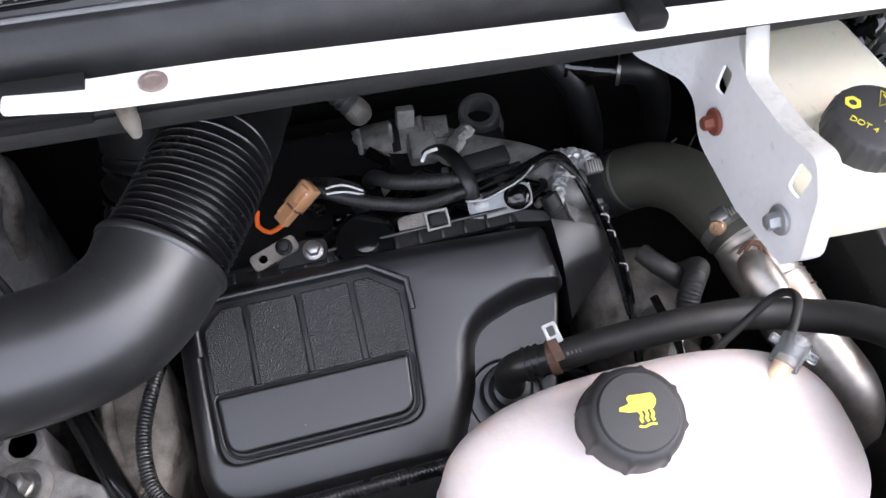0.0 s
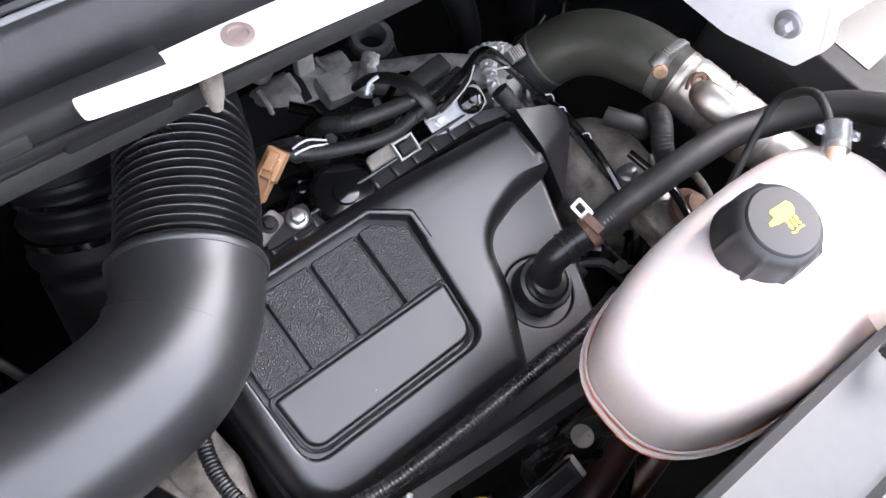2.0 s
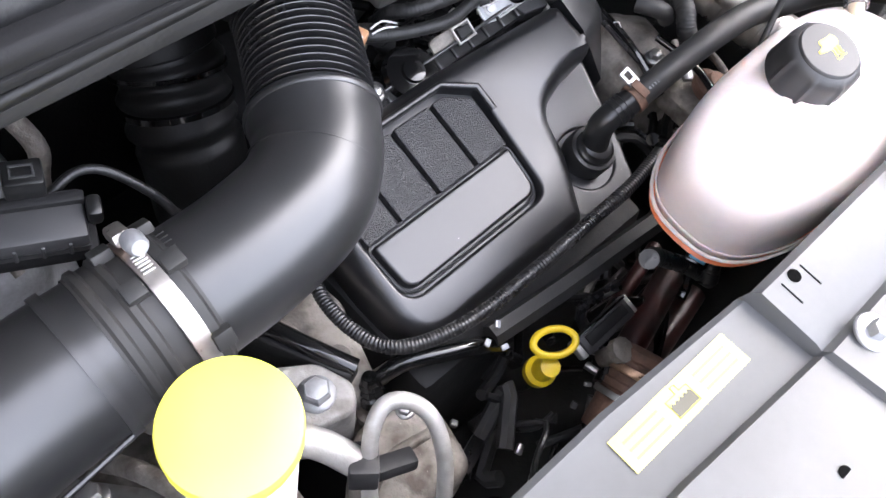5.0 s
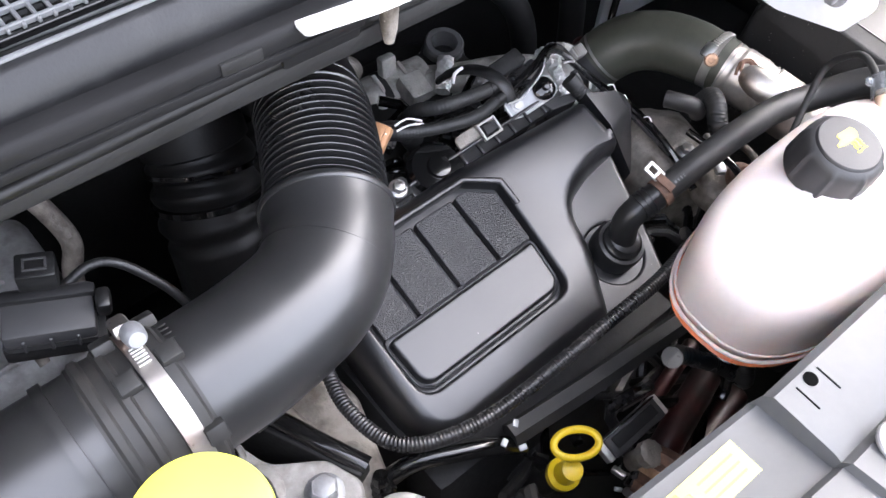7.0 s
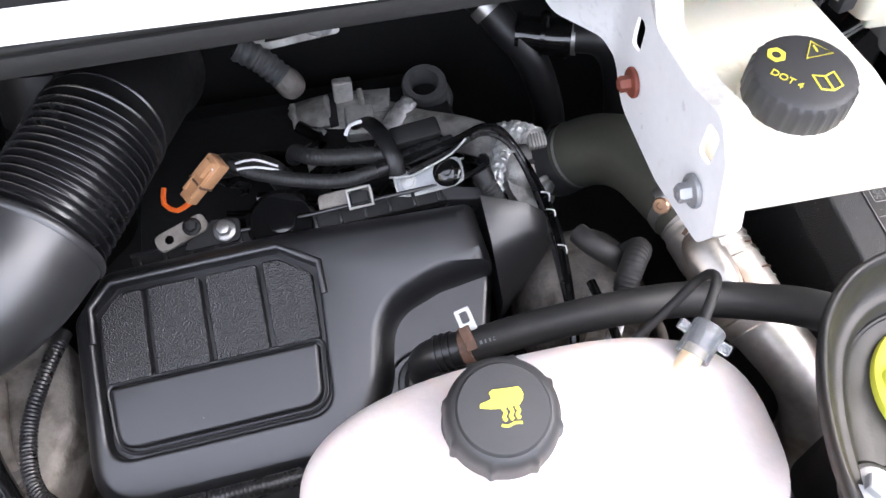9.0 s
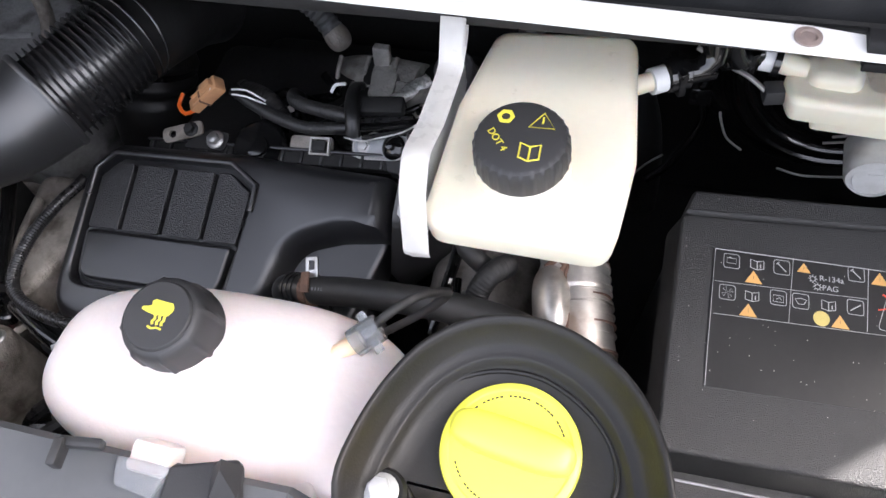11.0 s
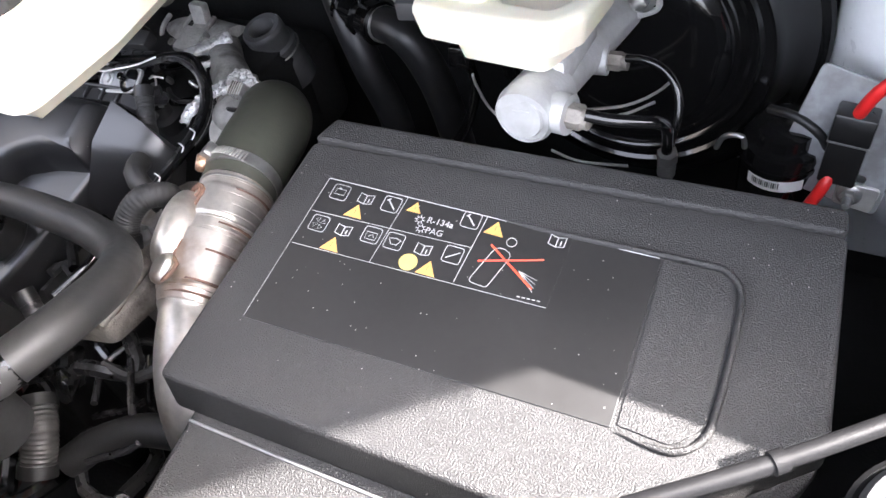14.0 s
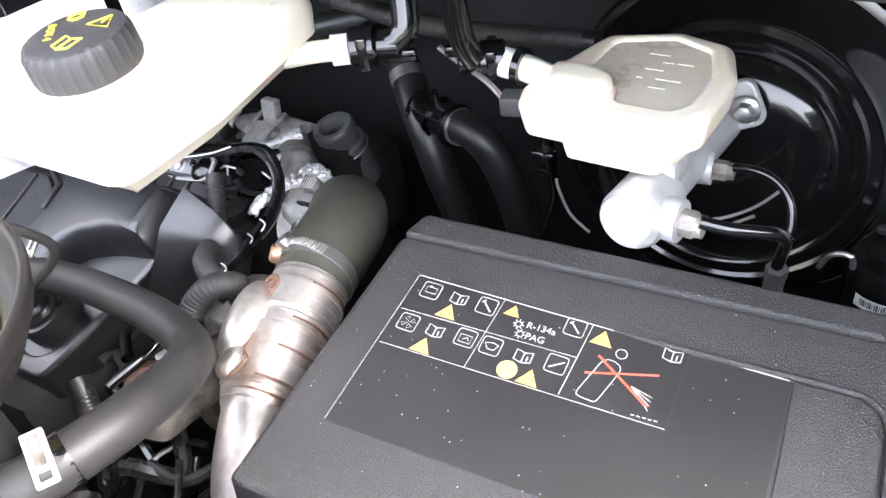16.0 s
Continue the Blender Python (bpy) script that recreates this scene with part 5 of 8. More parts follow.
# ---- turbo hose and exhaust pipe ----
def exhaust():
    e = thing("turbo_hose", "dark olive rubber turbo elbow with steel clamps", "turbo hose")
    part("elbow", sweep([(0.3405, 0.5, 0.823), (0.3635, 0.487, 0.852), (0.3825, 0.4715, 0.8685), (0.398, 0.4475, 0.8785), (0.4065, 0.42, 0.8835), (0.4135, 0.391, 0.8843), (0.4175, 0.372, 0.8833)], lambda s, w: 0.0312 + 0.0016 * math.sin(math.pi * s / w) - 0.002 * max(0.0, 1 - (w - s) / 0.035), 40, step=0.004), M["green_hose"], e)
    part("lip", sweep([(0.3585, 0.4905, 0.846), (0.3602, 0.4893, 0.8484)], 0.0324, 40, step=0.001), M["steel"], e, "thin bright ring")
    part("rear_band", sweep([(0.343, 0.4985, 0.8265), (0.3545, 0.493, 0.841)], 0.0325, 36, step=0.002), M["cap"], e, "dark band at the valve end")
    part("neck", sweep([(0.31, 0.508, 0.8), (0.333, 0.503, 0.815), (0.345, 0.497, 0.83)], 0.026, 28), M["cast"], e, "cast neck")
    c = part("clamp", sweep([(0.4135, 0.3905, 0.8843), (0.4155, 0.3805, 0.884)], 0.0312, 44, step=0.002), M["steel"], e, "worm-drive hose clamp")
    for k in range(16):
        a = -0.8 + 0.085 * k
        part("thread", box(0.0016, 0.0085, 0.0014, 0.0003, 1), M["alu_tube"], c, m=at((0.4148 + 0.0318 * math.sin(a), 0.3855, 0.8842 + 0.0318 * math.cos(a)), (math.sin(a), 0.1, math.cos(a)), (math.cos(a), 0, -math.sin(a))))
    part("housing", box(0.016, 0.013, 0.008, 0.002), M["steel"], c, m=at((0.394, 0.3855, 0.9065), (-0.65, -0.1, 0.75), (0.75, 0, 0.65)))
    part("screw", lathe([(0.0072, 0), (0.0075, 0.002), (0.0075, 0.0045), (0.006, 0.007), (0.003, 0.0072), (0.0025, 0.006), (0, 0.006)], 22), M["copper"], c, "rusty screw head", at((0.39, 0.379, 0.9025), (-0.75, -0.5, 0.5)))
    x = thing("exhaust_pipe", "heat-stained stainless exhaust pipe with weld beads", "exhaust pipe")
    p = [(0.4172, 0.374, 0.8835), (0.423, 0.342, 0.8785), (0.4295, 0.3095, 0.8725), (0.4385, 0.278, 0.8645), (0.4535, 0.246, 0.8555), (0.464, 0.226, 0.841), (0.471, 0.212, 0.814), (0.474, 0.204, 0.77), (0.476, 0.201, 0.7)]
    part("pipe", sweep(p, lambda s, w: 0.0288 + (0.0012 if 0.012 < s < 0.038 else 0) + (0.0018 if 0.05 < s < 0.092 else 0) - 0.004 * max(0.0, min(1.0, (s - 0.096) / 0.012)), 44, step=0.0018), M["stainless"], x)
    a, b = Vector(p[0]), Vector(p[3])
    u = (b - a).normalized()
    side = u.cross(UP).normalized()
    up = side.cross(u)

    def on(d, ang, r):
        return a + u * d + (side * math.sin(ang) + up * math.cos(ang)) * (r - 0.0046)
    for d, r, mt in ((0.002, 0.0296, "steel"), (0.004, 0.0292, "stainless"), (0.012, 0.0302, "rust"), (0.016, 0.0306, "stainless"), (0.024, 0.0304, "stainless"), (0.032, 0.0307, "stainless"), (0.038, 0.0304, "stainless"), (0.042, 0.0294, "rust"), (0.046, 0.0304, "stainless"), (0.05, 0.031, "stainless"), (0.058, 0.0311, "stainless"), (0.066, 0.0314, "rust"), (0.074, 0.0311, "stainless"), (0.09, 0.031, "rust"), (0.0945, 0.0302, "stainless"), (0.099, 0.0283, "rust"), (0.104, 0.027, "stainless")):
        part("bead", sweep([a + u * d, a + u * (d + 0.0016)], r, 44, step=0.001), M[mt], x, "rusty weld line" if mt == "rust" else "")
    sg = 1 if on(0, 1.0, 1.0).x < a.x else -1
    part("saddle", blob(0.016, 0.032, 0.0145, 2.6, 24, 14), M["stainless"], x, "pressed saddle welded on", at(on(0.05, sg * 0.75, 0.0365), on(0.05, sg * 0.75, 1.0) - a - u * 0.05, u.cross(on(0.05, sg * 0.75, 1.0) - a - u * 0.05)))
    part("saddle_cap", blob(0.011, 0.013, 0.007, 2.4, 20, 12), M["stainless"], x, m=at(on(0.083, sg * 0.62, 0.0372), on(0.083, sg * 0.62, 1.0) - a - u * 0.083))
    part("weld", sweep([on(0.016, sg * 0.95, 0.036), on(0.012, sg * 0.55, 0.036), on(0.018, sg * 0.25, 0.036), on(0.026, sg * 0.3, 0.036), on(0.045, sg * 0.38, 0.0365), on(0.062, sg * 0.3, 0.0365), on(0.075, sg * 0.36, 0.0372), on(0.082, sg * 0.15, 0.037), on(0.092, sg * 0.3, 0.037), on(0.094, sg * 0.7, 0.037)], 0.0017, 8), M["rust"], x, "brown weld bead")
    part("slot", sweep([on(0.018, sg * 0.75, 0.0362), on(0.014, sg * 0.5, 0.0365), on(0.02, sg * 0.33, 0.0362), on(0.024, sg * 0.5, 0.0362)], 0.0022, 8, closed=True), M["rust"], x, "burnt slot edge")
    return x


exhaust()


# ---- cables, conduits and brackets behind the cover ----
def conduit(pts, r, label, name="cable_conduit", mat="conduit", pitch=0.0032):
    """A ribbed sleeve with taped ends."""
    deep = 0.11 if label.startswith("long") else 0.06
    c = thing(name, label, "conduit", group="cable conduits")
    part("sleeve", sweep(pts, corrugated(r, r * deep, pitch), 14, step=pitch / 4), M[mat], c)
    q = curve_pts(pts, 0.002)
    part("tape", sweep(q[:6], r * 1.06, 14, smooth=False), M["heater"], c, "wound black tape")
    part("tape", sweep(q[-6:], r * 1.06, 14, smooth=False), M["heater"], c, "wound black tape")
    return c


conduit([(0.048, 0.499, 0.905), (0.072, 0.487, 0.9), (0.106, 0.474, 0.898), (0.14, 0.467, 0.897), (0.178, 0.473, 0.897)], 0.0065, "black ribbed conduit across the rear of the engine", mat="rubber")
conduit([(0.1, 0.53, 0.865), (0.104, 0.516, 0.887), (0.117, 0.497, 0.899), (0.145, 0.488, 0.902), (0.182, 0.484, 0.901)], 0.0075, "thick black ribbed conduit bundled behind the cover", mat="rubber")
conduit([(0.035, 0.53, 0.87), (0.06, 0.515, 0.884), (0.08, 0.507, 0.88), (0.09, 0.5, 0.865)], 0.0105, "short looped ribbed conduit", mat="rubber")
boot = conduit([(0.2555, 0.454, 0.893), (0.2605, 0.444, 0.884), (0.2665, 0.432, 0.873), (0.272, 0.421, 0.862)], 0.0085, "ribbed conduit hanging down beside the cover", mat="rubber")
part("tip", sweep([(0.272, 0.421, 0.862), (0.274, 0.417, 0.858)], 0.006, 12, step=0.002), M["blue"], boot, "blue end plug")
conduit([(-0.105, 0.4, 0.85), (-0.118, 0.36, 0.852), (-0.127, 0.32, 0.85), (-0.122, 0.279, 0.85), (-0.105, 0.256, 0.851), (-0.072, 0.242, 0.852), (-0.032, 0.2345, 0.857), (0.03, 0.2325, 0.865), (0.09, 0.233, 0.871), (0.15, 0.235, 0.871), (0.205, 0.243, 0.868)], 0.0066, "long ribbed conduit round the front of the engine cover")
conduit([(0.08, 0.17, 0.905), (0.1, 0.172, 0.885), (0.125, 0.165, 0.86), (0.15, 0.15, 0.84), (0.17, 0.13, 0.82)], 0.008, "ribbed conduit under the coolant tank")
conduit([(0.19, 0.15, 0.87), (0.17, 0.14, 0.85), (0.16, 0.13, 0.83)], 0.008, "short ribbed conduit under the coolant tank")
conduit([(0.352, 0.36, 0.862), (0.362, 0.352, 0.885), (0.352, 0.338, 0.892), (0.342, 0.322, 0.88), (0.345, 0.308, 0.862)], 0.0105, "grey ribbed hose looped beside the exhaust", mat="rubber")
conduit([(0.33, 0.185, 0.82), (0.345, 0.165, 0.81), (0.352, 0.14, 0.79)], 0.014, "ribbed hose below the filler tray", mat="rubber")
conduit([(0.315, 0.235, 0.885), (0.33, 0.225, 0.87), (0.345, 0.21, 0.86)], 0.008, "short ribbed sleeve beside the tank")
conduit([(-0.262, 0.438, 0.992), (-0.237, 0.443, 0.996), (-0.219, 0.437, 0.99), (-0.2, 0.42, 0.965), (-0.19, 0.405, 0.94)], 0.0036, "thin ribbed conduit behind the intake duct", mat="heater")

rng = random.Random(4)


def wire(pts, r, mat, label, name="wire"):
    return solo(name, sweep(pts, r, 8), M[mat], label, "wire", group="wires")


# taped loom running down beside the turbo hose
wire([(0.182, 0.474, 0.896), (0.235, 0.486, 0.897), (0.268, 0.499, 0.896), (0.285, 0.497, 0.89), (0.3, 0.482, 0.87), (0.31, 0.45, 0.859), (0.313, 0.41, 0.857), (0.309, 0.36, 0.85), (0.3, 0.3, 0.83)], 0.0042, "gloss_black", "taped black wiring loom beside the turbo hose", "wiring_loom")
wire([(0.195, 0.466, 0.893), (0.23, 0.476, 0.895), (0.266, 0.492, 0.897), (0.29, 0.488, 0.882), (0.303, 0.46, 0.864), (0.306, 0.41, 0.856), (0.303, 0.34, 0.845)], 0.0026, "conduit", "thin black wire along the loom")
for k in (1, 3, 4):
    a = Vector((0.308, 0.36, 0.853)).lerp(Vector((0.309, 0.45, 0.862)), k / 5)
    wire([a + Vector((0.005, 0, 0.001)), a + Vector((0.006, 0.006, 0.005)), a + Vector((-0.001, 0.008, 0.0065))], 0.0007, "foil", "shred of bright foil tape on the loom", "foil_shred")
wire([(0.055, 0.487, 0.918), (0.07, 0.489, 0.917), (0.088, 0.488, 0.905)], 0.001, "paper", "white wire into the tan connector")
wire([(0.055, 0.484, 0.914), (0.07, 0.485, 0.912), (0.088, 0.486, 0.902)], 0.001, "paper", "second white wire into the tan connector")
wire([(0.012, 0.472, 0.897), (0.0, 0.47, 0.892), (-0.01, 0.478, 0.894), (-0.008, 0.49, 0.9)], 0.0022, "orange", "orange wire loop from the tan connector")
wire([(0.149, 0.514, 0.9), (0.154, 0.518, 0.907), (0.165, 0.519, 0.909)], 0.0018, "paper", "white wire at the fuel rail")
wire([(0.178, 0.462, 0.896), (0.195, 0.461, 0.894), (0.213, 0.466, 0.896), (0.235, 0.474, 0.899), (0.25, 0.485, 0.902)], 0.0009, "foil", "bright wire along the bracket tab")

c = thing("tan_connector", "tan plastic wiring connector with orange lead", "connector", at((0.03, 0.4835, 0.906), (-0.45, -0.4, 0.8), (0.72, 0.3, 0.55)))
part("housing", box(0.026, 0.017, 0.014, 0.002), M["brown"], c, m=Matrix.Translation((0.01, 0, 0)))
part("plug", box(0.02, 0.013, 0.011, 0.0015), M["brown"], c, m=Matrix.Translation((-0.012, 0, 0.001)))
part("latch", box(0.016, 0.008, 0.007, 0.001), M["brown"], c, m=Matrix.Translation((0.012, 0, 0.0125)))
for dy in (-0.005, 0.005):
    part("rail", box(0.03, 0.002, 0.003, 0.0006), M["brown"], c, m=Matrix.Translation((0.0, dy, 0.0118)))
part("groove", box(0.002, 0.0172, 0.0142, 0.0003), M["rust"], c, m=Matrix.Translation((-0.003, 0, 0.0002)))
part("mark", box(0.004, 0.012, 0.0006, 0), M["paper"], c, m=Matrix.Translation((0.014, 0, 0.0137)))


def tab(pos, z, x, w, d, name, label, hole=True):
    t = thing(name, label, "bracket", at(pos, z, x))
    hs = [rounded([(0.004 * math.cos(math.pi / 4 * k) - w * 0.25, 0.004 * math.sin(math.pi / 4 * k)) for k in range(8)])] if hole else []
    part("plate", plate(rounded([(-w / 2, -d / 2, 0.006), (w / 2, -d / 2, 0.006), (w / 2, d / 2, 0.006), (-w / 2, d / 2, 0.006)], 4), 0, 0.003, 0.001, hs), M["alu"], t)
    bolt(t, (w * 0.22, 0, 0.003), (0, 0, 1), 0.0055, M["black"], 1.4)
    return t


lt = thing("lifting_tab", "pale zinc bracket tab with a black knob behind the cover", "bracket", at((0.2125, 0.465, 0.882), (-0.2, -0.5, 0.85), (1, -0.05, 0.22)))
part("plate", plate(rounded([(-0.03, -0.011, 0.008), (0.029, -0.012, 0.009), (0.031, 0.012, 0.006), (-0.029, 0.012, 0.006)], 5), 0, 0.003, 0.001), M["zinc"], lt)
part("rim", sweep([(-0.0285, 0.008, 0.003), (-0.0285, -0.006, 0.003), (-0.022, -0.0105, 0.003), (0.022, -0.0112, 0.003), (0.0292, -0.005, 0.003), (0.03, 0.008, 0.003)], 0.0014, 8), M["bright_cast"], lt, "bright folded rim")
bolt(lt, (-0.017, 0.001, 0.003), (0, 0, 1), 0.005, M["bright_cast"], 1.4, 0.003)
part("knob", lathe([(0.012, 0), (0.0125, 0.002), (0.009, 0.005), (0.004, 0.006), (0.0035, 0.012), (0, 0.0125)], 24), M["gloss_black"], lt, "black push knob", Matrix.Translation((0.017, 0.0, 0.003)))
tab((0.139, 0.463, 0.874), (-0.1, -0.55, 0.82), (1, 0.04, 0.02), 0.048, 0.02, "connector_bracket", "small pressed steel connector bracket", False)
tab((0.0, 0.455, 0.88), (0, -0.4, 0.9), (1, 0.4, 0), 0.045, 0.016, "lifting_tab", "thin steel lifting loop by the bellows")
cb = thing("loom_clip", "small black loom clip with a bright edge", "clip", at((0.151, 0.459, 0.88), (-0.1, -0.5, 0.85), (1, 0.05, 0)))
part("frame", plate(rounded([(-0.011, -0.009), (0.011, -0.009), (0.011, 0.009), (-0.011, 0.009)]), 0, 0.004, 0.0006, [rounded([(-0.009, -0.007), (0.009, -0.007), (0.009, 0.007), (-0.009, 0.007)])]), M["cast"], cb)
part("body", box(0.015, 0.01, 0.006, 0.001), M["black"], cb)
eb = thing("engine_bolt", "zinc hexagon bolt on a small steel strap", "bolt", at((0.034, 0.4555, 0.872), (0, -0.35, 0.94)))
bolt(eb, (0, 0, 0.002), (0, 0, 1), 0.0065, M["steel"], 1.5)
part("strap", plate(rounded([(-0.04, -0.012, 0.004), (0.012, -0.01, 0.006), (0.014, 0.01, 0.006), (-0.01, 0.012, 0.004)], 4), -0.002, 0.001, 0.0006), M["black"], eb)
# black tensioner cap
solo("camshaft_sensor", lathe([(0.03, 0), (0.03, 0.008), (0.026, 0.012), (0.012, 0.013), (0.011, 0.017), (0.004, 0.018), (0, 0.018)], 32), M["gloss_black"], "round glossy black sensor cap behind the cover", "cap", at((0.082, 0.458, 0.862), (0, -0.35, 0.94)))


# ---- cast parts at the rear of the engine ----
def rear_castings():
    f = thing("filler_neck", "grey cast oil filler neck standing open", "filler neck", at((0.2465, 0.642, 0.781), (-0.1, -0.2, 1)) @ Matrix.Scale(0.9, 4))
    part("tube", lathe([(0.03, -0.03), (0.03, 0.008), (0.0285, 0.012), (0.0285, 0.02), (0.0305, 0.024), (0.0305, 0.03), (0.0265, 0.033), (0.0255, 0.048), (0.0262, 0.05), (0.0262, 0.055), (0.024, 0.058), (0.0175, 0.058), (0.016, 0.055), (0.0155, 0.03), (0.0155, 0.01), (0, 0.008)], 36), M["neck"], f)
    part("wire_ring", sweep([(0.031 * math.cos(2 * math.pi * k / 28), 0.031 * math.sin(2 * math.pi * k / 28), 0.021) for k in range(28)], 0.0012, 6, smooth=False, closed=True), M["steel"], f, "spring wire ring")
    t = thing("throttle_body", "oily cast aluminium throttle housing", "throttle body", Matrix.Translation((0.004, -0.024, 0.004)))
    part("barrel", sweep([(0.075, 0.66, 0.77), (0.13, 0.655, 0.79), (0.2, 0.645, 0.795)], 0.031, 28), M["cast"], t)
    part("strap", sweep([(0.139, 0.6535, 0.791), (0.148, 0.6525, 0.792)], 0.0325, 28, step=0.002), M["black"], t, "black band")
    part("ear", box(0.02, 0.012, 0.05, 0.0025), M["cast"], t, "upright cast lug", at((0.152, 0.652, 0.796), (0.03, 0.15, 1)))
    part("housing", box(0.03, 0.034, 0.034, 0.004), M["cast"], t, "square cast housing", at((0.163, 0.626, 0.797), (0.05, -0.25, 1), (1, -0.05, 0)))
    for n in range(3):
        part("cast_rib", sweep([(0.1 + 0.035 * n, 0.63, 0.795 + 0.002 * n), (0.1 + 0.035 * n, 0.64, 0.815 + 0.003 * n), (0.1 + 0.035 * n, 0.66, 0.822 + 0.003 * n)], 0.003, 8), M["cast"], t)
    part("cast_pad", box(0.03, 0.026, 0.012, 0.004), M["cast"], t, m=at((0.185, 0.62, 0.812), (0.2, -0.5, 1)))
    part("cast_pad", box(0.022, 0.022, 0.014, 0.003), M["cast"], t, m=at((0.095, 0.63, 0.79), (-0.2, -0.6, 1)))
    part("ear", box(0.02, 0.03, 0.02, 0.005), M["cast"], t, m=at((0.2, 0.63, 0.79), (0.1, -0.2, 1)))
    part("ridge", box(0.08, 0.012, 0.012, 0.004), M["cast"], t, m=at((0.13, 0.635, 0.8), (-0.2, -0.4, 1), (1, -0.05, 0.2)))
    part("arm", sweep([(0.19, 0.64, 0.8), (0.22, 0.605, 0.815), (0.26, 0.57, 0.83), (0.3, 0.53, 0.835)], 0.02, 18), M["cast"], t)
    bolt(t, (0.125, 0.629, 0.806), (-0.2, -0.5, 0.85), 0.006, M["steel"])
    bolt(t, (0.172, 0.625, 0.803), (-0.1, -0.5, 0.85), 0.006, M["steel"])
    k = thing("intake_manifold", "dark grey cast intake manifold behind the engine", "manifold")
    part("runner", sweep([(-0.02, 0.62, 0.74), (0.04, 0.63, 0.765), (0.085, 0.65, 0.768)], 0.034, 24), M["cast"], k)
    part("body", box(0.3, 0.07, 0.12, 0.02), M["black"], k, m=Matrix.Translation((0.12, 0.68, 0.66)))
    s = thing("egr_valve", "cast aluminium valve wrapped in torn foil", "valve")
    part("body", blob(0.026, 0.024, 0.022, 2.5, 28, 16), M["cast"], s, m=at((0.306, 0.5, 0.828), (0.3, -0.3, 1)))
    part("flange", lathe([(0.03, 0), (0.03, 0.008), (0.02, 0.01), (0, 0.01)], 28), M["cast"], s, m=at((0.312, 0.487, 0.818), (0.5, -0.3, 0.8)))
    def crumple(bm, a, freq):
        for v in bm.verts:
            v.co += Vector((noise.noise(v.co * freq), noise.noise(v.co * freq + UP * 3), noise.noise(v.co * freq - UP * 5))) * a
            v.co += Vector((noise.noise(v.co * freq * 2.7), noise.noise(v.co * freq * 2.7 + UP), noise.noise(v.co * freq * 2.7 - UP))) * a * 0.5
        return bm
    part("wrap", crumple(sweep([(0.283, 0.523, 0.846), (0.296, 0.524, 0.856), (0.312, 0.519, 0.859), (0.328, 0.51, 0.853), (0.338, 0.502, 0.843)], 0.011, 26, step=0.0012, flat=0.55), 0.0028, 210), M["foil"], s, "crumpled silver foil", sharp=15)
    part("wrap", crumple(sweep([(0.302, 0.517, 0.856), (0.291, 0.503, 0.858), (0.283, 0.488, 0.858), (0.277, 0.472, 0.854), (0.275, 0.46, 0.848)], lambda q, w: 0.009 - 0.004 * q / w, 22, step=0.0012, flat=0.6), 0.0026, 230), M["foil"], s, "torn strip of silver foil", sharp=15)
    part("cap_block", box(0.016, 0.013, 0.012, 0.0015), M["cast"], s, "ribbed grey cap", at((0.322, 0.501, 0.86), (-0.1, -0.4, 0.9)))
    for k in range(5):
        part("cap_rib", box(0.0012, 0.0135, 0.0125, 0.0003, 1), M["alu"], s, m=at((0.3165 + 0.0028 * k, 0.501, 0.8604), (-0.1, -0.4, 0.9)))
    bolt(s, (0.322, 0.47, 0.835), (0.4, -0.8, 0.4), 0.007, M["steel"])
    part("plug", blob(0.012, 0.01, 0.008, 2.2, 16, 10), M["darkred"], s, "red plug", at((0.35, 0.516, 0.852)))
    for a, b2, nm in (((0.185, 0.568, 0.831), (0.2205, 0.605, 0.836), "foil_sleeve"), ((0.222, 0.565, 0.832), (0.23, 0.548, 0.84), "foil_sleeve")):
        a, b2 = Vector(a), Vector(b2)
        bm = sweep([a, a.lerp(b2, 0.5), b2], 0.0092, 22, step=0.0014, flat=0.6)
        for v in bm.verts:
            v.co += Vector((noise.noise(v.co * 190), noise.noise(v.co * 170 + UP), noise.noise(v.co * 150 - UP))) * 0.0022
        solo(nm, bm, M["foil"], "crinkled silver foil sleeve on a pipe", "foil sleeve", group="foil sleeves")
    sp = thing("sensor_plug", "dull grey sensor plug with a black housing on the loom", "connector")
    part("barrel", sweep([(0.188, 0.484, 0.891), (0.205, 0.486, 0.893), (0.206, 0.4862, 0.8931), (0.24, 0.492, 0.893)], 0.0068, 18, step=0.002), M["conduit"], sp)
    part("collar", sweep([(0.21, 0.487, 0.893), (0.218, 0.4885, 0.893)], 0.0078, 18, step=0.002), M["conduit"], sp)
    part("housing", box(0.044, 0.018, 0.014, 0.003), M["black"], sp, "black plug housing", at((0.208, 0.503, 0.895), (0, -0.3, 1), (1, 0.12, 0)))
    solo("strap_band", sweep([(0.163, 0.55, 0.872), (0.168, 0.537, 0.889), (0.174, 0.515, 0.905), (0.18, 0.492, 0.911), (0.185, 0.474, 0.904), (0.186, 0.466, 0.893)], 0.0075, 12, flat=0.5), M["heater"], "black rubber strap over the loom", "strap")


rear_castings()


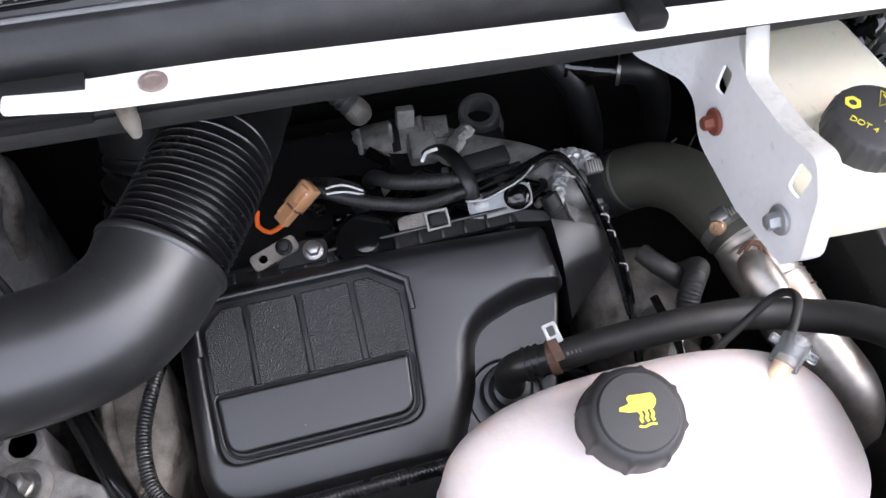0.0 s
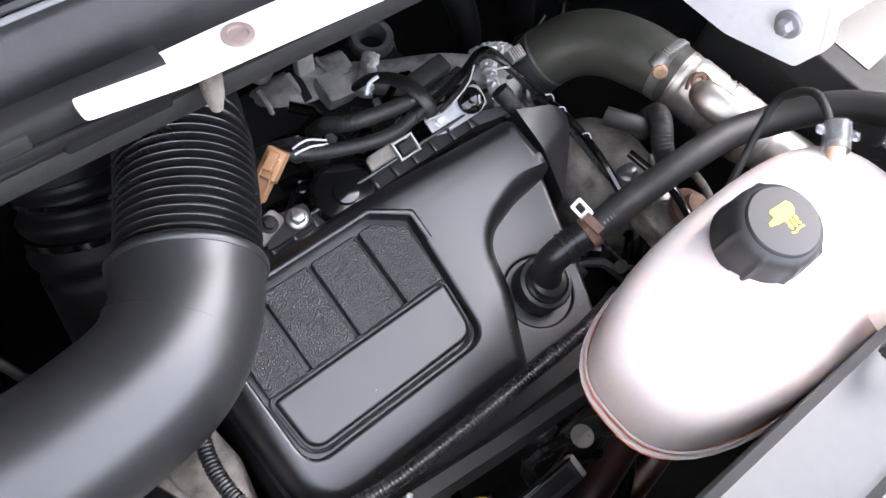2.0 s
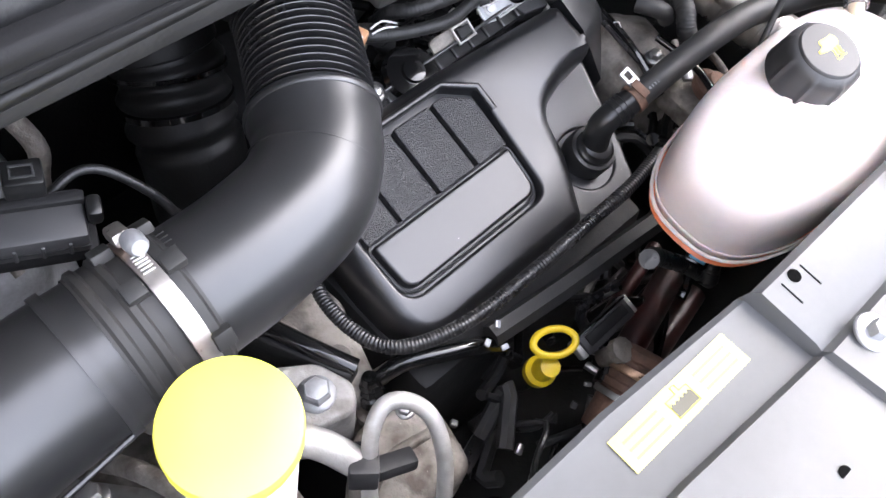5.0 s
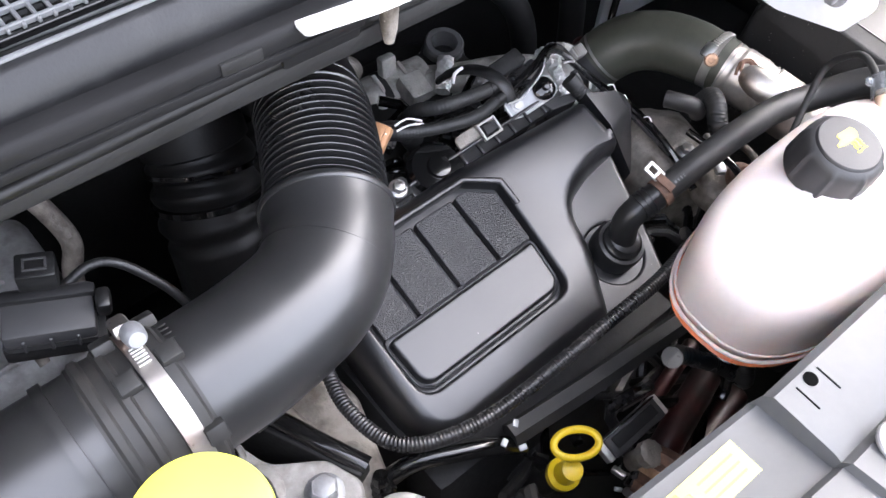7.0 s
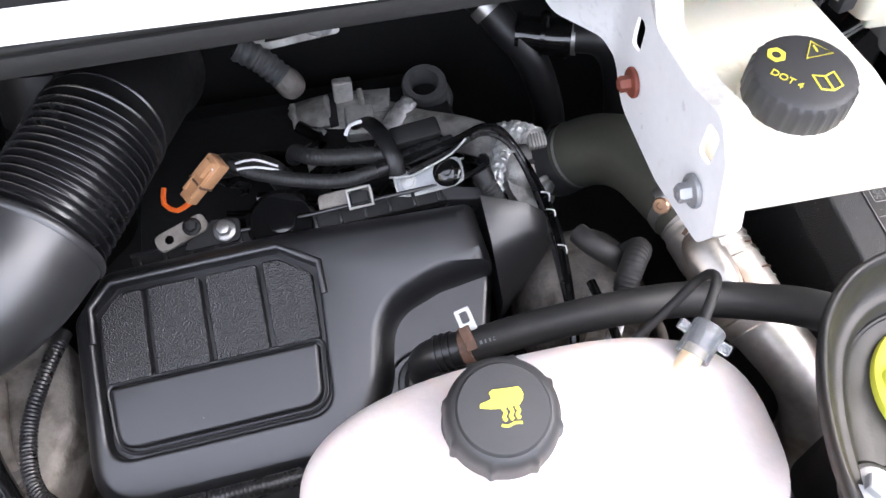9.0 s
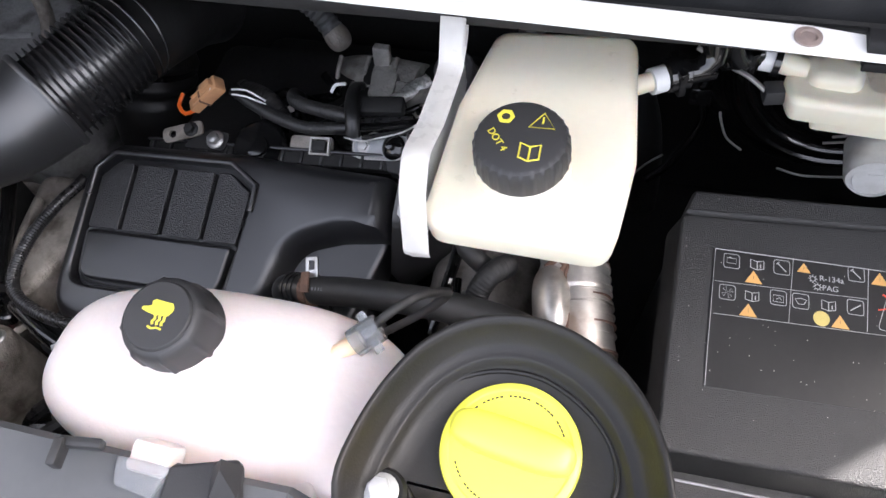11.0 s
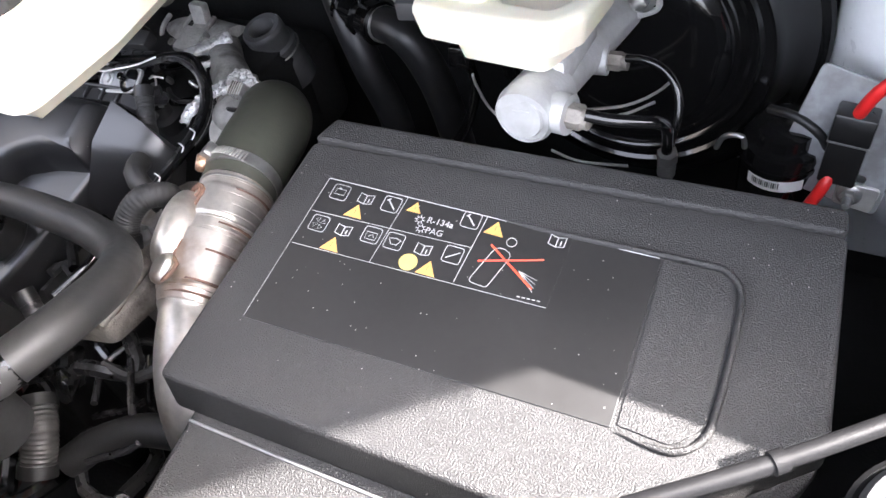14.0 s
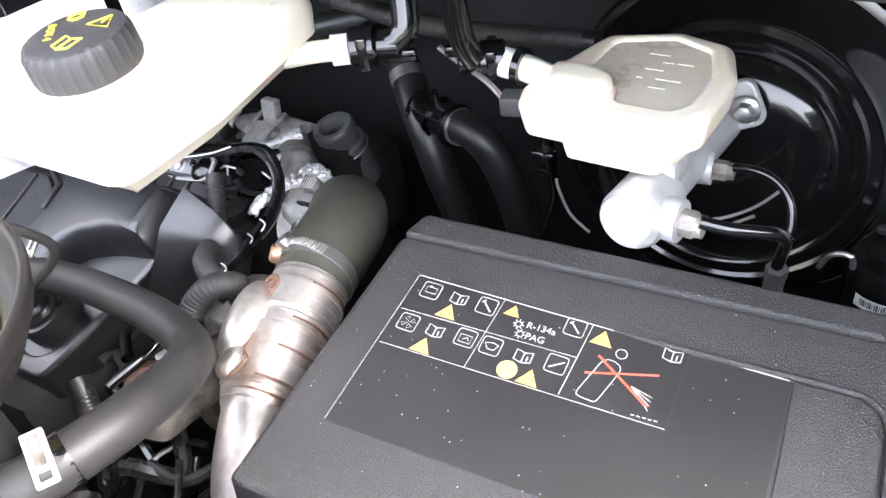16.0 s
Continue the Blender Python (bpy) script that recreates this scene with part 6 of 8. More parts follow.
def rear_loom():
    q = thing("rear_loom", "tangled glossy leads and clips behind the engine cover", "wiring")
    r3 = random.Random(23)
    for n in range(24):
        x, y, z = r3.uniform(0.02, 0.28), r3.uniform(0.49, 0.545), r3.uniform(0.82, 0.845)
        pts = [(x, y, z)]
        for _ in range(3):
            pts.append((pts[-1][0] + r3.uniform(-0.03, 0.045), pts[-1][1] + r3.uniform(-0.02, 0.02), min(0.862, max(0.81, pts[-1][2] + r3.uniform(-0.015, 0.015)))))
        part("lead", sweep(pts, r3.choice((0.0025, 0.004, 0.006)), 8, step=0.008), M[r3.choice(("gloss_black", "heater", "conduit", "gloss_black"))], q)
    for n in range(22):
        p = (r3.uniform(0.05, 0.29), r3.uniform(0.47, 0.54), r3.uniform(0.835, 0.86))
        part("clip", box(r3.uniform(0.005, 0.014), r3.uniform(0.004, 0.008), 0.006, 0.001), M[r3.choice(("gloss_black", "gloss_black", "cast", "steel", "cap"))], q, m=at(p, (r3.uniform(-0.6, 0.6), r3.uniform(-0.8, 0.2), 1), (r3.uniform(-1, 1), r3.uniform(-1, 1), 0)))
    for n in range(7):
        p = Vector((r3.uniform(0.16, 0.3), r3.uniform(0.47, 0.52), r3.uniform(0.868, 0.885)))
        part("tape_glint", sweep([p, p + Vector((r3.uniform(0.004, 0.01), r3.uniform(-0.004, 0.004), 0.002)), p + Vector((0.012, r3.uniform(-0.006, 0.006), -0.002))], 0.001, 6), M["foil"], q, "torn bright tape")


rear_loom()


# ---- bulkhead hoses ----
def heater_hoses():
    for pts, lab in (([(0.29, 0.69, 0.935), (0.33, 0.665, 0.915), (0.352, 0.64, 0.893), (0.374, 0.62, 0.868), (0.39, 0.61, 0.83), (0.405, 0.61, 0.77), (0.41, 0.61, 0.68)], "black rubber heater hose falling from the bulkhead"),
                     ([(0.37, 0.635, 0.882), (0.405, 0.62, 0.886), (0.44, 0.605, 0.89), (0.462, 0.602, 0.868), (0.478, 0.602, 0.82), (0.488, 0.602, 0.74), (0.49, 0.602, 0.66)], "second black rubber heater hose by the bulkhead")):
        hh = thing("heater_hose", lab, "heater hose", Matrix.Translation((-0.018, 0.022, -0.031)), group="heater hoses")
        part("hose", sweep(pts, 0.0175, 20), M["heater"], hh)
        part("clip_band", sweep([Vector(pts[1]).lerp(Vector(pts[2]), 0.2), Vector(pts[1]).lerp(Vector(pts[2]), 0.5)], 0.0188, 20, step=0.003), M["steel"], hh, "spring clip")
    j = thing("hose_joiner", "glossy black plastic heater hose joiner", "hose joiner", Matrix.Translation((-0.018, 0.022, -0.031)))
    part("barrel", sweep([(0.358, 0.637, 0.886), (0.385, 0.627, 0.885), (0.418, 0.612, 0.888)], 0.0195, 24, step=0.003), M["gloss_black"], j)
    for k in range(3):
        q = Vector((0.364, 0.635, 0.886)).lerp(Vector((0.412, 0.615, 0.8875)), k / 2)
        part("collar", sweep([q, q + Vector((0.004, -0.0016, 0))], 0.0222, 24, step=0.002), M["gloss_black"], j)
    part("bleed", lathe([(0.005, 0), (0.005, 0.012), (0.003, 0.014), (0, 0.014)], 12), M["gloss_black"], j, m=at((0.39, 0.622, 0.905)))
    solo("brake_line", sweep([(0.51, 0.6, 0.9), (0.512, 0.598, 0.86), (0.517, 0.596, 0.83), (0.505, 0.59, 0.79), (0.49, 0.58, 0.765), (0.47, 0.57, 0.75)], 0.005, 12), M["gloss_black"], "thin black brake line on the bulkhead", "brake line", group="brake lines")
    cl = thing("line_clip", "small black clip on the brake line", "clip", at((0.51, 0.597, 0.868), (0, -1, 0.2)))
    part("body", box(0.022, 0.02, 0.012, 0.003), M["gloss_black"], cl)
    solo("coolant_pipe", sweep([(0.13, 0.68, 0.92), (0.17, 0.675, 0.915), (0.22, 0.67, 0.925), (0.28, 0.69, 0.935)], 0.014, 18), M["heater"], "dark coolant pipe along the bulkhead", "pipe")
    w = thing("wiper_motor", "dull cast wiper motor and slotted bracket under the scuttle rail", "wiper motor")
    part("bracket", plate(rounded([(-0.046, -0.012, 0.005), (0.046, -0.016, 0.005), (0.046, 0.02, 0.005), (-0.046, 0.012, 0.005)], 4), 0, 0.004, 0.001, [rounded([(-0.03, -0.005, 0.003), (0.018, -0.007, 0.003), (0.018, 0.005, 0.003), (-0.03, 0.004, 0.003)], 3)]), M["cast"], w, "pale slotted plate", at((0.118, 0.68, 0.885), (0.0, -0.75, 0.65), (1, 0.05, 0.12)))
    part("slot_back", box(0.056, 0.018, 0.004, 0.001), M["black"], w, m=at((0.112, 0.684, 0.881), (0.0, -0.75, 0.65), (1, 0.05, 0.12)))
    bolt(w, (0.15, 0.676, 0.891), (0.0, -0.75, 0.65), 0.0075, M["zinc"], 1.5)
    bolt(w, (0.084, 0.681, 0.88), (0.0, -0.75, 0.65), 0.006, M["cast"], 1.5)
    part("rod", sweep([(0.095, 0.655, 0.925), (0.12, 0.662, 0.905), (0.145, 0.668, 0.885)], 0.004, 12), M["pipe_alu"], w, "dull linkage rod")
    part("boot", sweep([(0.062, 0.655, 0.895), (0.082, 0.65, 0.88), (0.1, 0.64, 0.862)], lambda q, n: 0.0135 - 0.0018 * (0.5 + 0.5 * math.cos(2 * math.pi * q / 0.008)), 22, step=0.001), M["neck"], w, "ribbed grey boot")
    part("boot_end", blob(0.014, 0.014, 0.016, 2.4, 22, 14), M["alu"], w, m=at((0.106, 0.636, 0.856), (0.5, -0.3, -0.6)))


heater_hoses()


# ---- brake master cylinder, its reservoir and the servo ----
def brakes():
    s = thing("brake_servo", "gloss black pressed steel brake servo drum", "brake servo", at((0.655, 0.66, 0.875), (0, -1, 0.12)))
    prof = [(0.145, -0.05), (0.147, 0.0), (0.142, 0.008), (0.132, 0.012), (0.12, 0.028), (0.118, 0.033), (0.115, 0.036), (0.112, 0.0335), (0.106, 0.034), (0.103, 0.037), (0.1, 0.036), (0.096, 0.03), (0.093, 0.03), (0.088, 0.036), (0.084, 0.036), (0.08, 0.041), (0.07, 0.045), (0.05, 0.048), (0, 0.05)]
    part("drum", lathe(prof, 64), M["gloss_black"], s)
    part("edge_ring", lathe([(0.147, -0.004), (0.151, -0.002), (0.152, 0.002), (0.149, 0.006), (0.143, 0.0075)], 64), M["gloss_black"], s, "rolled edge of the drum")
    m = thing("master_cylinder", "bright cast aluminium brake master cylinder", "master cylinder", Matrix.Translation((-0.0025, 0.003, -0.006)))
    ax0, ax1 = Vector((0.64, 0.438, 0.9585)), Vector((0.655, 0.61, 0.93))
    u = (ax1 - ax0).normalized()
    part("barrel", sweep([ax0, ax0 + u * 0.004, ax0 + u * 0.04], lambda q, w: 0.0212 if q > 0.003 else 0.0192, 36, step=0.002), M["bright_cast"], m)
    part("rear_barrel", sweep([ax0 + u * 0.036, ax0 + u * 0.17], 0.0165, 28), M["bright_cast"], m)
    part("end_cap", lathe([(0.0155, 0), (0.0145, 0.002), (0, 0.002)], 28), M["bright_cast"], m, m=at(ax0, -u))
    for n in range(2):
        part("cast_mark", box(0.012 - 0.004 * n, 0.0018, 0.0008, 0.0003), M["bright_cast"], m, m=at(ax0 - u * 0.002 + Vector((0.001, 0, 0.006 - 0.012 * n)), -u, (1, 0, 0.1)))
    part("port_block", sweep([(0.644, 0.453, 0.956), (0.669, 0.4495, 0.957)], 0.0138, 22), M["bright_cast"], m)
    part("port_block", sweep([(0.648, 0.533, 0.937), (0.667, 0.535, 0.937)], 0.0112, 20), M["bright_cast"], m)
    part("port_plug", lathe([(0.003, 0), (0.003, 0.002), (0, 0.0022)], 12), M["black"], m, "dark plug", at((0.659, 0.5245, 0.941), (0, -1, 0.35)))
    part("riser", box(0.028, 0.07, 0.03, 0.006), M["bright_cast"], m, m=at((0.644, 0.505, 0.945), (0, 0.12, 1)))
    part("flange", plate(rounded([(-0.05, -0.016, 0.01), (0.036, -0.018, 0.01), (0.036, 0.02, 0.01), (-0.05, 0.016, 0.01)], 5), 0, 0.006, 0.002, [rounded([(0.003 * math.cos(math.pi / 4 * k) + 0.028, 0.003 * math.sin(math.pi / 4 * k) - 0.011) for k in range(8)])]), M["bright_cast"], m, "mounting flange", at((0.65, 0.602, 0.94), (0, -1, 0.12), (0.9, 0.05, 0.42)))
    bolt(m, (0.6735, 0.594, 0.951), (0, -1, 0.12), 0.0072, M["steel"], 1.5, label="flange nut")
    for p, z in (((0.668, 0.4495, 0.957), (1, -0.1, 0.02)), ((0.6665, 0.535, 0.937), (1, 0.02, 0.02))):
        part("union", hexagon(0.0088 if z[1] < 0 else 0.0072, 0.011), M["alu"], m, "pipe union nut", at(p, z))
        part("union_sleeve", sweep([Vector(p) + Vector(z) * 0.009, Vector(p) + Vector(z) * 0.015], 0.0072 if z[1] < 0 else 0.006, 14), M["alu"], m)
    for pts, lab in (([(0.678, 0.4485, 0.957), (0.695, 0.4525, 0.953), (0.712, 0.46, 0.949), (0.721, 0.466, 0.945), (0.7245, 0.474, 0.934), (0.722, 0.489, 0.91), (0.72, 0.497, 0.893)], "gloss black brake pipe from the master cylinder"),
                     ([(0.679, 0.534, 0.938), (0.692, 0.532, 0.9405), (0.706, 0.529, 0.938), (0.717, 0.523, 0.93), (0.7225, 0.515, 0.915), (0.7205, 0.503, 0.892)], "second gloss black brake pipe from the master cylinder")):
        solo("brake_pipe", sweep(pts, 0.0042 if "second" not in lab else 0.003, 14, step=0.003), M["gloss_black"], lab, "brake pipe", group="brake pipes")
    u2 = thing("pipe_union", "zinc brake pipe unions on the bulkhead", "pipe union", at((0.72, 0.5, 0.888), (-0.05, 0.15, -1)))
    part("nut", hexagon(0.0075, 0.011), M["steel"], u2)
    part("sleeve", lathe([(0.006, 0.01), (0.0068, 0.012), (0.0068, 0.024), (0.005, 0.026), (0.005, 0.06), (0, 0.06)], 16), M["steel"], u2)
    for pts in ([(0.53, 0.572, 0.868), (0.532, 0.57, 0.86), (0.542, 0.57, 0.834), (0.559, 0.57, 0.818)], [(0.599, 0.57, 0.796), (0.626, 0.57, 0.789), (0.67, 0.57, 0.795)], [(0.637, 0.57, 0.852), (0.668, 0.57, 0.863), (0.691, 0.57, 0.88), (0.705, 0.57, 0.897)], [(0.631, 0.57, 0.842), (0.664, 0.57, 0.852), (0.691, 0.57, 0.871)], [(0.457, 0.6, 0.72), (0.47, 0.6, 0.742), (0.485, 0.6, 0.76)]):
        solo("thin_pipe", sweep(pts, 0.0013, 8), M["alu_tube"], "thin bright steel brake pipe by the servo", "brake pipe", group="thin brake pipes")
    # cream tank on top
    r = thing("brake_reservoir", "aged cream plastic brake fluid tank on the master cylinder", "brake fluid tank")
    low = rounded([(0.556, 0.472, 0.008), (0.561, 0.4515, 0.012), (0.612, 0.4475, 0.02), (0.658, 0.4495, 0.016), (0.674, 0.4685, 0.012), (0.679, 0.515, 0.012), (0.668, 0.552, 0.014), (0.632, 0.564, 0.012), (0.585, 0.551, 0.014), (0.563, 0.497, 0.012)], 7)
    well = rounded([(0.585, 0.49, 0.006), (0.614, 0.488, 0.006), (0.618, 0.4695, 0.006), (0.652, 0.4675, 0.008), (0.6605, 0.4785, 0.008), (0.664, 0.512, 0.008), (0.656, 0.541, 0.01), (0.63, 0.5535, 0.008), (0.594, 0.543, 0.01)], 6)
    part("rim", plate(low, 0.996, 1.019, 0.0065, [well], seg=5, draft=-0.003, hole_r=0.003), M["cream"], r)
    part("floor", plate([Vector(q) for q in inset(low, 0.004)], 0.994, 1.003, 0.001), M["cream"], r)
    part("top", plate([Vector(q) for q in inset(well, -0.001)], 1.002, 1.0165, 0.001), M["cream_lid"], r, "darker sunken lid with raised marks")
    part("belly", plate(rounded([(0.578, 0.463, 0.01), (0.65, 0.459, 0.016), (0.6615, 0.49, 0.012), (0.66, 0.545, 0.01), (0.6, 0.545, 0.01)], 6), 0.972, 0.998, 0.004, draft=-0.005), M["cream"], r)
    for x, y, w in ((0.626, 0.533, 0.022), (0.634, 0.524, 0.012), (0.645, 0.524, 0.016), (0.628, 0.514, 0.02), (0.64, 0.503, 0.026), (0.636, 0.493, 0.018), (0.622, 0.503, 0.006)):
        part("emboss", box(w * 0.6, 0.0016, 0.0006, 0.0002), M["cream"], r, m=at((x, y, 1.0163), (0, 0, 1), (1, -0.06, 0)))
    part("inlet", plate(rounded([(0.568, 0.4935, 0.009), (0.5735, 0.4665, 0.01), (0.609, 0.463, 0.012), (0.614, 0.487, 0.012), (0.588, 0.496, 0.009)], 8), 1.006, 1.0295, 0.0085, seg=6, draft=0.002), M["cream"], r, "raised filler inlet")
    st = part("stub", sweep([(0.577, 0.483, 1.0165), (0.562, 0.485, 1.0205), (0.551, 0.4865, 1.0225)], 0.0088, 18), M["cream"], r, "inlet stub")
    part("ring", sweep([(0.5515, 0.4865, 1.0225), (0.5465, 0.4868, 1.023)], 0.0125, 20, step=0.001), M["gloss_black"], st, "black connector ring")
    part("sleeve", sweep([(0.547, 0.4867, 1.023), (0.533, 0.487, 1.0245)], 0.0098, 18), M["paper"], st, "white quick connector")
    wr = thing("level_sensor", "black level sensor plug with its wire", "sensor plug")
    part("plug", box(0.016, 0.014, 0.014, 0.002), M["cap"], wr, m=at((0.551, 0.468, 1.0), (0, 0, 1), (1, 0.2, 0)))
    part("wire", sweep([(0.545, 0.466, 1.01), (0.53, 0.472, 1.018), (0.51, 0.48, 1.022), (0.49, 0.485, 1.03)], 0.002, 8), M["steel"], wr)
    # linking tube between the two tanks
    for x, y, z, sgn in ((0.4785, 0.4265, 1.0595, 1), (0.526, 0.486, 1.0255, -1)):
        q = thing("quick_connector", "black plastic fluid line quick connector", "connector", at((x, y, z), (sgn * 0.9, 0.4 * sgn, 0.0)), group="quick connectors")
        part("body", lathe([(0.0105, -0.012), (0.0125, -0.01), (0.0125, 0.004), (0.009, 0.006), (0.009, 0.018), (0.006, 0.02), (0, 0.02)], 20), M["gloss_black"], q)
        part("collar", box(0.026, 0.022, 0.007, 0.002), M["gloss_black"], q, m=Matrix.Translation((0, 0, -0.006)))
        part("lever", box(0.006, 0.008, 0.03, 0.002), M["gloss_black"], q, m=Matrix.Translation((0, 0.008, -0.002)))
    solo("fluid_line", sweep([(0.489, 0.431, 1.06), (0.499, 0.437, 1.067), (0.496, 0.446, 1.09), (0.49, 0.455, 1.113), (0.495, 0.475, 1.13)], 0.0085, 14), M["gloss_black"], "black fluid line between the two tanks", "fluid line", group="fluid lines")
    solo("fluid_line", sweep([(0.522, 0.477, 1.028), (0.515, 0.475, 1.043), (0.512, 0.474, 1.08), (0.505, 0.474, 1.113), (0.495, 0.475, 1.13)], 0.0085, 14), M["gloss_black"], "black fluid line rising to the scuttle", "fluid line", group="fluid lines")
    conduit([(0.33, 0.57, 1.015), (0.397, 0.57, 1.002), (0.45, 0.57, 0.997), (0.52, 0.57, 0.999), (0.57, 0.57, 1.0)], 0.0085, "grey ribbed conduit along the scuttle", mat="rubber")


brakes()


# ---- relay plate, canister and suspension tower ----
def right_corner():
    d = thing("suspension_tower", "pale grey painted suspension tower", "suspension tower", kind="structure")
    part("dome", blob(0.152, 0.12, 0.22, 2.6, 48, 28), M["primer"], d, m=Matrix.Translation((0.955, 0.702, 0.9)))
    part("wall", box(0.34, 0.02, 0.62, 0.006), M["primer"], d, m=Matrix.Translation((0.94, 0.8, 0.5)))
    r = thing("relay_plate", "zinc plate carrying a black main fuse holder", "fuse plate", at((0.832, 0.573, 0.864), (-0.05, -0.97, 0.2), (1, 0, -0.05)))
    hole = lambda x, y, q: rounded([(q * math.cos(math.pi / 4 * k) + x, q * math.sin(math.pi / 4 * k) + y) for k in range(8)])
    part("plate", plate(rounded([(-0.046, -0.046, 0.006), (0.036, -0.058, 0.006), (0.038, 0.042, 0.006), (0.0, 0.05, 0.004), (-0.03, 0.056, 0.006)], 4), 0, 0.0025, 0.0008, [hole(-0.034, -0.03, 0.004), hole(0.018, -0.03, 0.004), hole(0.022, 0.03, 0.0035)]), M["zinc"], r)
    part("holder", box(0.026, 0.058, 0.02, 0.002), M["holder"], r, "black fuse holder", Matrix.Translation((0.002, 0.002, 0.0025)))
    part("holder_lid", box(0.028, 0.022, 0.023, 0.002), M["holder"], r, m=Matrix.Translation((0.002, 0.02, 0.0025)))
    part("holder_seam", box(0.0285, 0.001, 0.0235, 0), M["steel"], r, m=Matrix.Translation((0.002, 0.009, 0.0025)))
    part("lug", plate(rounded([(-0.012, -0.01, 0.004), (0.016, -0.012, 0.004), (0.018, 0.01, 0.004), (-0.012, 0.01, 0.004)], 3), 0, 0.003, 0.0008), M["alu_tube"], r, m=Matrix.Translation((0.016, -0.043, 0.003)))
    bolt(r, (0.014, -0.042, 0.006), (0, 0, 1), 0.006, M["steel"], 1.5)
    part("stud", lathe([(0.003, 0), (0.003, 0.014), (0, 0.015)], 12), M["steel"], r, m=Matrix.Translation((0.014, -0.042, 0.01)))
    solo("battery_cable", sweep([(0.835, 0.556, 0.903), (0.837, 0.549, 0.916), (0.842, 0.547, 0.93), (0.851, 0.548, 0.941), (0.866, 0.548, 0.95)], 0.0046, 14), M["red"], "red insulated battery cable into the fuse holder", "battery cable", group="battery cables")
    solo("battery_cable", sweep([(0.864, 0.548, 0.949), (0.88, 0.545, 0.953), (0.93, 0.54, 0.95), (0.98, 0.52, 0.93)], 0.0042, 12), M["rubber"], "black battery cable leaving the red sleeve", "battery cable", group="battery cables")
    solo("battery_cable", sweep([(0.828, 0.555, 0.848), (0.825, 0.545, 0.84), (0.820, 0.543, 0.824), (0.812, 0.543, 0.797), (0.800, 0.54, 0.76)], 0.0046, 14), M["red"], "red insulated battery cable from the fuse holder", "battery cable", group="battery cables")
    k = thing("canister", "gloss black canister with a paper barcode label", "canister", at((0.79, 0.588, 0.776), (0, -0.08, 1)) @ Matrix.Scale(0.78, 4))
    part("body", lathe([(0.038, -0.02), (0.04, 0.0), (0.04, 0.085), (0.037, 0.092), (0.03, 0.094), (0.028, 0.11), (0.02, 0.112), (0, 0.112)], 40), M["gloss_black"], k)
    part("band", lathe([(0.041, 0.07), (0.0415, 0.072), (0.0415, 0.076), (0.041, 0.078)], 40), M["gloss_black"], k)
    lab = bmesh.new()
    rings([[(0.0406 * math.cos(a), 0.0406 * math.sin(a), z) for a in (-2.25 + 0.1 * i for i in range(15))] for z in (0.054, 0.072)], closed=False, bm=lab)
    p = part("paper", lab, M["paper"], k, "white barcode label")
    for n in range(14):
        a = -2.1 + 0.05 * n
        part("bar", box(0.0007 + 0.0005 * (n % 3), 0.0003, 0.008, 0), M["label"], p, m=at((0.0409 * math.cos(a), 0.0409 * math.sin(a), 0.059), (0, 0, 1), (-math.sin(a), math.cos(a), 0)))
    solo("canister_hose", sweep([(0.775, 0.585, 0.87), (0.795, 0.575, 0.875), (0.815, 0.57, 0.865), (0.825, 0.575, 0.84)], 0.0036, 12), M["heater"], "thin black hose on the canister", "hose")
    b2 = thing("wire_hook", "bent steel hook beside the canister", "hook")
    part("hook", sweep([(0.742, 0.57, 0.835), (0.746, 0.565, 0.85), (0.752, 0.562, 0.858), (0.762, 0.56, 0.86), (0.764, 0.562, 0.848)], 0.0022, 8), M["steel"], b2)


right_corner()


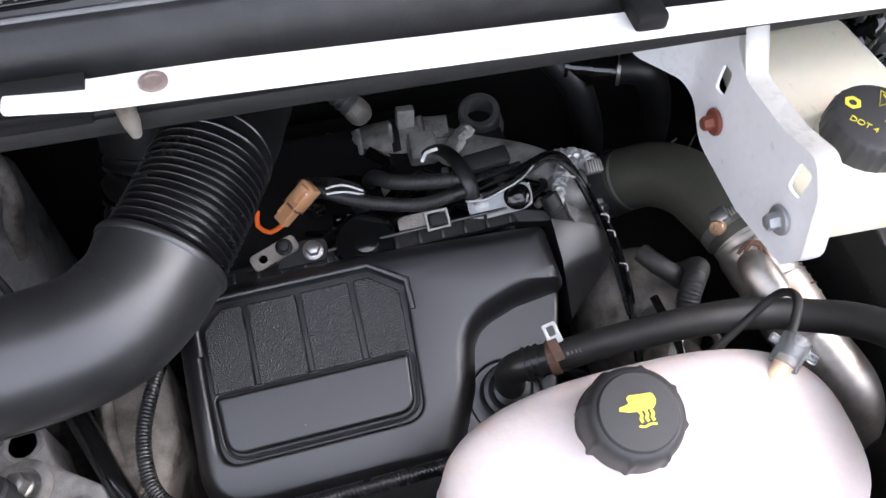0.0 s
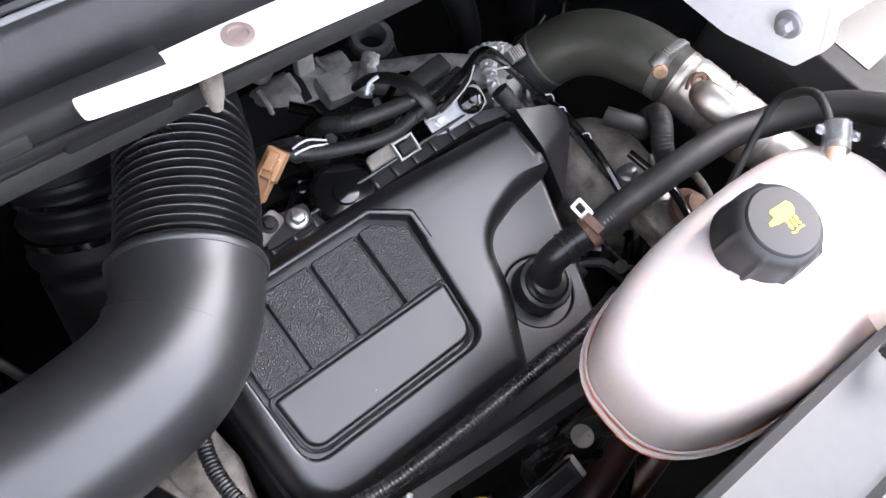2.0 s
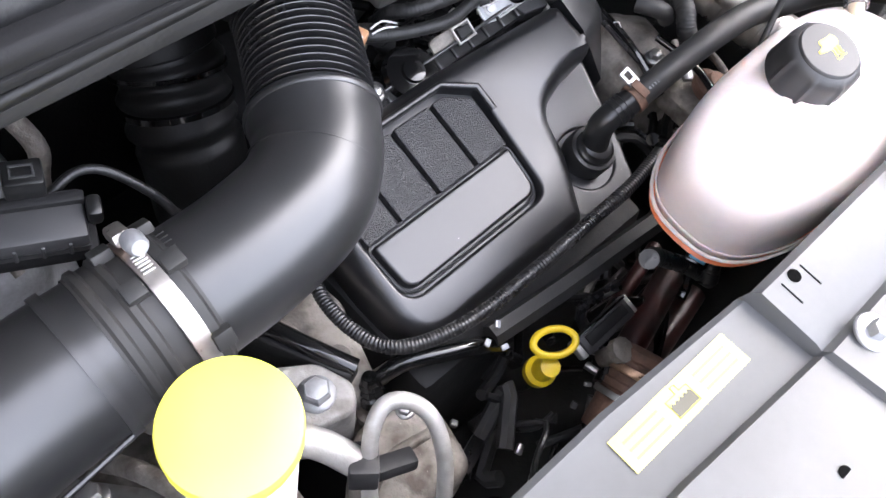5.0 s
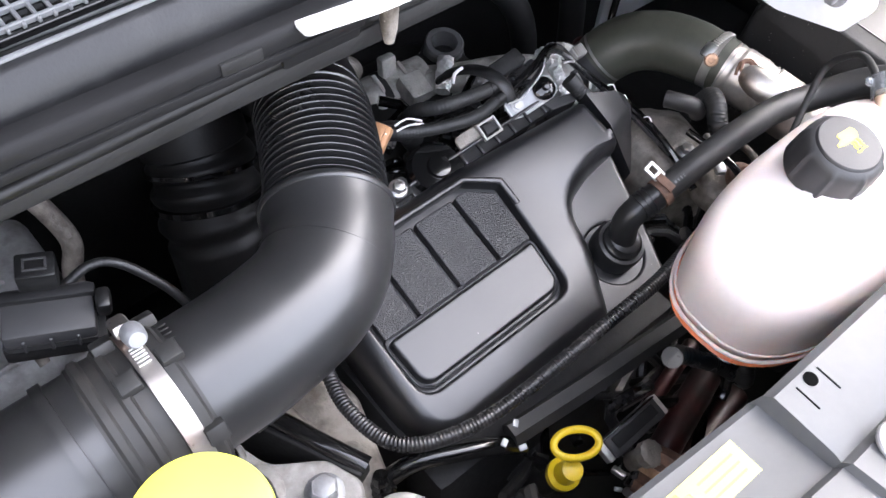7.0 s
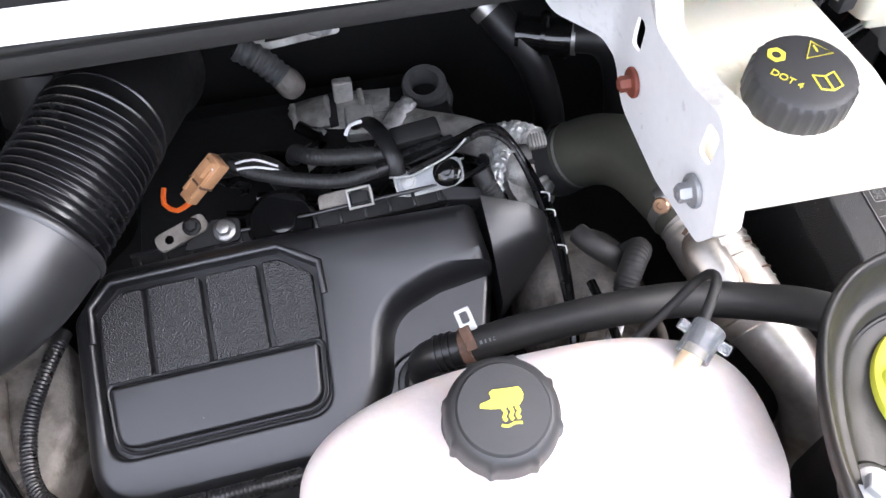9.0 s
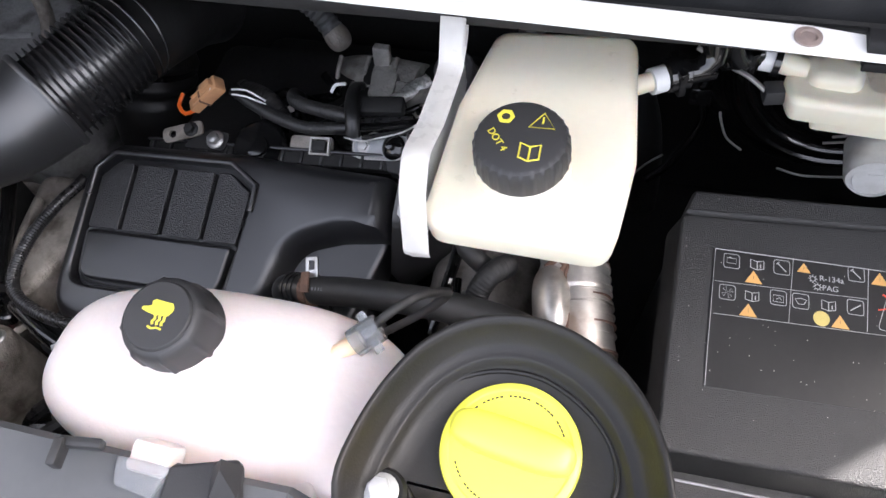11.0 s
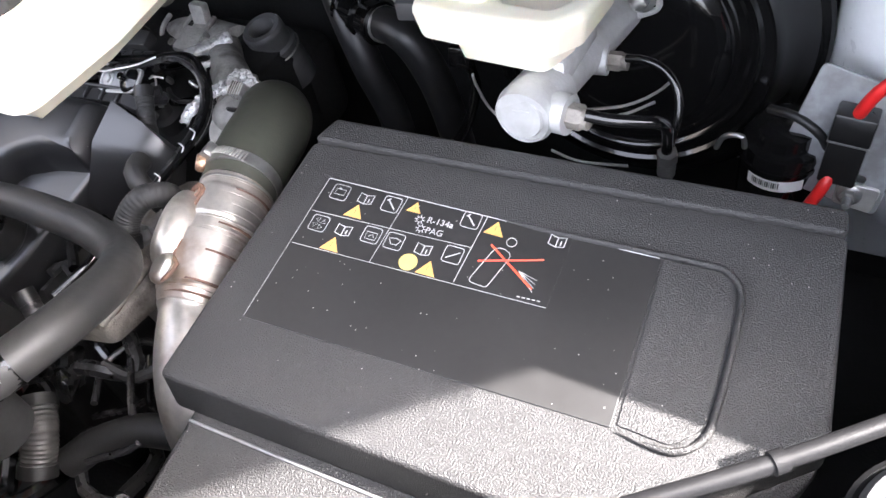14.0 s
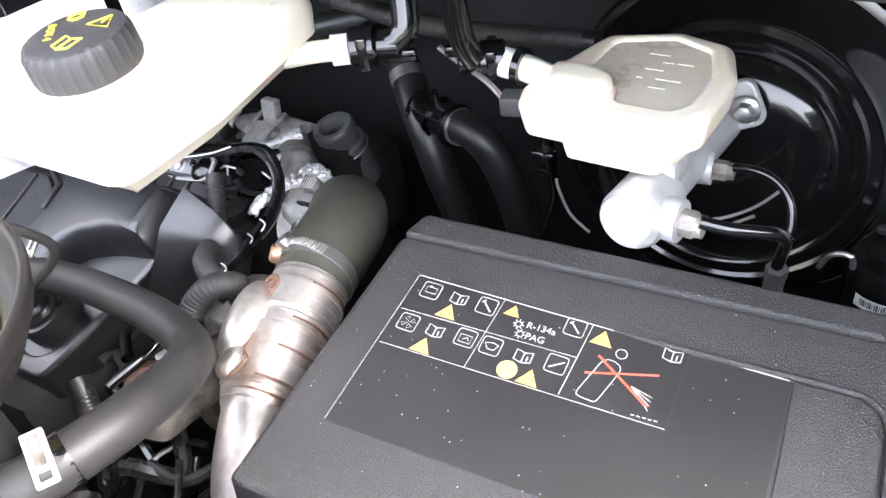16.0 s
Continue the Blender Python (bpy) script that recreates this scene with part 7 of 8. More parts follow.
# ---- headlamp corner with the release cable ----
def lamp_corner():
    p = thing("headlamp_housing", "grey plastic headlamp housing with a round bulb cap", "headlamp", at((0.9, 0.245, 0.945), (-0.12, -0.05, 1)))
    part("housing", plate(rounded([(-0.09, -0.2, 0.02), (0.2, -0.2, 0.02), (0.2, 0.2, 0.03), (0.09, 0.13, 0.02), (-0.03, 0.02, 0.01), (-0.075, -0.012, 0.008)], 5), -0.25, 0.0, 0.006), M["cross"], p)
    cap = part("bulb_cap", lathe([(0.036, -0.004), (0.036, 0.008), (0.033, 0.012), (0.028, 0.011), (0.027, 0.006), (0.012, 0.006), (0.011, 0.01), (0.004, 0.012), (0, 0.012)], 44), M["lamp_cap"], p, "round pale bulb cap", Matrix.Translation((0.002, 0.002, 0.0)))
    part("rim", lathe([(0.041, -0.004), (0.041, 0.003), (0.0385, 0.005), (0.037, 0.001)], 44), M["trim"], cap)
    part("tab", sweep([(0.014 * math.cos(a), 0.014 * math.sin(a), 0.0075) for a in (0.3 + 0.2 * k for k in range(12))], 0.0015, 6), M["lamp_cap"], cap)
    c = thing("release_cable", "black bonnet release cable with a pale joint", "cable")
    part("cable", sweep([(0.66, 0.11, 0.97), (0.72, 0.15, 0.978), (0.765, 0.19, 0.98), (0.83, 0.242, 0.98), (0.9, 0.303, 0.98), (0.97, 0.36, 0.975), (1.05, 0.42, 0.96)], 0.0041, 12), M["trim"], c)
    part("joint", sweep([(0.8295, 0.2415, 0.98), (0.834, 0.2455, 0.98)], 0.0052, 14), M["trim"], c, "joint")
    part("clip", box(0.02, 0.006, 0.004, 0.001), M["trim"], c, m=at((0.888, 0.303, 0.984), (0, 0, 1), (0.75, 0.65, 0)))
    b = thing("corner_bracket", "dark folded bracket at the battery corner", "bracket", at((0.77, 0.178, 0.955), (0.05, 0.1, 1), (0.8, 0.5, 0)))
    part("tray", plate(rounded([(-0.05, -0.018, 0.004), (0.04, -0.014, 0.004), (0.035, 0.012, 0.006), (-0.05, 0.012, 0.004)], 3), -0.05, 0.0, 0.002), M["trim"], b)


lamp_corner()


# ---- engine mount, pipes and caps at the other front corner ----
def mount():
    m = thing("engine_mount", "rough cast aluminium engine mount with zinc bolts", "engine mount")
    arm = rounded([(-0.275, 0.37, 0.015), (-0.215, 0.365, 0.015), (-0.2, 0.318, 0.03), (-0.162, 0.293, 0.02), (-0.15, 0.262, 0.015), (-0.162, 0.24, 0.015), (-0.2, 0.25, 0.02), (-0.255, 0.29, 0.02), (-0.285, 0.33, 0.02)], 5)
    part("arm", plate(arm, 0.77, 0.842, 0.006, seg=3), M["mount"], m)
    for hx, hy, hr in ((-0.248, 0.352, 0.0075), (-0.224, 0.34, 0.0125)):
        part("rim", lathe([(hr + 0.004, -0.001), (hr + 0.003, 0.0012), (hr, 0.0014), (hr - 0.001, 0.0008)], 24), M["mount"], m, m=at((hx, hy, 0.842)))
        # flat black disc inside the rim paints the depth of the hole
        part("shade_disc", lathe([(hr, 0.0003), (hr, 0.0008), (0, 0.0008)], 24), M["recess_shade"], m, "black disc standing for a shaded hole in the casting", at((hx, hy, 0.842)))
    part("boss", lathe([(0.024, 0), (0.024, 0.006), (0.02, 0.009), (0.016, 0.009), (0.014, 0.004), (0, 0.004)], 28), M["mount"], m, m=at((-0.222, 0.302, 0.838)))
    bolt(m, (-0.179, 0.271, 0.841), (0, 0, 1), 0.0115, M["zinc"], 1.35, 0.012, label="large zinc bolt")
    bolt(m, (-0.222, 0.302, 0.845), (0, 0, 1), 0.009, M["steel"], 1.2, 0.012, label="brassy bolt")
    part("diamond", sweep([(-0.2, 0.278, 0.842), (-0.195, 0.283, 0.842), (-0.19, 0.278, 0.842), (-0.195, 0.273, 0.842)], 0.0008, 6, smooth=False, closed=True), M["mount"], m, "cast outline mark")
    f = thing("front_housing", "sandy cast engine front housing", "engine casting")
    part("panel", plate(rounded([(-0.19, 0.42, 0.02), (-0.115, 0.42, 0.02), (-0.105, 0.33, 0.02), (-0.128, 0.255, 0.02), (-0.16, 0.25, 0.02), (-0.165, 0.32, 0.03)], 5), 0.6, 0.822, 0.01), M["alu"], f)
    part("rib", sweep([(-0.165, 0.38, 0.826), (-0.158, 0.33, 0.826), (-0.146, 0.285, 0.824)], 0.006, 10), M["alu"], f)
    part("cover_rail", sweep([(-0.205, 0.4, 0.842), (-0.178, 0.352, 0.842), (-0.155, 0.3, 0.84), (-0.14, 0.27, 0.835)], 0.008, 12), M["gloss_black"], f, "black timing cover edge")
    part("cover_wall", plate(rounded([(-0.214, 0.4), (-0.2, 0.4), (-0.138, 0.27), (-0.15, 0.265)]), 0.7, 0.838, 0.003), M["black"], f)
    bolt(f, (-0.142, 0.29, 0.825), (0, 0, 1), 0.007, M["alu"], 1.5)
    g = thing("alternator_casting", "pale cast housing below the hoses", "engine casting")
    part("body", plate(rounded([(-0.17, 0.235, 0.02), (-0.125, 0.24, 0.02), (-0.105, 0.2, 0.02), (-0.115, 0.15, 0.02), (-0.2, 0.16, 0.02), (-0.21, 0.2, 0.02)], 5), 0.6, 0.818, 0.012), M["alu"], g)
    bolt(g, (-0.128, 0.222, 0.817), (0, 0, 1), 0.006, M["steel"], 1.4)
    part("rib", sweep([(-0.2, 0.185, 0.816), (-0.165, 0.2, 0.819), (-0.125, 0.195, 0.816)], 0.005, 12), M["alu"], g, "cast stiffening rib")
    u = thing("refrigerant_pipe", "bent dull aluminium refrigerant pipe", "pipe")
    part("pipe", sweep([(-0.205, 0.175, 0.84), (-0.192, 0.195, 0.868), (-0.175, 0.212, 0.892), (-0.158, 0.217, 0.9), (-0.144, 0.206, 0.9), (-0.139, 0.188, 0.892), (-0.146, 0.165, 0.872), (-0.16, 0.145, 0.84)], 0.0062, 20, step=0.003), M["pipe_alu"], u)
    part("block", box(0.022, 0.03, 0.02, 0.003), M["cap"], u, "black pipe clamp", at((-0.196, 0.197, 0.862), (0.3, 0.3, 1), (1, -0.8, 0)))
    part("block_arm", box(0.034, 0.016, 0.012, 0.003), M["cap"], u, m=at((-0.176, 0.186, 0.858), (0.3, 0.3, 1), (1, -0.3, 0)))
    part("stub", sweep([(-0.262, 0.275, 0.87), (-0.235, 0.258, 0.888), (-0.21, 0.23, 0.885), (-0.195, 0.205, 0.87)], 0.0115, 20), M["pipe_alu"], u, "thick pipe stub")
    v = thing("service_valve", "black capped refrigerant service valve", "valve", at((-0.219, 0.279, 0.855), (-0.25, 0.2, 1)))
    part("cap", lathe([(0.011, 0), (0.011, 0.02), (0.0135, 0.021), (0.0135, 0.032), (0.011, 0.034), (0.004, 0.034), (0.003, 0.031), (0, 0.031)], 22, scallop=lambda a, r, z: 1 + (0.05 * max(0, math.cos(11 * a)) if z > 0.02 and r > 0.01 else 0)), M["cap"], v)
    y = thing("washer_cap", "bright yellow cap on a white filler bottle", "filler cap", at((-0.266, 0.2225, 1.04), (0.0, -0.08, 1)) @ Matrix.Scale(0.84, 4))
    part("lid", lathe([(0.042, 0), (0.0425, 0.003), (0.0425, 0.02), (0.0415, 0.0235), (0.0385, 0.0248), (0.02, 0.0255), (0, 0.0257)], 72, scallop=lambda a, r, z: 1 + (0.008 * max(0, math.cos(30 * a)) if 0.002 < z < 0.018 else 0)), M["yellow"], y)
    part("bottle_neck", lathe([(0.04, -0.24), (0.04, -0.03), (0.036, -0.02), (0.036, 0.0)], 32), M["paper"], y, "white bottle neck")
    for pts, r in (([(-0.3, 0.39, 0.8), (-0.28, 0.34, 0.83), (-0.262, 0.3, 0.85), (-0.25, 0.25, 0.86), (-0.25, 0.2, 0.85)], 0.0135), ([(-0.335, 0.36, 0.79), (-0.31, 0.31, 0.83), (-0.29, 0.25, 0.85), (-0.285, 0.2, 0.84)], 0.008)):
        solo("metal_pipe", sweep(pts, r, 18), M["alu"], "grey metal pipe passing under the intake duct", "pipe", group="metal pipes")
    t = thing("pipe_tag", "white paper tag with dark bars on a pipe", "tag", at((-0.266, 0.338, 0.868), (-0.2, 0.05, 1), (0.35, -0.9, 0.2)))
    part("paper", box(0.03, 0.015, 0.0012, 0.0003), M["paper"], t)
    for k in range(4):
        part("bar", box(0.004, 0.007, 0.0005, 0), M["label"], t, m=Matrix.Translation((-0.009 + 0.0058 * k, 0.002, 0.001)))
    hb = thing("side_bracket", "dark slotted steel bracket with a bolt", "bracket", at((-0.335, 0.3, 0.82), (0.1, 0.3, 1), (0.6, -0.8, 0)))
    part("bar", box(0.12, 0.03, 0.008, 0.002), M["steel"], hb)
    bolt(hb, (-0.02, 0, 0.008), (0, 0, 1), 0.009, M["steel"])


mount()


# ---- dipstick and the lower front of the engine ----
def dipstick():
    d = thing("dipstick", "yellow plastic dipstick ring in its black tube", "dipstick", at((0.003, 0.177, 0.798), (-0.1, -0.25, 1), (0.9, -0.5, 0)))
    part("ring", sweep([(0.0195 * math.cos(2 * math.pi * k / 32), 0.013 + 0.0115 * math.sin(2 * math.pi * k / 32), 0.026) for k in range(32)], 0.0034, 12, smooth=False, closed=True), M["yellow_dip"], d)
    part("stem", lathe([(0.0125, -0.026), (0.0145, -0.022), (0.0145, -0.012), (0.0105, -0.009), (0.008, 0.006), (0.009, 0.014), (0, 0.015)], 28), M["yellow_dip"], d, m=at((-0.004, -0.006, 0)))
    part("tube", sweep([(-0.004, -0.006, -0.022), (-0.006, -0.004, -0.1), (0.0, 0.03, -0.2)], 0.011, 16), M["rubber"], d, "black guide tube")


dipstick()


def lower_front():
    solo("rail_pipe", sweep([(-0.03, 0.222, 0.822), (0.05, 0.214, 0.822), (0.12, 0.209, 0.822), (0.19, 0.204, 0.82)], 0.011, 6, step=0.03), M["rubber"], "flat black rail along the front of the engine", "rail")
    solo("sensor_lead", sweep([(-0.135, 0.258, 0.815), (-0.11, 0.25, 0.835), (-0.08, 0.235, 0.837), (-0.05, 0.222, 0.83), (-0.02, 0.215, 0.8)], 0.008, 14), M["gloss_black"], "glossy black sensor lead", "cable")
    s = thing("sensor_boot", "ribbed black sensor boot with a red base", "sensor", at((-0.138, 0.252, 0.815), (0.1, 0.35, 1)))
    part("boot", lathe([(0.011, -0.012), (0.0115, -0.002), (0.0095, 0.0), (0.0105, 0.003), (0.0085, 0.006), (0.0095, 0.009), (0.0075, 0.012), (0.008, 0.015), (0.006, 0.02), (0, 0.02)], 22), M["gloss_black"], s)
    part("base", box(0.016, 0.012, 0.01, 0.002), M["darkred"], s, "dark red base", at((0, -0.004, -0.02)))
    part("foot", lathe([(0.016, -0.03), (0.016, -0.022), (0.012, -0.018), (0, -0.018)], 22), M["alu"], s)
    for x, y, z, a in ((-0.045, 0.216, 0.84, 0.5), (-0.034, 0.205, 0.835, -0.3), (-0.028, 0.222, 0.843, 0.9)):
        k = solo("loom_clip", box(0.007, 0.005, 0.0025, 0.0008), M["zinc"], "small bright metal clip on the loom", "clip", at((x, y, z), (0.2 * a, -0.3, 1), (1, a, 0)), group="loom clips")
    bx = thing("connector_block", "long black connector block with bright ends", "connector", at((0.073, 0.17, 0.782), (-0.1, -0.3, 1), (1, 0.08, -0.18)))
    part("body", box(0.062, 0.02, 0.016, 0.002), M["cap"], bx)
    part("lid", box(0.05, 0.011, 0.003, 0.001), M["trim"], bx, m=Matrix.Translation((0, 0.001, 0.0155)))
    part("rim", box(0.062, 0.0015, 0.004, 0.0005), M["gloss_black"], bx, m=Matrix.Translation((0, 0.0095, 0.0145)))
    part("end", box(0.008, 0.02, 0.012, 0.002), M["alu_tube"], bx, "bright end", Matrix.Translation((0.033, 0, 0)))
    part("end", box(0.008, 0.02, 0.012, 0.002), M["alu_tube"], bx, "bright end", Matrix.Translation((-0.033, 0, 0)))
    for n, (a, b2, r) in enumerate((((0.06, 0.13, 0.73), (0.19, 0.165, 0.755), 0.015), ((0.09, 0.115, 0.69), (0.24, 0.14, 0.69), 0.014), ((0.1, 0.175, 0.72), (0.22, 0.2, 0.735), 0.008))):
        solo("red_pipe", sweep([a, Vector(a).lerp(Vector(b2), 0.5) + Vector((0, 0, 0.006)), b2], r, 18), M["darkred"], "dark red plastic pipe low in the bay", "pipe", group="red pipes")
    t = thing("thermostat_casting", "stained coppery cast fitting low in the bay", "casting", at((0.068, 0.118, 0.772), (0.75, 0.25, 0.45), (0, 1, 0)))
    part("body", lathe([(0.024, -0.06), (0.024, -0.02), (0.0265, -0.018), (0.0265, -0.012), (0.024, -0.01), (0.024, 0.01), (0.027, 0.012), (0.027, 0.02), (0.022, 0.024), (0.012, 0.026), (0, 0.026)], 32), M["rust"], t)
    part("ring", lathe([(0.0275, -0.003), (0.0285, -0.0015), (0.0285, 0.0035), (0.0275, 0.005)], 32), M["copper"], t, "bright clamp ring")
    part("ring", lathe([(0.0275, -0.028), (0.0282, -0.0265), (0.0282, -0.0235), (0.0275, -0.022)], 32), M["steel"], t, "bright clamp ring")
    kn = thing("drain_knob", "small grey ribbed knob beside the copper fitting", "knob", at((0.0615, 0.143, 0.79), (0.2, -0.3, 1)))
    part("knob", lathe([(0.009, -0.02), (0.009, 0.0), (0.0115, 0.002), (0.0115, 0.011), (0.009, 0.013), (0.004, 0.0135), (0, 0.0135)], 48, scallop=lambda a, r, z: 1 + (0.07 * max(0, math.cos(12 * a)) if r > 0.01 else 0)), M["alu"], kn)
    lo = thing("lower_loom", "tangled black leads and clips below the dipstick", "wiring")
    r2 = random.Random(11)
    for n in range(26):
        x, y = r2.uniform(-0.12, 0.22), r2.uniform(0.13, 0.22)
        z = r2.uniform(0.68, 0.76)
        pts = [(x, y, z)]
        for _ in range(3):
            pts.append((pts[-1][0] + r2.uniform(-0.05, 0.06), min(0.23, max(0.11, pts[-1][1] + r2.uniform(-0.03, 0.03))), min(0.77, max(0.66, pts[-1][2] + r2.uniform(-0.03, 0.03)))))
        part("lead", sweep(pts, r2.choice((0.003, 0.0045, 0.006, 0.008)), 8, step=0.01), M[r2.choice(("gloss_black", "conduit", "rubber", "conduit"))], lo)
    for n in range(14):
        p = (r2.uniform(-0.1, 0.12), r2.uniform(0.13, 0.21), r2.uniform(0.72, 0.78))
        part("clip", box(r2.uniform(0.006, 0.016), r2.uniform(0.004, 0.01), 0.006, 0.001), M[r2.choice(("cap", "gloss_black", "trim", "steel"))], lo, m=at(p, (r2.uniform(-0.5, 0.5), r2.uniform(-0.5, 0.5), 1), (r2.uniform(-1, 1), r2.uniform(-1, 1), 0)))
    bc = thing("blue_connector", "black connector with a pale blue lid under the coolant tank", "connector", at((0.155, 0.15, 0.862), (-0.5, -0.1, 1), (0.9, 0.2, 0.4)))
    part("case", box(0.026, 0.021, 0.014, 0.002), M["gloss_black"], bc, m=Matrix.Translation((0, 0, -0.014)))
    part("lid", box(0.02, 0.0155, 0.002, 0.0006), M["blue"], bc, "pale blue lid")
    # bits between the turbo pipes and the tank
    q = thing("vacuum_actuator", "dirty cast vacuum actuator with a black drum and rod", "actuator")
    part("plate", plate(rounded([(0.30, 0.24, 0.01), (0.35, 0.25, 0.012), (0.36, 0.3, 0.015), (0.33, 0.34, 0.01), (0.305, 0.3, 0.01)], 4), 0.81, 0.835, 0.005), M["alu"], q)
    part("rod", sweep([(0.315, 0.25, 0.86), (0.325, 0.29, 0.865), (0.32, 0.34, 0.87)], 0.004, 10), M["gloss_black"], q)
    part("drum", lathe([(0.02, 0), (0.022, 0.004), (0.022, 0.01), (0.014, 0.014), (0.012, 0.02), (0, 0.02)], 24), M["rust"], q, "rusty drum", at((0.335, 0.27, 0.84), (0.2, -0.3, 1)))
    part("lever", box(0.05, 0.012, 0.006, 0.002), M["steel"], q, m=at((0.335, 0.31, 0.85), (0, -0.2, 1), (0.6, 1, 0)))
    bolt(q, (0.345, 0.258, 0.838), (0, 0, 1), 0.0055, M["rust"])
    bolt(q, (0.325, 0.335, 0.84), (0, 0, 1), 0.007, M["steel"])
    part("hook", sweep([(0.352, 0.25, 0.84), (0.362, 0.27, 0.85), (0.365, 0.3, 0.855), (0.352, 0.31, 0.85)], 0.004, 10), M["alu"], q)
    solo("bent_hose", sweep([(0.318, 0.375, 0.89), (0.325, 0.36, 0.892), (0.338, 0.352, 0.885), (0.35, 0.352, 0.87)], 0.009, 14), M["rubber"], "short bent dark hose beside the loom", "hose")
    a = thing("turbo_casting", "stained cast turbo housing under the hoses", "casting")
    part("body", blob(0.06, 0.07, 0.07, 2.4, 28, 18, lambda v: v * (1 + 0.08 * noise.noise(v * 40))), M["alu"], a, m=Matrix.Translation((0.335, 0.37, 0.77)))
    b3 = thing("lower_wiring", "dark tangled leads below the filler tray", "wiring")
    for n in range(18):
        x, y = r2.uniform(0.25, 0.42), r2.uniform(0.12, 0.3)
        z = r2.uniform(0.72, 0.82)
        pts = [(x, y, z)]
        for _ in range(3):
            pts.append((pts[-1][0] + r2.uniform(-0.04, 0.04), pts[-1][1] + r2.uniform(-0.04, 0.04), min(0.84, pts[-1][2] + r2.uniform(-0.03, 0.03))))
        part("lead", sweep(pts, r2.choice((0.003, 0.005, 0.007)), 8, step=0.01), M[r2.choice(("gloss_black", "conduit", "rubber"))], b3)
    solo("lower_hose", sweep([(0.36, 0.16, 0.78), (0.38, 0.18, 0.79), (0.41, 0.2, 0.795), (0.44, 0.21, 0.79)], 0.013, 16), M["heater"], "black hose passing under the exhaust", "hose")


lower_front()


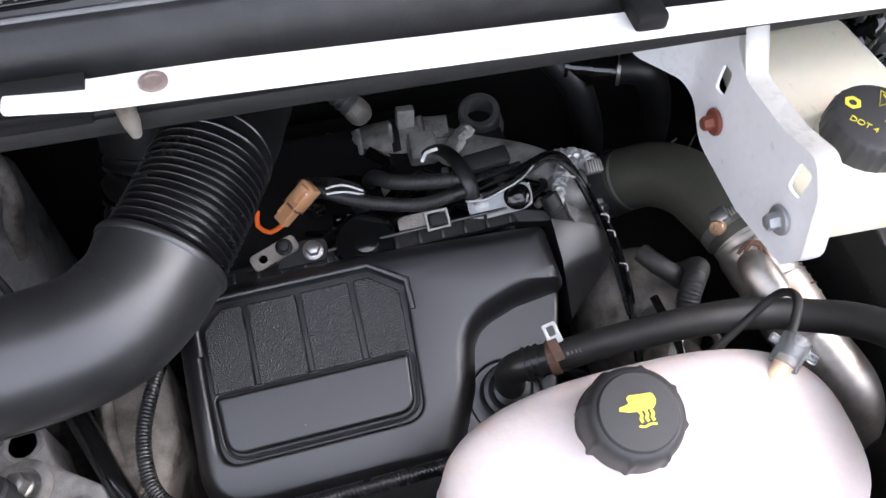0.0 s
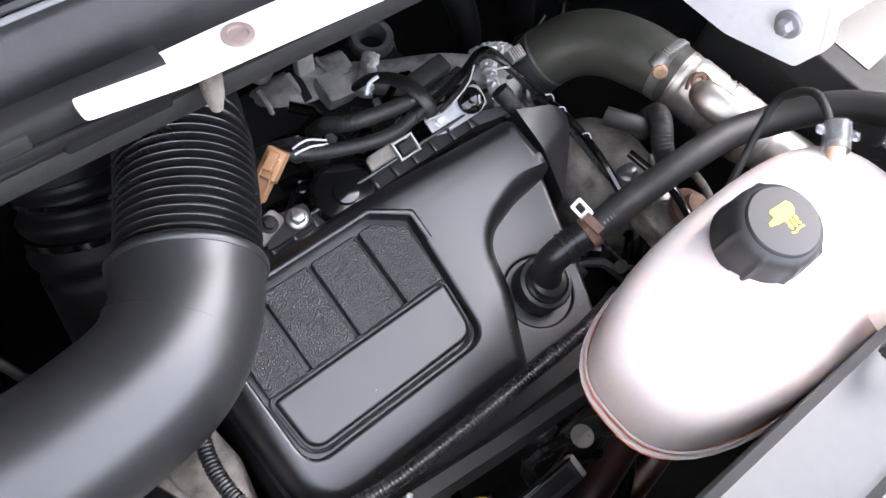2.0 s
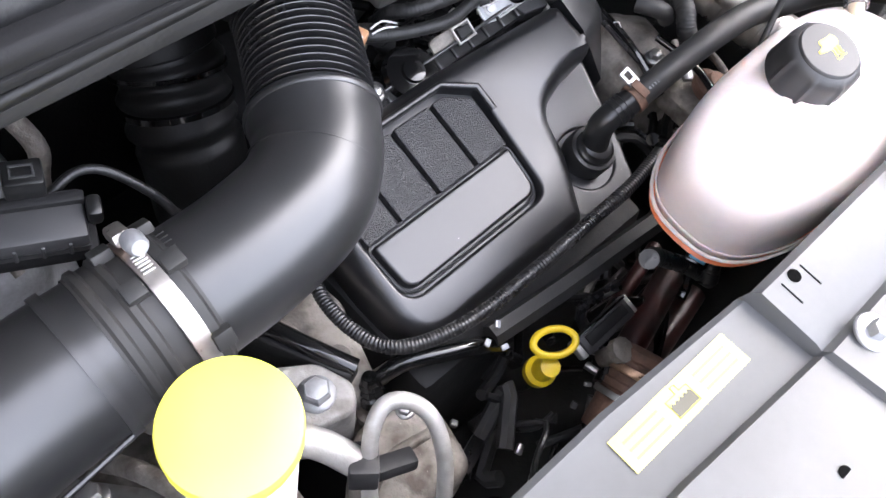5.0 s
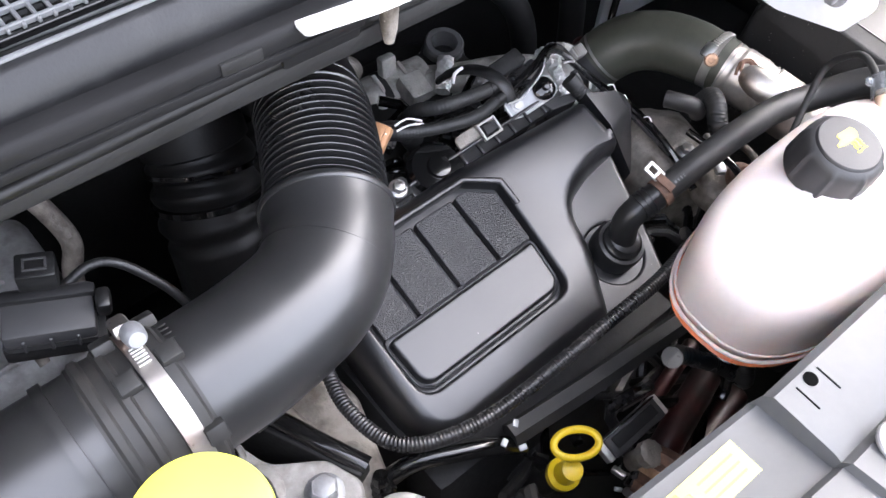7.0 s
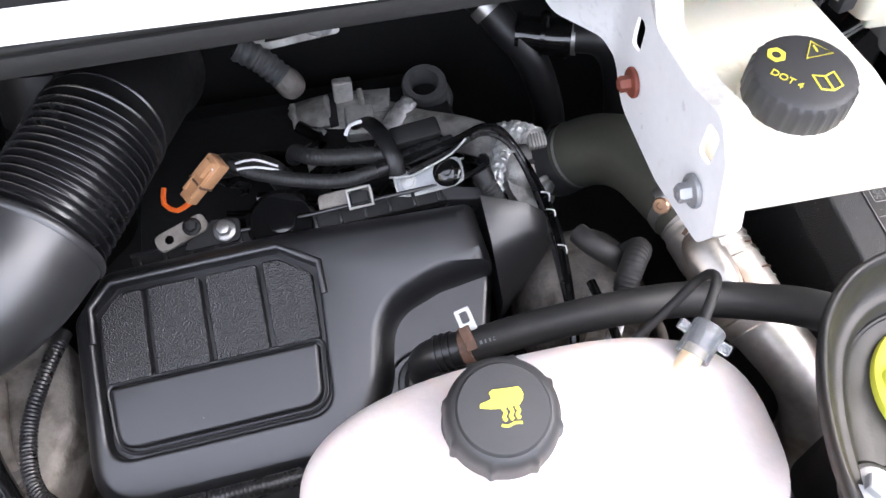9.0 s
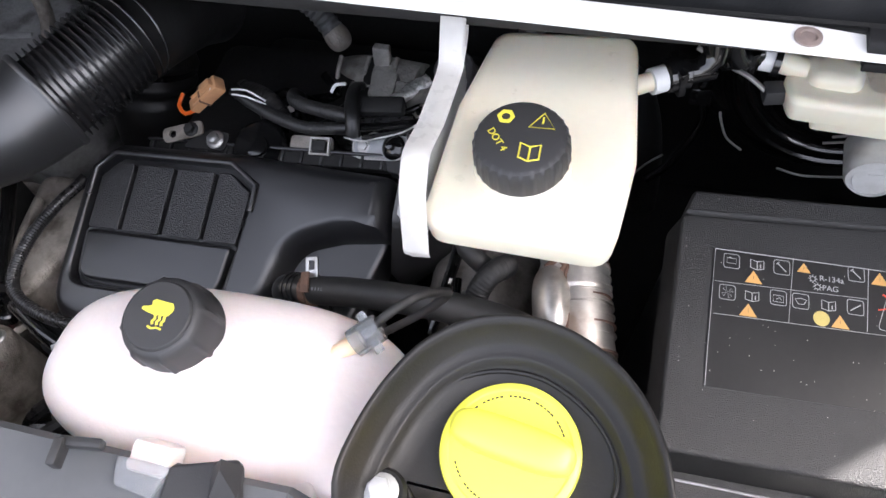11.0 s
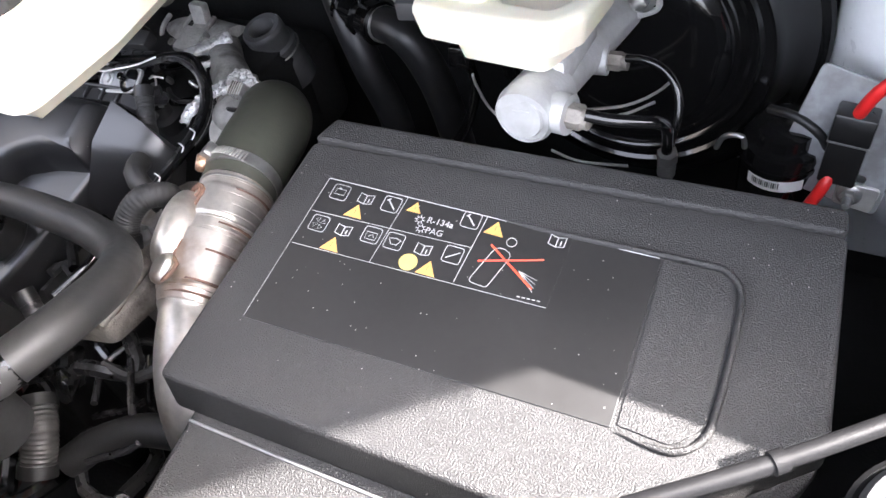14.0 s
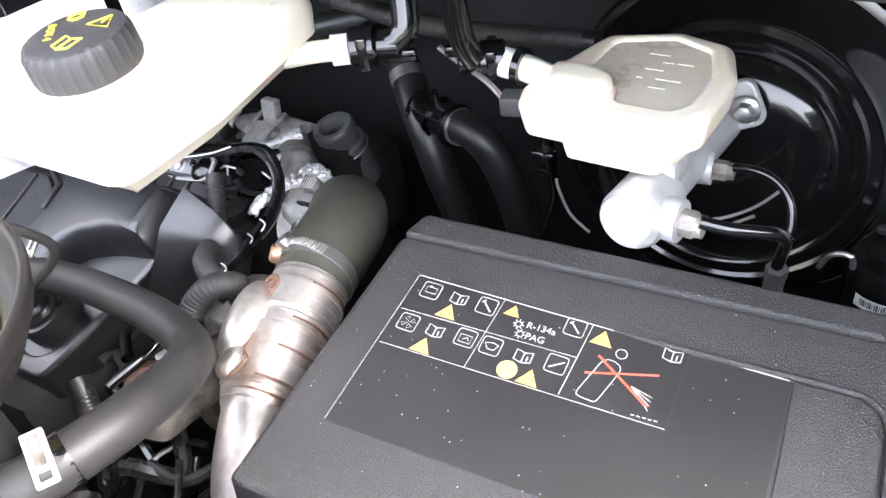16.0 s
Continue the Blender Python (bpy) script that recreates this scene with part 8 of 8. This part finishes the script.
# ---- far corner behind the intake duct ----
def far_corner():
    t = thing("wing_panel", "weathered grey inner wing panel", "inner wing", kind="structure")
    part("panel", plate(rounded([(-0.45, 0.5, 0.03), (-0.28, 0.5, 0.03), (-0.245, 0.56, 0.03), (-0.25, 0.67, 0.02), (-0.45, 0.74, 0.02)], 5), 0.6, 0.845, 0.015), M["weathered"], t)
    part("weld_lip", sweep([(-0.44, 0.52, 0.846), (-0.36, 0.512, 0.848), (-0.29, 0.515, 0.846)], 0.003, 8), M["weathered"], t, "folded edge")
    part("crease", sweep([(-0.37, 0.6, 0.847), (-0.33, 0.592, 0.848), (-0.29, 0.6, 0.846)], 0.0035, 8), M["weathered"], t, "pressed crease")
    p = thing("hydraulic_pipe", "grey metal pipe bending down behind the duct", "pipe")
    part("pipe", sweep([(-0.27, 0.635, 0.95), (-0.243, 0.603, 0.93), (-0.231, 0.587, 0.9), (-0.2285, 0.571, 0.88), (-0.238, 0.567, 0.855), (-0.25, 0.56, 0.81)], 0.0088, 18), M["alu"], p)
    part("thin_pipe", sweep([(-0.283, 0.62, 0.955), (-0.291, 0.599, 0.93), (-0.299, 0.578, 0.91), (-0.3, 0.555, 0.89), (-0.298, 0.527, 0.87), (-0.295, 0.5, 0.845)], 0.0048, 14), M["alu"], p)
    f = thing("sensor_module", "black sensor module with a plug and cable", "sensor module", at((-0.274, 0.425, 0.982), (0.1, -0.2, 1), (1, -0.42, 0)) @ Matrix.Scale(0.78, 4))
    part("case", box(0.07, 0.045, 0.03, 0.004), M["cap"], f)
    part("foot", box(0.08, 0.036, 0.02, 0.004), M["trim"], f, m=Matrix.Translation((0.002, -0.004, -0.019)))
    part("seam", box(0.0715, 0.0465, 0.0012, 0.0004), M["trim"], f, m=Matrix.Translation((0, 0, 0.012)))
    for k in range(3):
        part("rib", box(0.003, 0.046, 0.018, 0.001), M["cap"], f, m=Matrix.Translation((-0.02 + 0.02 * k, -0.0015, 0.004)))
    part("rim", box(0.073, 0.01, 0.01, 0.002), M["trim"], f, m=Matrix.Translation((0, 0.012, 0.026)))
    part("plug", box(0.03, 0.024, 0.03, 0.003), M["holder"], f, m=Matrix.Translation((-0.004, 0.026, 0.028)))
    part("plug_clip", plate(rounded([(-0.009, -0.006), (0.009, -0.006), (0.009, 0.006), (-0.009, 0.006)]), 0, 0.001, 0.0002, [rounded([(-0.007, -0.004), (0.007, -0.004), (0.007, 0.004), (-0.007, 0.004)])]), M["cap"], f, "black clip", Matrix.Translation((-0.004, 0.026, 0.0585)))
    part("lug", box(0.012, 0.02, 0.02, 0.004), M["holder"], f, m=Matrix.Translation((0.042, 0.0, 0.02)))
    d = thing("second_bellows", "black ribbed rubber boot deep behind the duct", "bellows", Matrix.Translation((-0.005, -0.031, 0.0)))
    part("boot", sweep([(-0.085, 0.65, 0.94), (-0.09, 0.62, 0.885), (-0.1, 0.595, 0.845), (-0.105, 0.575, 0.8), (-0.11, 0.565, 0.74)], lambda s, w: 0.052 - 0.006 * (0.5 + 0.5 * math.cos(2 * math.pi * s / 0.026)) if 0.05 < s < 0.14 else 0.05, 28, step=0.003), M["boot"], d)
    part("clamp_ring", sweep([(-0.097, 0.602, 0.858), (-0.098, 0.5995, 0.853)], 0.0525, 32, step=0.002), M["gloss_black"], d, "glossy clamp ring")
    part("clamp_ring", sweep([(-0.0905, 0.618, 0.882), (-0.0915, 0.616, 0.8785)], 0.0525, 32, step=0.002), M["gloss_black"], d, "glossy clamp ring")
    b = thing("air_filter_box", "black plastic air filter box", "air filter")
    part("case", box(0.2, 0.22, 0.25, 0.02), M["duct"], b, m=Matrix.Translation((-0.62, 0.3, 0.72)))
    s = thing("gearbox", "dirty cast gearbox housing", "gearbox")
    part("case", box(0.3, 0.3, 0.3, 0.05), M["alu"], s, m=Matrix.Translation((-0.37, 0.32, 0.45)))


far_corner()
